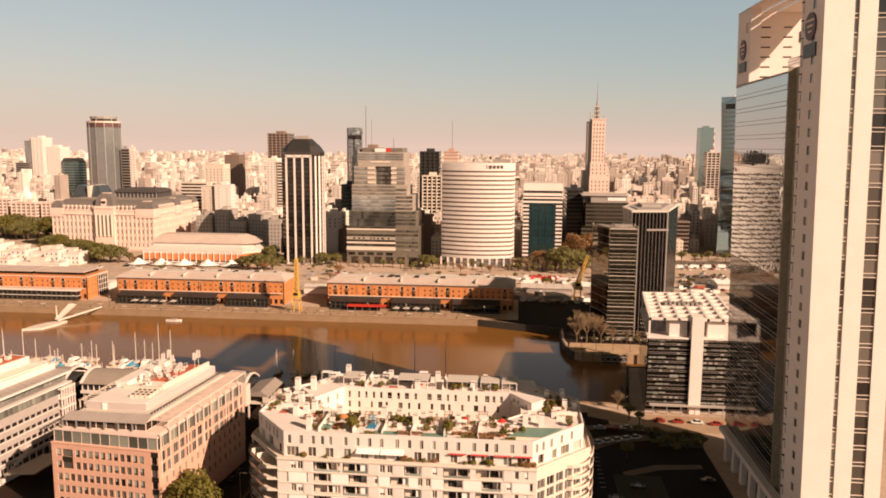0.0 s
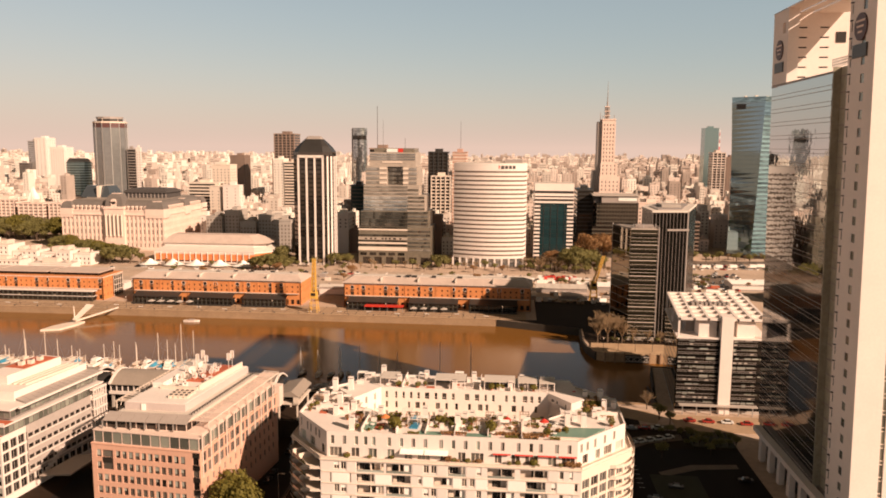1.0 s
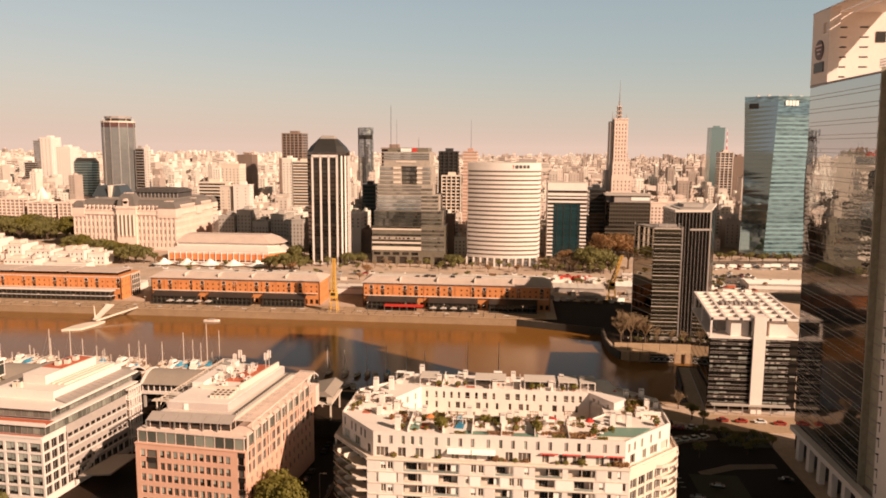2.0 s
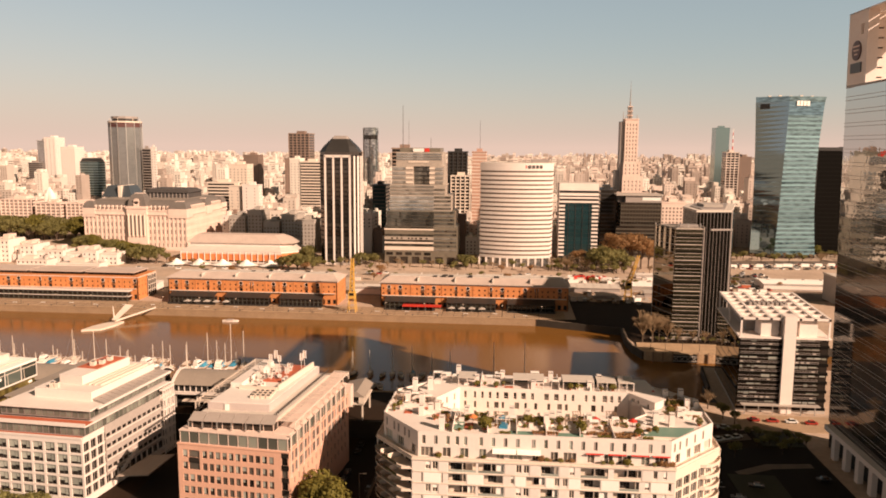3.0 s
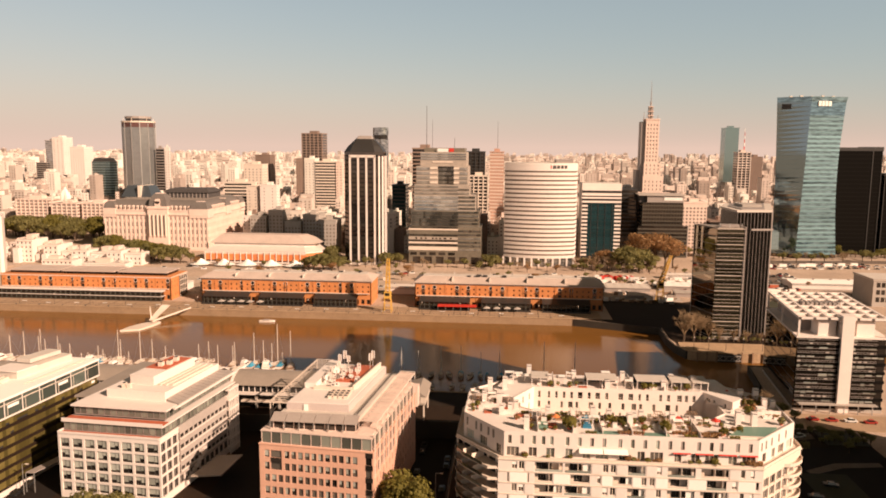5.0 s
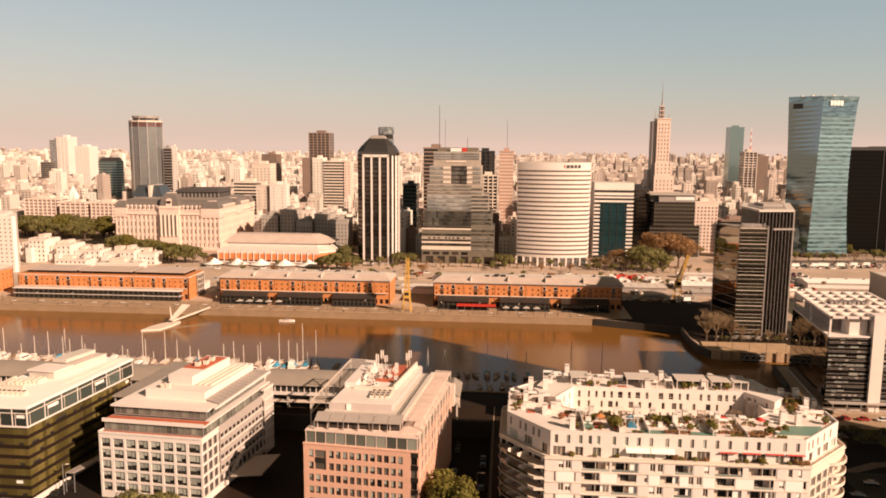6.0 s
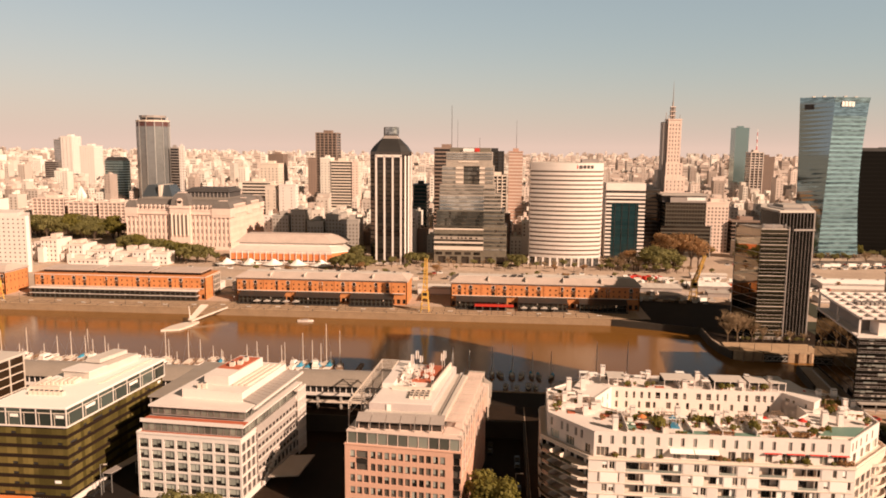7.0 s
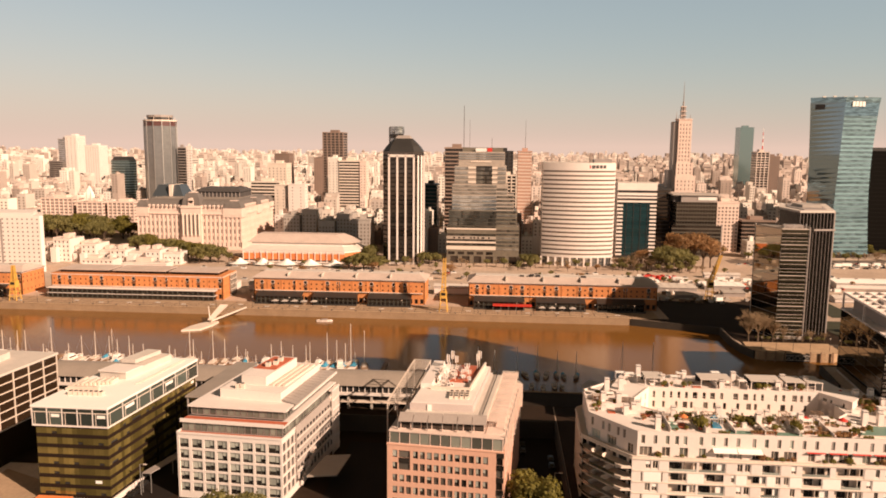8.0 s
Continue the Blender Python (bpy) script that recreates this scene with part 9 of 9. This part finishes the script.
spots += [(rnd.uniform(-310, 0), rnd.uniform(488, 518), 90) for i in range(30)]
spots += [(rnd.choice((-86, -77)), 205 + i * 5.5, 0) for i in range(7)] + [(rnd.choice((-202, -190)), 190 + i * 6, 0) for i in range(5)]
for x, y, deg in spots:
    z = -5.94 if (x < -74 and y < 246) else 0.06 if (498 < y < 522 or 550 < y < 567 or (22 < x < 62 and y < 236) or y < 236) else 0.10 if (252 < y < 268) else 0.0
    park(2 if y < 225 or (x < -70 and y < 246) else rnd.choice((0, 0, 1, 1, 2, 3)), x, y, deg, z)


# ---- boats ----
def hull_points(L, B, z0, z1):
    out = []
    for z, k in ((z0, 0.72), (z1, 1.0)):
        for x, b in ((-0.5, 0.7), (-0.2, 1.0), (0.15, 0.95), (0.38, 0.5), (0.5, 0.03)):
            out.append((x * L, -b * B / 2 * k, z))
        for x, b in ((0.5, 0.03), (0.38, 0.5), (0.15, 0.95), (-0.2, 1.0), (-0.5, 0.7)):
            out.append((x * L, b * B / 2 * k, z))
    return out


def boat(x, y, deg, L, mast, cover, sail=True, paint=WHITE):
    t = thing("sailing_boat" if sail else "motor_boat", "white moored sailing boat with a bare mast" if sail else "small moored motor boat", "boat", x, y, WATER_Z, "moored boats")
    def mkr():
        return Maker().turn(x, y, WATER_Z, deg)
    n = 10
    side = [(i, (i + 1) % n, n + (i + 1) % n, n + i) for i in range(n)]
    part("hull", mkr().add(hull_points(L, L * 0.3, -0.2, 1.0), side + [list(range(n))[::-1]]), paint, t)
    part("deck", mkr().add([(px * 0.97, py * 0.97, 0.92) for px, py, pz in hull_points(L, L * 0.3, -0.2, 1.0)[n:]], [list(range(n))]), TIMBER if sail else CREAM, t)
    part("cabin", mkr().prism([(-L * 0.2, -L * 0.09), (L * 0.15, -L * 0.09), (L * 0.2, 0), (L * 0.15, L * 0.09), (-L * 0.2, L * 0.09)], 0.92, 1.55), CREAM if sail else GREYCLAD, t)
    if sail:
        part("mast", mkr().tube((L * 0.06, 0, 0.9), (L * 0.06, 0, mast), 0.19, 6, 0.12), CREAM, t)
        part("boom", mkr().tube((L * 0.06, 0, 2.2), (-L * 0.4, 0, 2.1), 0.12, 5), BLUECLOTH if cover else CREAM, t)
        mk = mkr()
        mk.tube((L * 0.06, 0, mast * 0.95), (L * 0.5, 0, 1.0), 0.035, 3)
        mk.tube((L * 0.06, 0, mast * 0.95), (-L * 0.5, 0, 1.0), 0.035, 3)
        part("rigging", mk, STEEL, t)
        mk = mkr().tube((L * 0.06, -0.9, mast * 0.6), (L * 0.06, 0.9, mast * 0.6), 0.05, 4)
        part("spreader", mk, STEEL, t)
    if cover:
        part("cover", mkr().prism([(-L * 0.45, -L * 0.11), (-L * 0.1, -L * 0.12), (-L * 0.1, L * 0.12), (-L * 0.45, L * 0.11)], 1.0, 1.9, [(-L * 0.42, -L * 0.03), (-L * 0.12, -L * 0.03), (-L * 0.12, L * 0.03), (-L * 0.42, L * 0.03)]), BLUECLOTH, t, "blue canvas cover")


rb = random.Random(3)
boat(-163, 318, 80, 15, 19.5, False)
boat(-156, 316, 100, 13, 17, False)
for i in range(44):
    x = -350 + i * 4.4 + rb.uniform(-1.2, 1.2)
    boat(x, 313 + rb.uniform(-5, 7), 90 + rb.uniform(-14, 14), rb.uniform(9, 14), rb.choice((6, 8, 10, 12, 14, 16)) + rb.uniform(-1.5, 1.5), rb.random() < 0.3)
for i in range(24):
    if rb.random() < 0.22:
        continue
    masted = i % 4 == 1
    boat(-106 + (i // 2) * 4.3 + (i % 2) * 1.6 + rb.uniform(-1.0, 1.0), (294, 310)[i % 2] + rb.uniform(-2, 2), -90 + rb.uniform(-18, 18), rb.uniform(6.5, 9.5), rb.uniform(11, 15) if masted else 0, rb.random() < 0.35, sail=masted, paint=rb.choice((CREAM, GREYCLAD, GREYCLAD, DARKMETAL)))


def yacht(x, y, deg, L):
    t = thing("motor_yacht", "white moored motor yacht with a raised cabin", "boat", x, y, WATER_Z, "moored boats")

    def mkr():
        return Maker().turn(x, y, WATER_Z, deg)
    n = 10
    part("hull", mkr().add(hull_points(L, L * 0.3, -0.2, 1.7), [(i, (i + 1) % n, n + (i + 1) % n, n + i) for i in range(n)] + [list(range(n))[::-1]]), CANVAS, t)
    part("deck", mkr().add([(px * 0.97, py * 0.97, 1.6) for px, py, pz in hull_points(L, L * 0.3, -0.2, 1.0)[n:]], [list(range(n))]), CREAM, t)
    part("cabin", mkr().prism([(-L * 0.34, -L * 0.11), (L * 0.12, -L * 0.11), (L * 0.24, 0), (L * 0.12, L * 0.11), (-L * 0.34, L * 0.11)], 1.6, 3.0, [(-L * 0.34, -L * 0.1), (L * 0.04, -L * 0.1), (L * 0.12, 0), (L * 0.04, L * 0.1), (-L * 0.34, L * 0.1)]), WHITE, t)
    part("cabin_glass", mkr().box(-L * 0.28, L * 0.04, -L * 0.113, L * 0.113, 2.1, 2.65), GLASSDARK, t)
    part("flybridge", mkr().box(-L * 0.3, -L * 0.02, -L * 0.09, L * 0.09, 3.0, 3.7), CANVAS, t)
    mk = mkr().tube((-L * 0.22, -L * 0.09, 3.7), (-L * 0.26, 0, 5.4), 0.1, 4)
    mk.tube((-L * 0.22, L * 0.09, 3.7), (-L * 0.26, 0, 5.4), 0.1, 4)
    part("radar_arch", mk, CREAM, t)


for i in range(17):
    yacht(-352 + i * 11.6 + rb.uniform(-3, 3), 304 + rb.uniform(-4, 16), 90 + rb.uniform(-16, 16), rb.uniform(9, 14))
boat(-42, 304, 95, 12, 18.5, False)
boat(-29, 305, 88, 12, 18.5, False)
boat(-213 + 18, 402, 10, 9, 0, False, sail=False)
for i in range(8):
    mk = Maker().box(-330 + i * 26, -328 + i * 26, 280, 322, -4.0, -3.0)
    tagged(part("pontoon", mk, TIMBER), "worn timber mooring pontoon on the water", "pontoon", kind="structure")


# ---- white vans and trucks on the yard behind the warehouses ----
def van(x, y, deg, L, paint=None):
    t = thing("van", ("red" if paint else "white") + " box van parked on the dusty yard", "van", x, y, 0, "parked vans")
    def mkr():
        return Maker().turn(x, y, 0, deg)
    part("box", mkr().box(-1.15, 1.15, -L / 2, L / 2 - 1.8, 0.7, 3.1), paint or CANVAS, t)
    part("cab", mkr().prism([(-1.05, L / 2 - 1.7), (1.05, L / 2 - 1.7), (1.05, L / 2), (-1.05, L / 2)], 0.5, 2.4, [(-1.0, L / 2 - 1.7), (1.0, L / 2 - 1.7), (1.0, L / 2 - 0.7), (-1.0, L / 2 - 0.7)]), CREAM, t)
    part("chassis", mkr().box(-1.0, 1.0, -L / 2 + 0.4, L / 2 - 0.4, 0.0, 0.7), DARKMETAL, t)


for i in range(20):
    van(rnd.uniform(6, 92), rnd.uniform(527, 549), rnd.choice((90, 80, 0)), rnd.uniform(6, 9))
for i in range(7):
    van(11 + i * 3.6, 547 + rnd.uniform(-2, 2), rnd.choice((0, 20, 90)), 6.5, REDPAINT)
for i in range(10):
    van(120 + i * 12 + rnd.uniform(-3, 3), 612 + i * 2.5, 90, rnd.uniform(6, 10))


# ---- lamp posts along the far quay ----
def quay_lamp(x, y):
    t = thing("quay_lamp", "slim dark lamp post on the far quay", "street lamp", x, y, 0.12, "quay lamps")
    part("post", Maker().tube((x, y, 0.12), (x, y, 6.2), 0.11, 6, 0.07), DARKMETAL, t)
    part("lantern", Maker().tube((x, y, 6.2), (x, y, 6.9), 0.16, 8, 0.34), CREAM, t)


for i in range(18):
    quay_lamp(-400 + i * 22.5, 417.5)
for x in (32, 39, 47, 55, 64):
    quay_lamp(x, 352.5)
for i, (x, y) in enumerate(((-232, 428), (-226, 428), (-220, 428.5), (-214, 428), (-208, 428.5), (-70, 427), (-64, 427), (-58, 427.5), (-52, 427))):
    parasol_top = thing("quay_parasol", "pale square parasol before the brick warehouse", "parasol", x, y, 0.12, "quay parasols")
    part("pole", Maker().tube((x, y, 0.12), (x, y, 2.6), 0.07, 5), STEEL, parasol_top)
    part("canopy", Maker().prism([(x - 2, y - 2), (x + 2, y - 2), (x + 2, y + 2), (x - 2, y + 2)], 2.3, 3.3, [(x - 0.1, y - 0.1), (x + 0.1, y - 0.1), (x + 0.1, y + 0.1), (x - 0.1, y + 0.1)]), CONCRETE, parasol_top)


# ---- roof life on the apartment block ----
def shrub_mesh(seed, r, n, mat):
    rn = random.Random(seed)
    t = thing("potted_shrub", "", "plant", 0, 0)
    part("pot", Maker().tube((0, 0, 0), (0, 0, 0.4), 0.28, 8, 0.36), REDTILE, t)
    pts, fcs = [], []
    for i in range(n):
        d = Vector((rn.gauss(0, 1), rn.gauss(0, 1), rn.gauss(0, 1))).normalized() * (r * rn.uniform(0.5, 1.1))
        c = Vector((d.x, d.y, 0.35 + r * 0.8 + d.z * 0.8))
        face = (d.normalized() + Vector((rn.gauss(0, 0.5), rn.gauss(0, 0.5), 0.3 + rn.gauss(0, 0.4)))).normalized()
        a = face.orthogonal().normalized()
        b = face.cross(a)
        k = r * rn.uniform(0.2, 0.36)
        j = len(pts)
        pts += [c + a * k, c + b * k, c - a * k, c - b * k]
        fcs.append((j, j + 1, j + 2, j + 3))
    part("leaves", Maker().add(pts, fcs), mat, t)
    return t


SHRUBS = [shrub_mesh(1, 0.9, 120, LEAF), shrub_mesh(2, 0.7, 100, LEAFDARK), shrub_mesh(3, 0.8, 100, LEAFBROWN)]
SHRUBS_USED = set()


def pot(kind, x, y, z, size=1.0):
    m = Matrix.Translation((x, y, z)) @ Matrix.Rotation(x * 7.0, 4, "Z") @ Matrix.Diagonal((size, size, size, 1))
    if kind in SHRUBS_USED:
        ob = copy_thing(SHRUBS[kind], m)
    else:
        ob = SHRUBS[kind]
        SHRUBS_USED.add(kind)
    ob.matrix_basis = m
    tagged(ob, ("green potted shrub on the roof terrace", "dark potted shrub on the roof terrace", "brownish potted shrub on the roof terrace")[kind], "potted plant", "terrace plants")


rp = random.Random(21)
for i in range(40):
    pot(rp.choice((0, 1, 2)), rp.uniform(-56, 3), rp.uniform(178.5, 190.8), 24.0, rp.uniform(0.45, 0.95))
for x, y, s in ((-41.6, 181.4, 2.0), (-41.2, 183.0, 1.5), (-30.7, 186.9, 1.3), (-29.2, 186.6, 1.2), (-27.4, 186.2, 1.3), (-24.4, 187.4, 1.1), (-22.0, 187.2, 1.2), (-16.8, 183.4, 1.5), (-16.6, 181.6, 1.3), (-2.4, 181.2, 1.2), (14.8, 190.2, 1.5), (13.6, 203.4, 1.3), (10.0, 204.6, 1.2), (11.6, 204.0, 1.4)):
    pot(rp.choice((0, 0, 1)), x, y, 24.0, s)
for i in range(9):
    pot(2, -29.2 + i * 0.75, 179.0, 24.3, 0.55)
for i in range(16):
    pot(2, -15.2 + i * 0.8, 180.4 + 0.3 * (i % 3), 24.0, 0.6)
for i in range(14):
    pot(rp.choice((0, 1, 2)), rp.uniform(5, 16), rp.uniform(192, 212), 24.0, rp.uniform(0.55, 1.2))
for i in range(12):
    pot(rp.choice((0, 1, 2)), rp.uniform(-68, -57), rp.uniform(192, 212), 24.0, rp.uniform(0.5, 1.0))
for x in (-54, -53, -46.6, -42.4, -26.8, -25.6, -24.4, -23.2, -21.4, -19.6, -11.4, -10.6, -5.6, -4.8, 0.2, 1.0, 3.4, 4.4, 5.2):
    pot(rp.choice((0, 1, 2)), x + rp.uniform(-0.9, 0.9), 176.2 + rp.uniform(-0.3, 0.4), 17.85, rp.uniform(0.55, 1.25))
for i in range(16):
    pot(rp.choice((0, 1)), rp.uniform(-46, -4), rp.uniform(209.5, 211.5), 26.2, rp.uniform(0.7, 1.2))


def parasol(x, y, z, cloth, label):
    t = thing("parasol", label, "parasol", x, y, z)
    part("pole", Maker().tube((x, y, z), (x, y, z + 2.3), 0.06, 6), STEEL, t)
    part("canopy", Maker().tube((x, y, z + 1.6), (x, y, z + 2.4), 1.3, 8, 0.1), cloth, t)


parasol(-12.6, 187.6, 24.0, REDPAINT, "red parasol on the roof terrace")
parasol(-3.0, 187.4, 24.0, REDPAINT, "red parasol on the roof terrace")
parasol(6.6, 211.4, 24.0, REDPAINT, "red parasol on the roof terrace")
parasol(-45, 186, 24.0, surface("orange cloth", (0.6, 0.18, 0.05), 0.8), "orange parasol on the roof terrace")
parasol(-37, 186, 24.0, BLUECLOTH, "blue parasol on the roof terrace")


def lounger(x, y, z, deg):
    t = thing("lounger", "pale lounger on the roof terrace", "lounger", x, y, z, "terrace furniture")
    part("bed", Maker().turn(x, y, z, deg).box(-0.35, 0.35, -0.9, 0.5, 0.3, 0.42), CANVAS, t)
    mk = Maker().turn(x, y, z, deg)
    mk.add([(-0.35, 0.5, 0.3), (0.35, 0.5, 0.3), (0.35, 1.0, 0.8), (-0.35, 1.0, 0.8), (-0.35, 0.5, 0.42), (0.35, 0.5, 0.42), (0.35, 0.95, 0.9), (-0.35, 0.95, 0.9)], SIDES)
    part("backrest", mk, CANVAS, t)
    for a in (-0.3, 0.25):
        for b in (-0.8, 0.4):
            part("leg", Maker().turn(x, y, z, deg).box(a, a + 0.06, b, b + 0.06, 0, 0.3), TIMBER, t)


for i in range(6):
    lounger(-24 + i * 1.5, 183.5, 24.0, 0)
for i in range(5):
    lounger(-66 + i * 1.8, 197 + i * 1.2, 24.0, 30)


# ---- plant and aerials on the pink block's roof ----
def dish(x, y, z, r, deg):
    t = thing("satellite_dish", "white satellite dish on the red roof yard", "satellite dish", x, y, z, "roof aerials")
    part("mount", Maker().tube((x, y, z), (x, y, z + r + 0.4), 0.1, 6), STEEL, t)
    mk = Maker().turn(x, y, z + r + 0.4, deg)
    pts, fcs = [(0, 0.25 * r, 0)], []
    n = 14
    for k, (rr, dep) in enumerate(((0.5, 0.19), (1.0, 0.0))):
        for i in range(n):
            w = 2 * math.pi * i / n
            pts.append((r * rr * math.cos(w), dep * r, r * rr * math.sin(w)))
    for i in range(n):
        fcs.append((0, 1 + i, 1 + (i + 1) % n))
        fcs.append((1 + i, 1 + n + i, 1 + n + (i + 1) % n, 1 + (i + 1) % n))
    part("bowl", mk.add(pts, fcs), WHITE, t)


def aerial(x, y, z, h):
    t = thing("roof_aerial", "pale roof aerial with panel antennas", "aerial", x, y, z, "roof aerials")
    part("mast", Maker().tube((x, y, z), (x, y, z + h), 0.09, 6), CREAM, t)
    for i in range(3):
        w = 2 * math.pi * i / 3
        px, py = x + 0.45 * math.cos(w), y + 0.45 * math.sin(w)
        part("panel", Maker().box(px - 0.14, px + 0.14, py - 0.14, py + 0.14, z + h * 0.6, z + h), WHITE, t)


for x, y, r, deg in ((-112, 205, 1.1, 20), (-109.5, 207, 0.9, -30), (-113, 209, 0.8, 0), (-111, 212, 1.2, 40), (-105.5, 208, 0.7, 10), (-107, 215, 1.0, -20)):
    dish(x, y + 3, 25.85, r, deg)
for x, y, h in ((-111, 219, 5.5), (-109.6, 220, 6.5), (-108.3, 219.5, 5.0), (-101.6, 221, 5.5), (-101.0, 222.5, 6.0), (-110.5, 216, 4.0), (-106, 212, 3.0), (-104.5, 217, 3.4), (-112.5, 214, 3.2), (-108, 210, 2.6)):
    aerial(x, y, 25.85, h)


def air_unit(x, y, z, w, d, h, label="grey air handling unit on the flat roof"):
    t = thing("air_unit", label, "air unit", x, y, z, "roof plant")
    part("casing", Maker().box(x - w / 2, x + w / 2, y - d / 2, y + d / 2, z, z + h), CREAM, t)
    part("fan", Maker().tube((x, y, z + h), (x, y, z + h + 0.15), min(w, d) * 0.38, 12), DARKMETAL, t)


for i in range(4):
    for j in range(3):
        air_unit(-108.2 + i * 1.5, 194.5 + j * 2.0, 25.6, 1.2, 1.5, 0.8)
for i in range(7):
    air_unit(-221.5 + i * 1.55, 193.5, 23.0, 1.3, 1.6, 1.2)
for x, y in ((-168.9, 217), (-167.0, 219), (-166.6, 223)):
    air_unit(x, y, 26.35, 1.4, 1.8, 1.3)
for x, y in ((-174, 203), (-172.5, 203)):
    air_unit(x, y, 23.4, 1.2, 1.2, 1.6)
for i in range(5):
    air_unit(-273 + i * 2.4, 205, 26.0, 1.8, 2.0, 1.4)


# ---- white cabinets and conduits among the aerials ----
def cabinet(x, y, z, w, d, h):
    t = thing("equipment_cabinet", "white equipment cabinet among the roof aerials", "cabinet", x, y, z, "roof plant")
    part("casing", Maker().box(x - w / 2, x + w / 2, y - d / 2, y + d / 2, z, z + h), WHITE, t)
    part("vent", Maker().box(x - w * 0.3, x + w * 0.3, y - d / 2 - 0.04, y - d / 2, z + h * 0.5, z + h * 0.8), DARKMETAL, t)


for i in range(26):
    x, y = rp.uniform(-113.5, -103.5), rp.uniform(204, 225)
    cabinet(x, y, 25.6, rp.uniform(0.5, 1.6), rp.uniform(0.4, 1.2), rp.uniform(0.5, 1.8))
for i in range(8):
    aerial(rp.uniform(-113, -103), rp.uniform(206, 224), 25.6, rp.uniform(1.6, 3.4))


# ---- tables and low planters on the terraces ----
def planter(x, y, z, w):
    t = thing("planter", "long pale planter with low green plants", "planter", x, y, z, "terrace plants")
    part("trough", Maker().box(x, x + w, y, y + 0.5, z, z + 0.5), TIMBER, t)
    pts, fcs = [], []
    for i in range(int(w * 30)):
        c = Vector((x + rp.uniform(0, w), y + 0.25 + rp.gauss(0, 0.18), z + 0.6 + rp.uniform(0, 0.4)))
        p = Vector((rp.gauss(0, 1), rp.gauss(0, 1), rp.gauss(0, 1))).normalized() * 0.22
        q = p.orthogonal().normalized() * 0.2
        j = len(pts)
        pts += [c + p, c + q, c - p, c - q]
        fcs.append((j, j + 1, j + 2, j + 3))
    part("leaves", Maker().add(pts, fcs), rp.choice((LEAF, LEAFDARK, LEAFBROWN)), t)


for i in range(16):
    planter(rp.uniform(-56, 0), rp.choice((177.9, 182.2, 187.4, 190.9)), 24.0, rp.uniform(2, 4.5))
for i in range(6):
    planter(rp.uniform(5, 13), rp.uniform(192, 211), 24.0, rp.uniform(2, 4))


def terrace_table(x, y, z):
    t = thing("terrace_table", "small pale round table on the roof terrace", "table", x, y, z, "terrace furniture")
    part("top", Maker().tube((x, y, z + 0.72), (x, y, z + 0.78), 0.6, 10), CANVAS, t)
    part("stem", Maker().tube((x, y, z), (x, y, z + 0.72), 0.06, 6), STEEL, t)


for i in range(14):
    terrace_table(rp.uniform(-55, 2), rp.uniform(180, 190), 24.0)
for i in range(6):
    terrace_table(rp.uniform(-68, -57), rp.uniform(191, 208), 24.0)
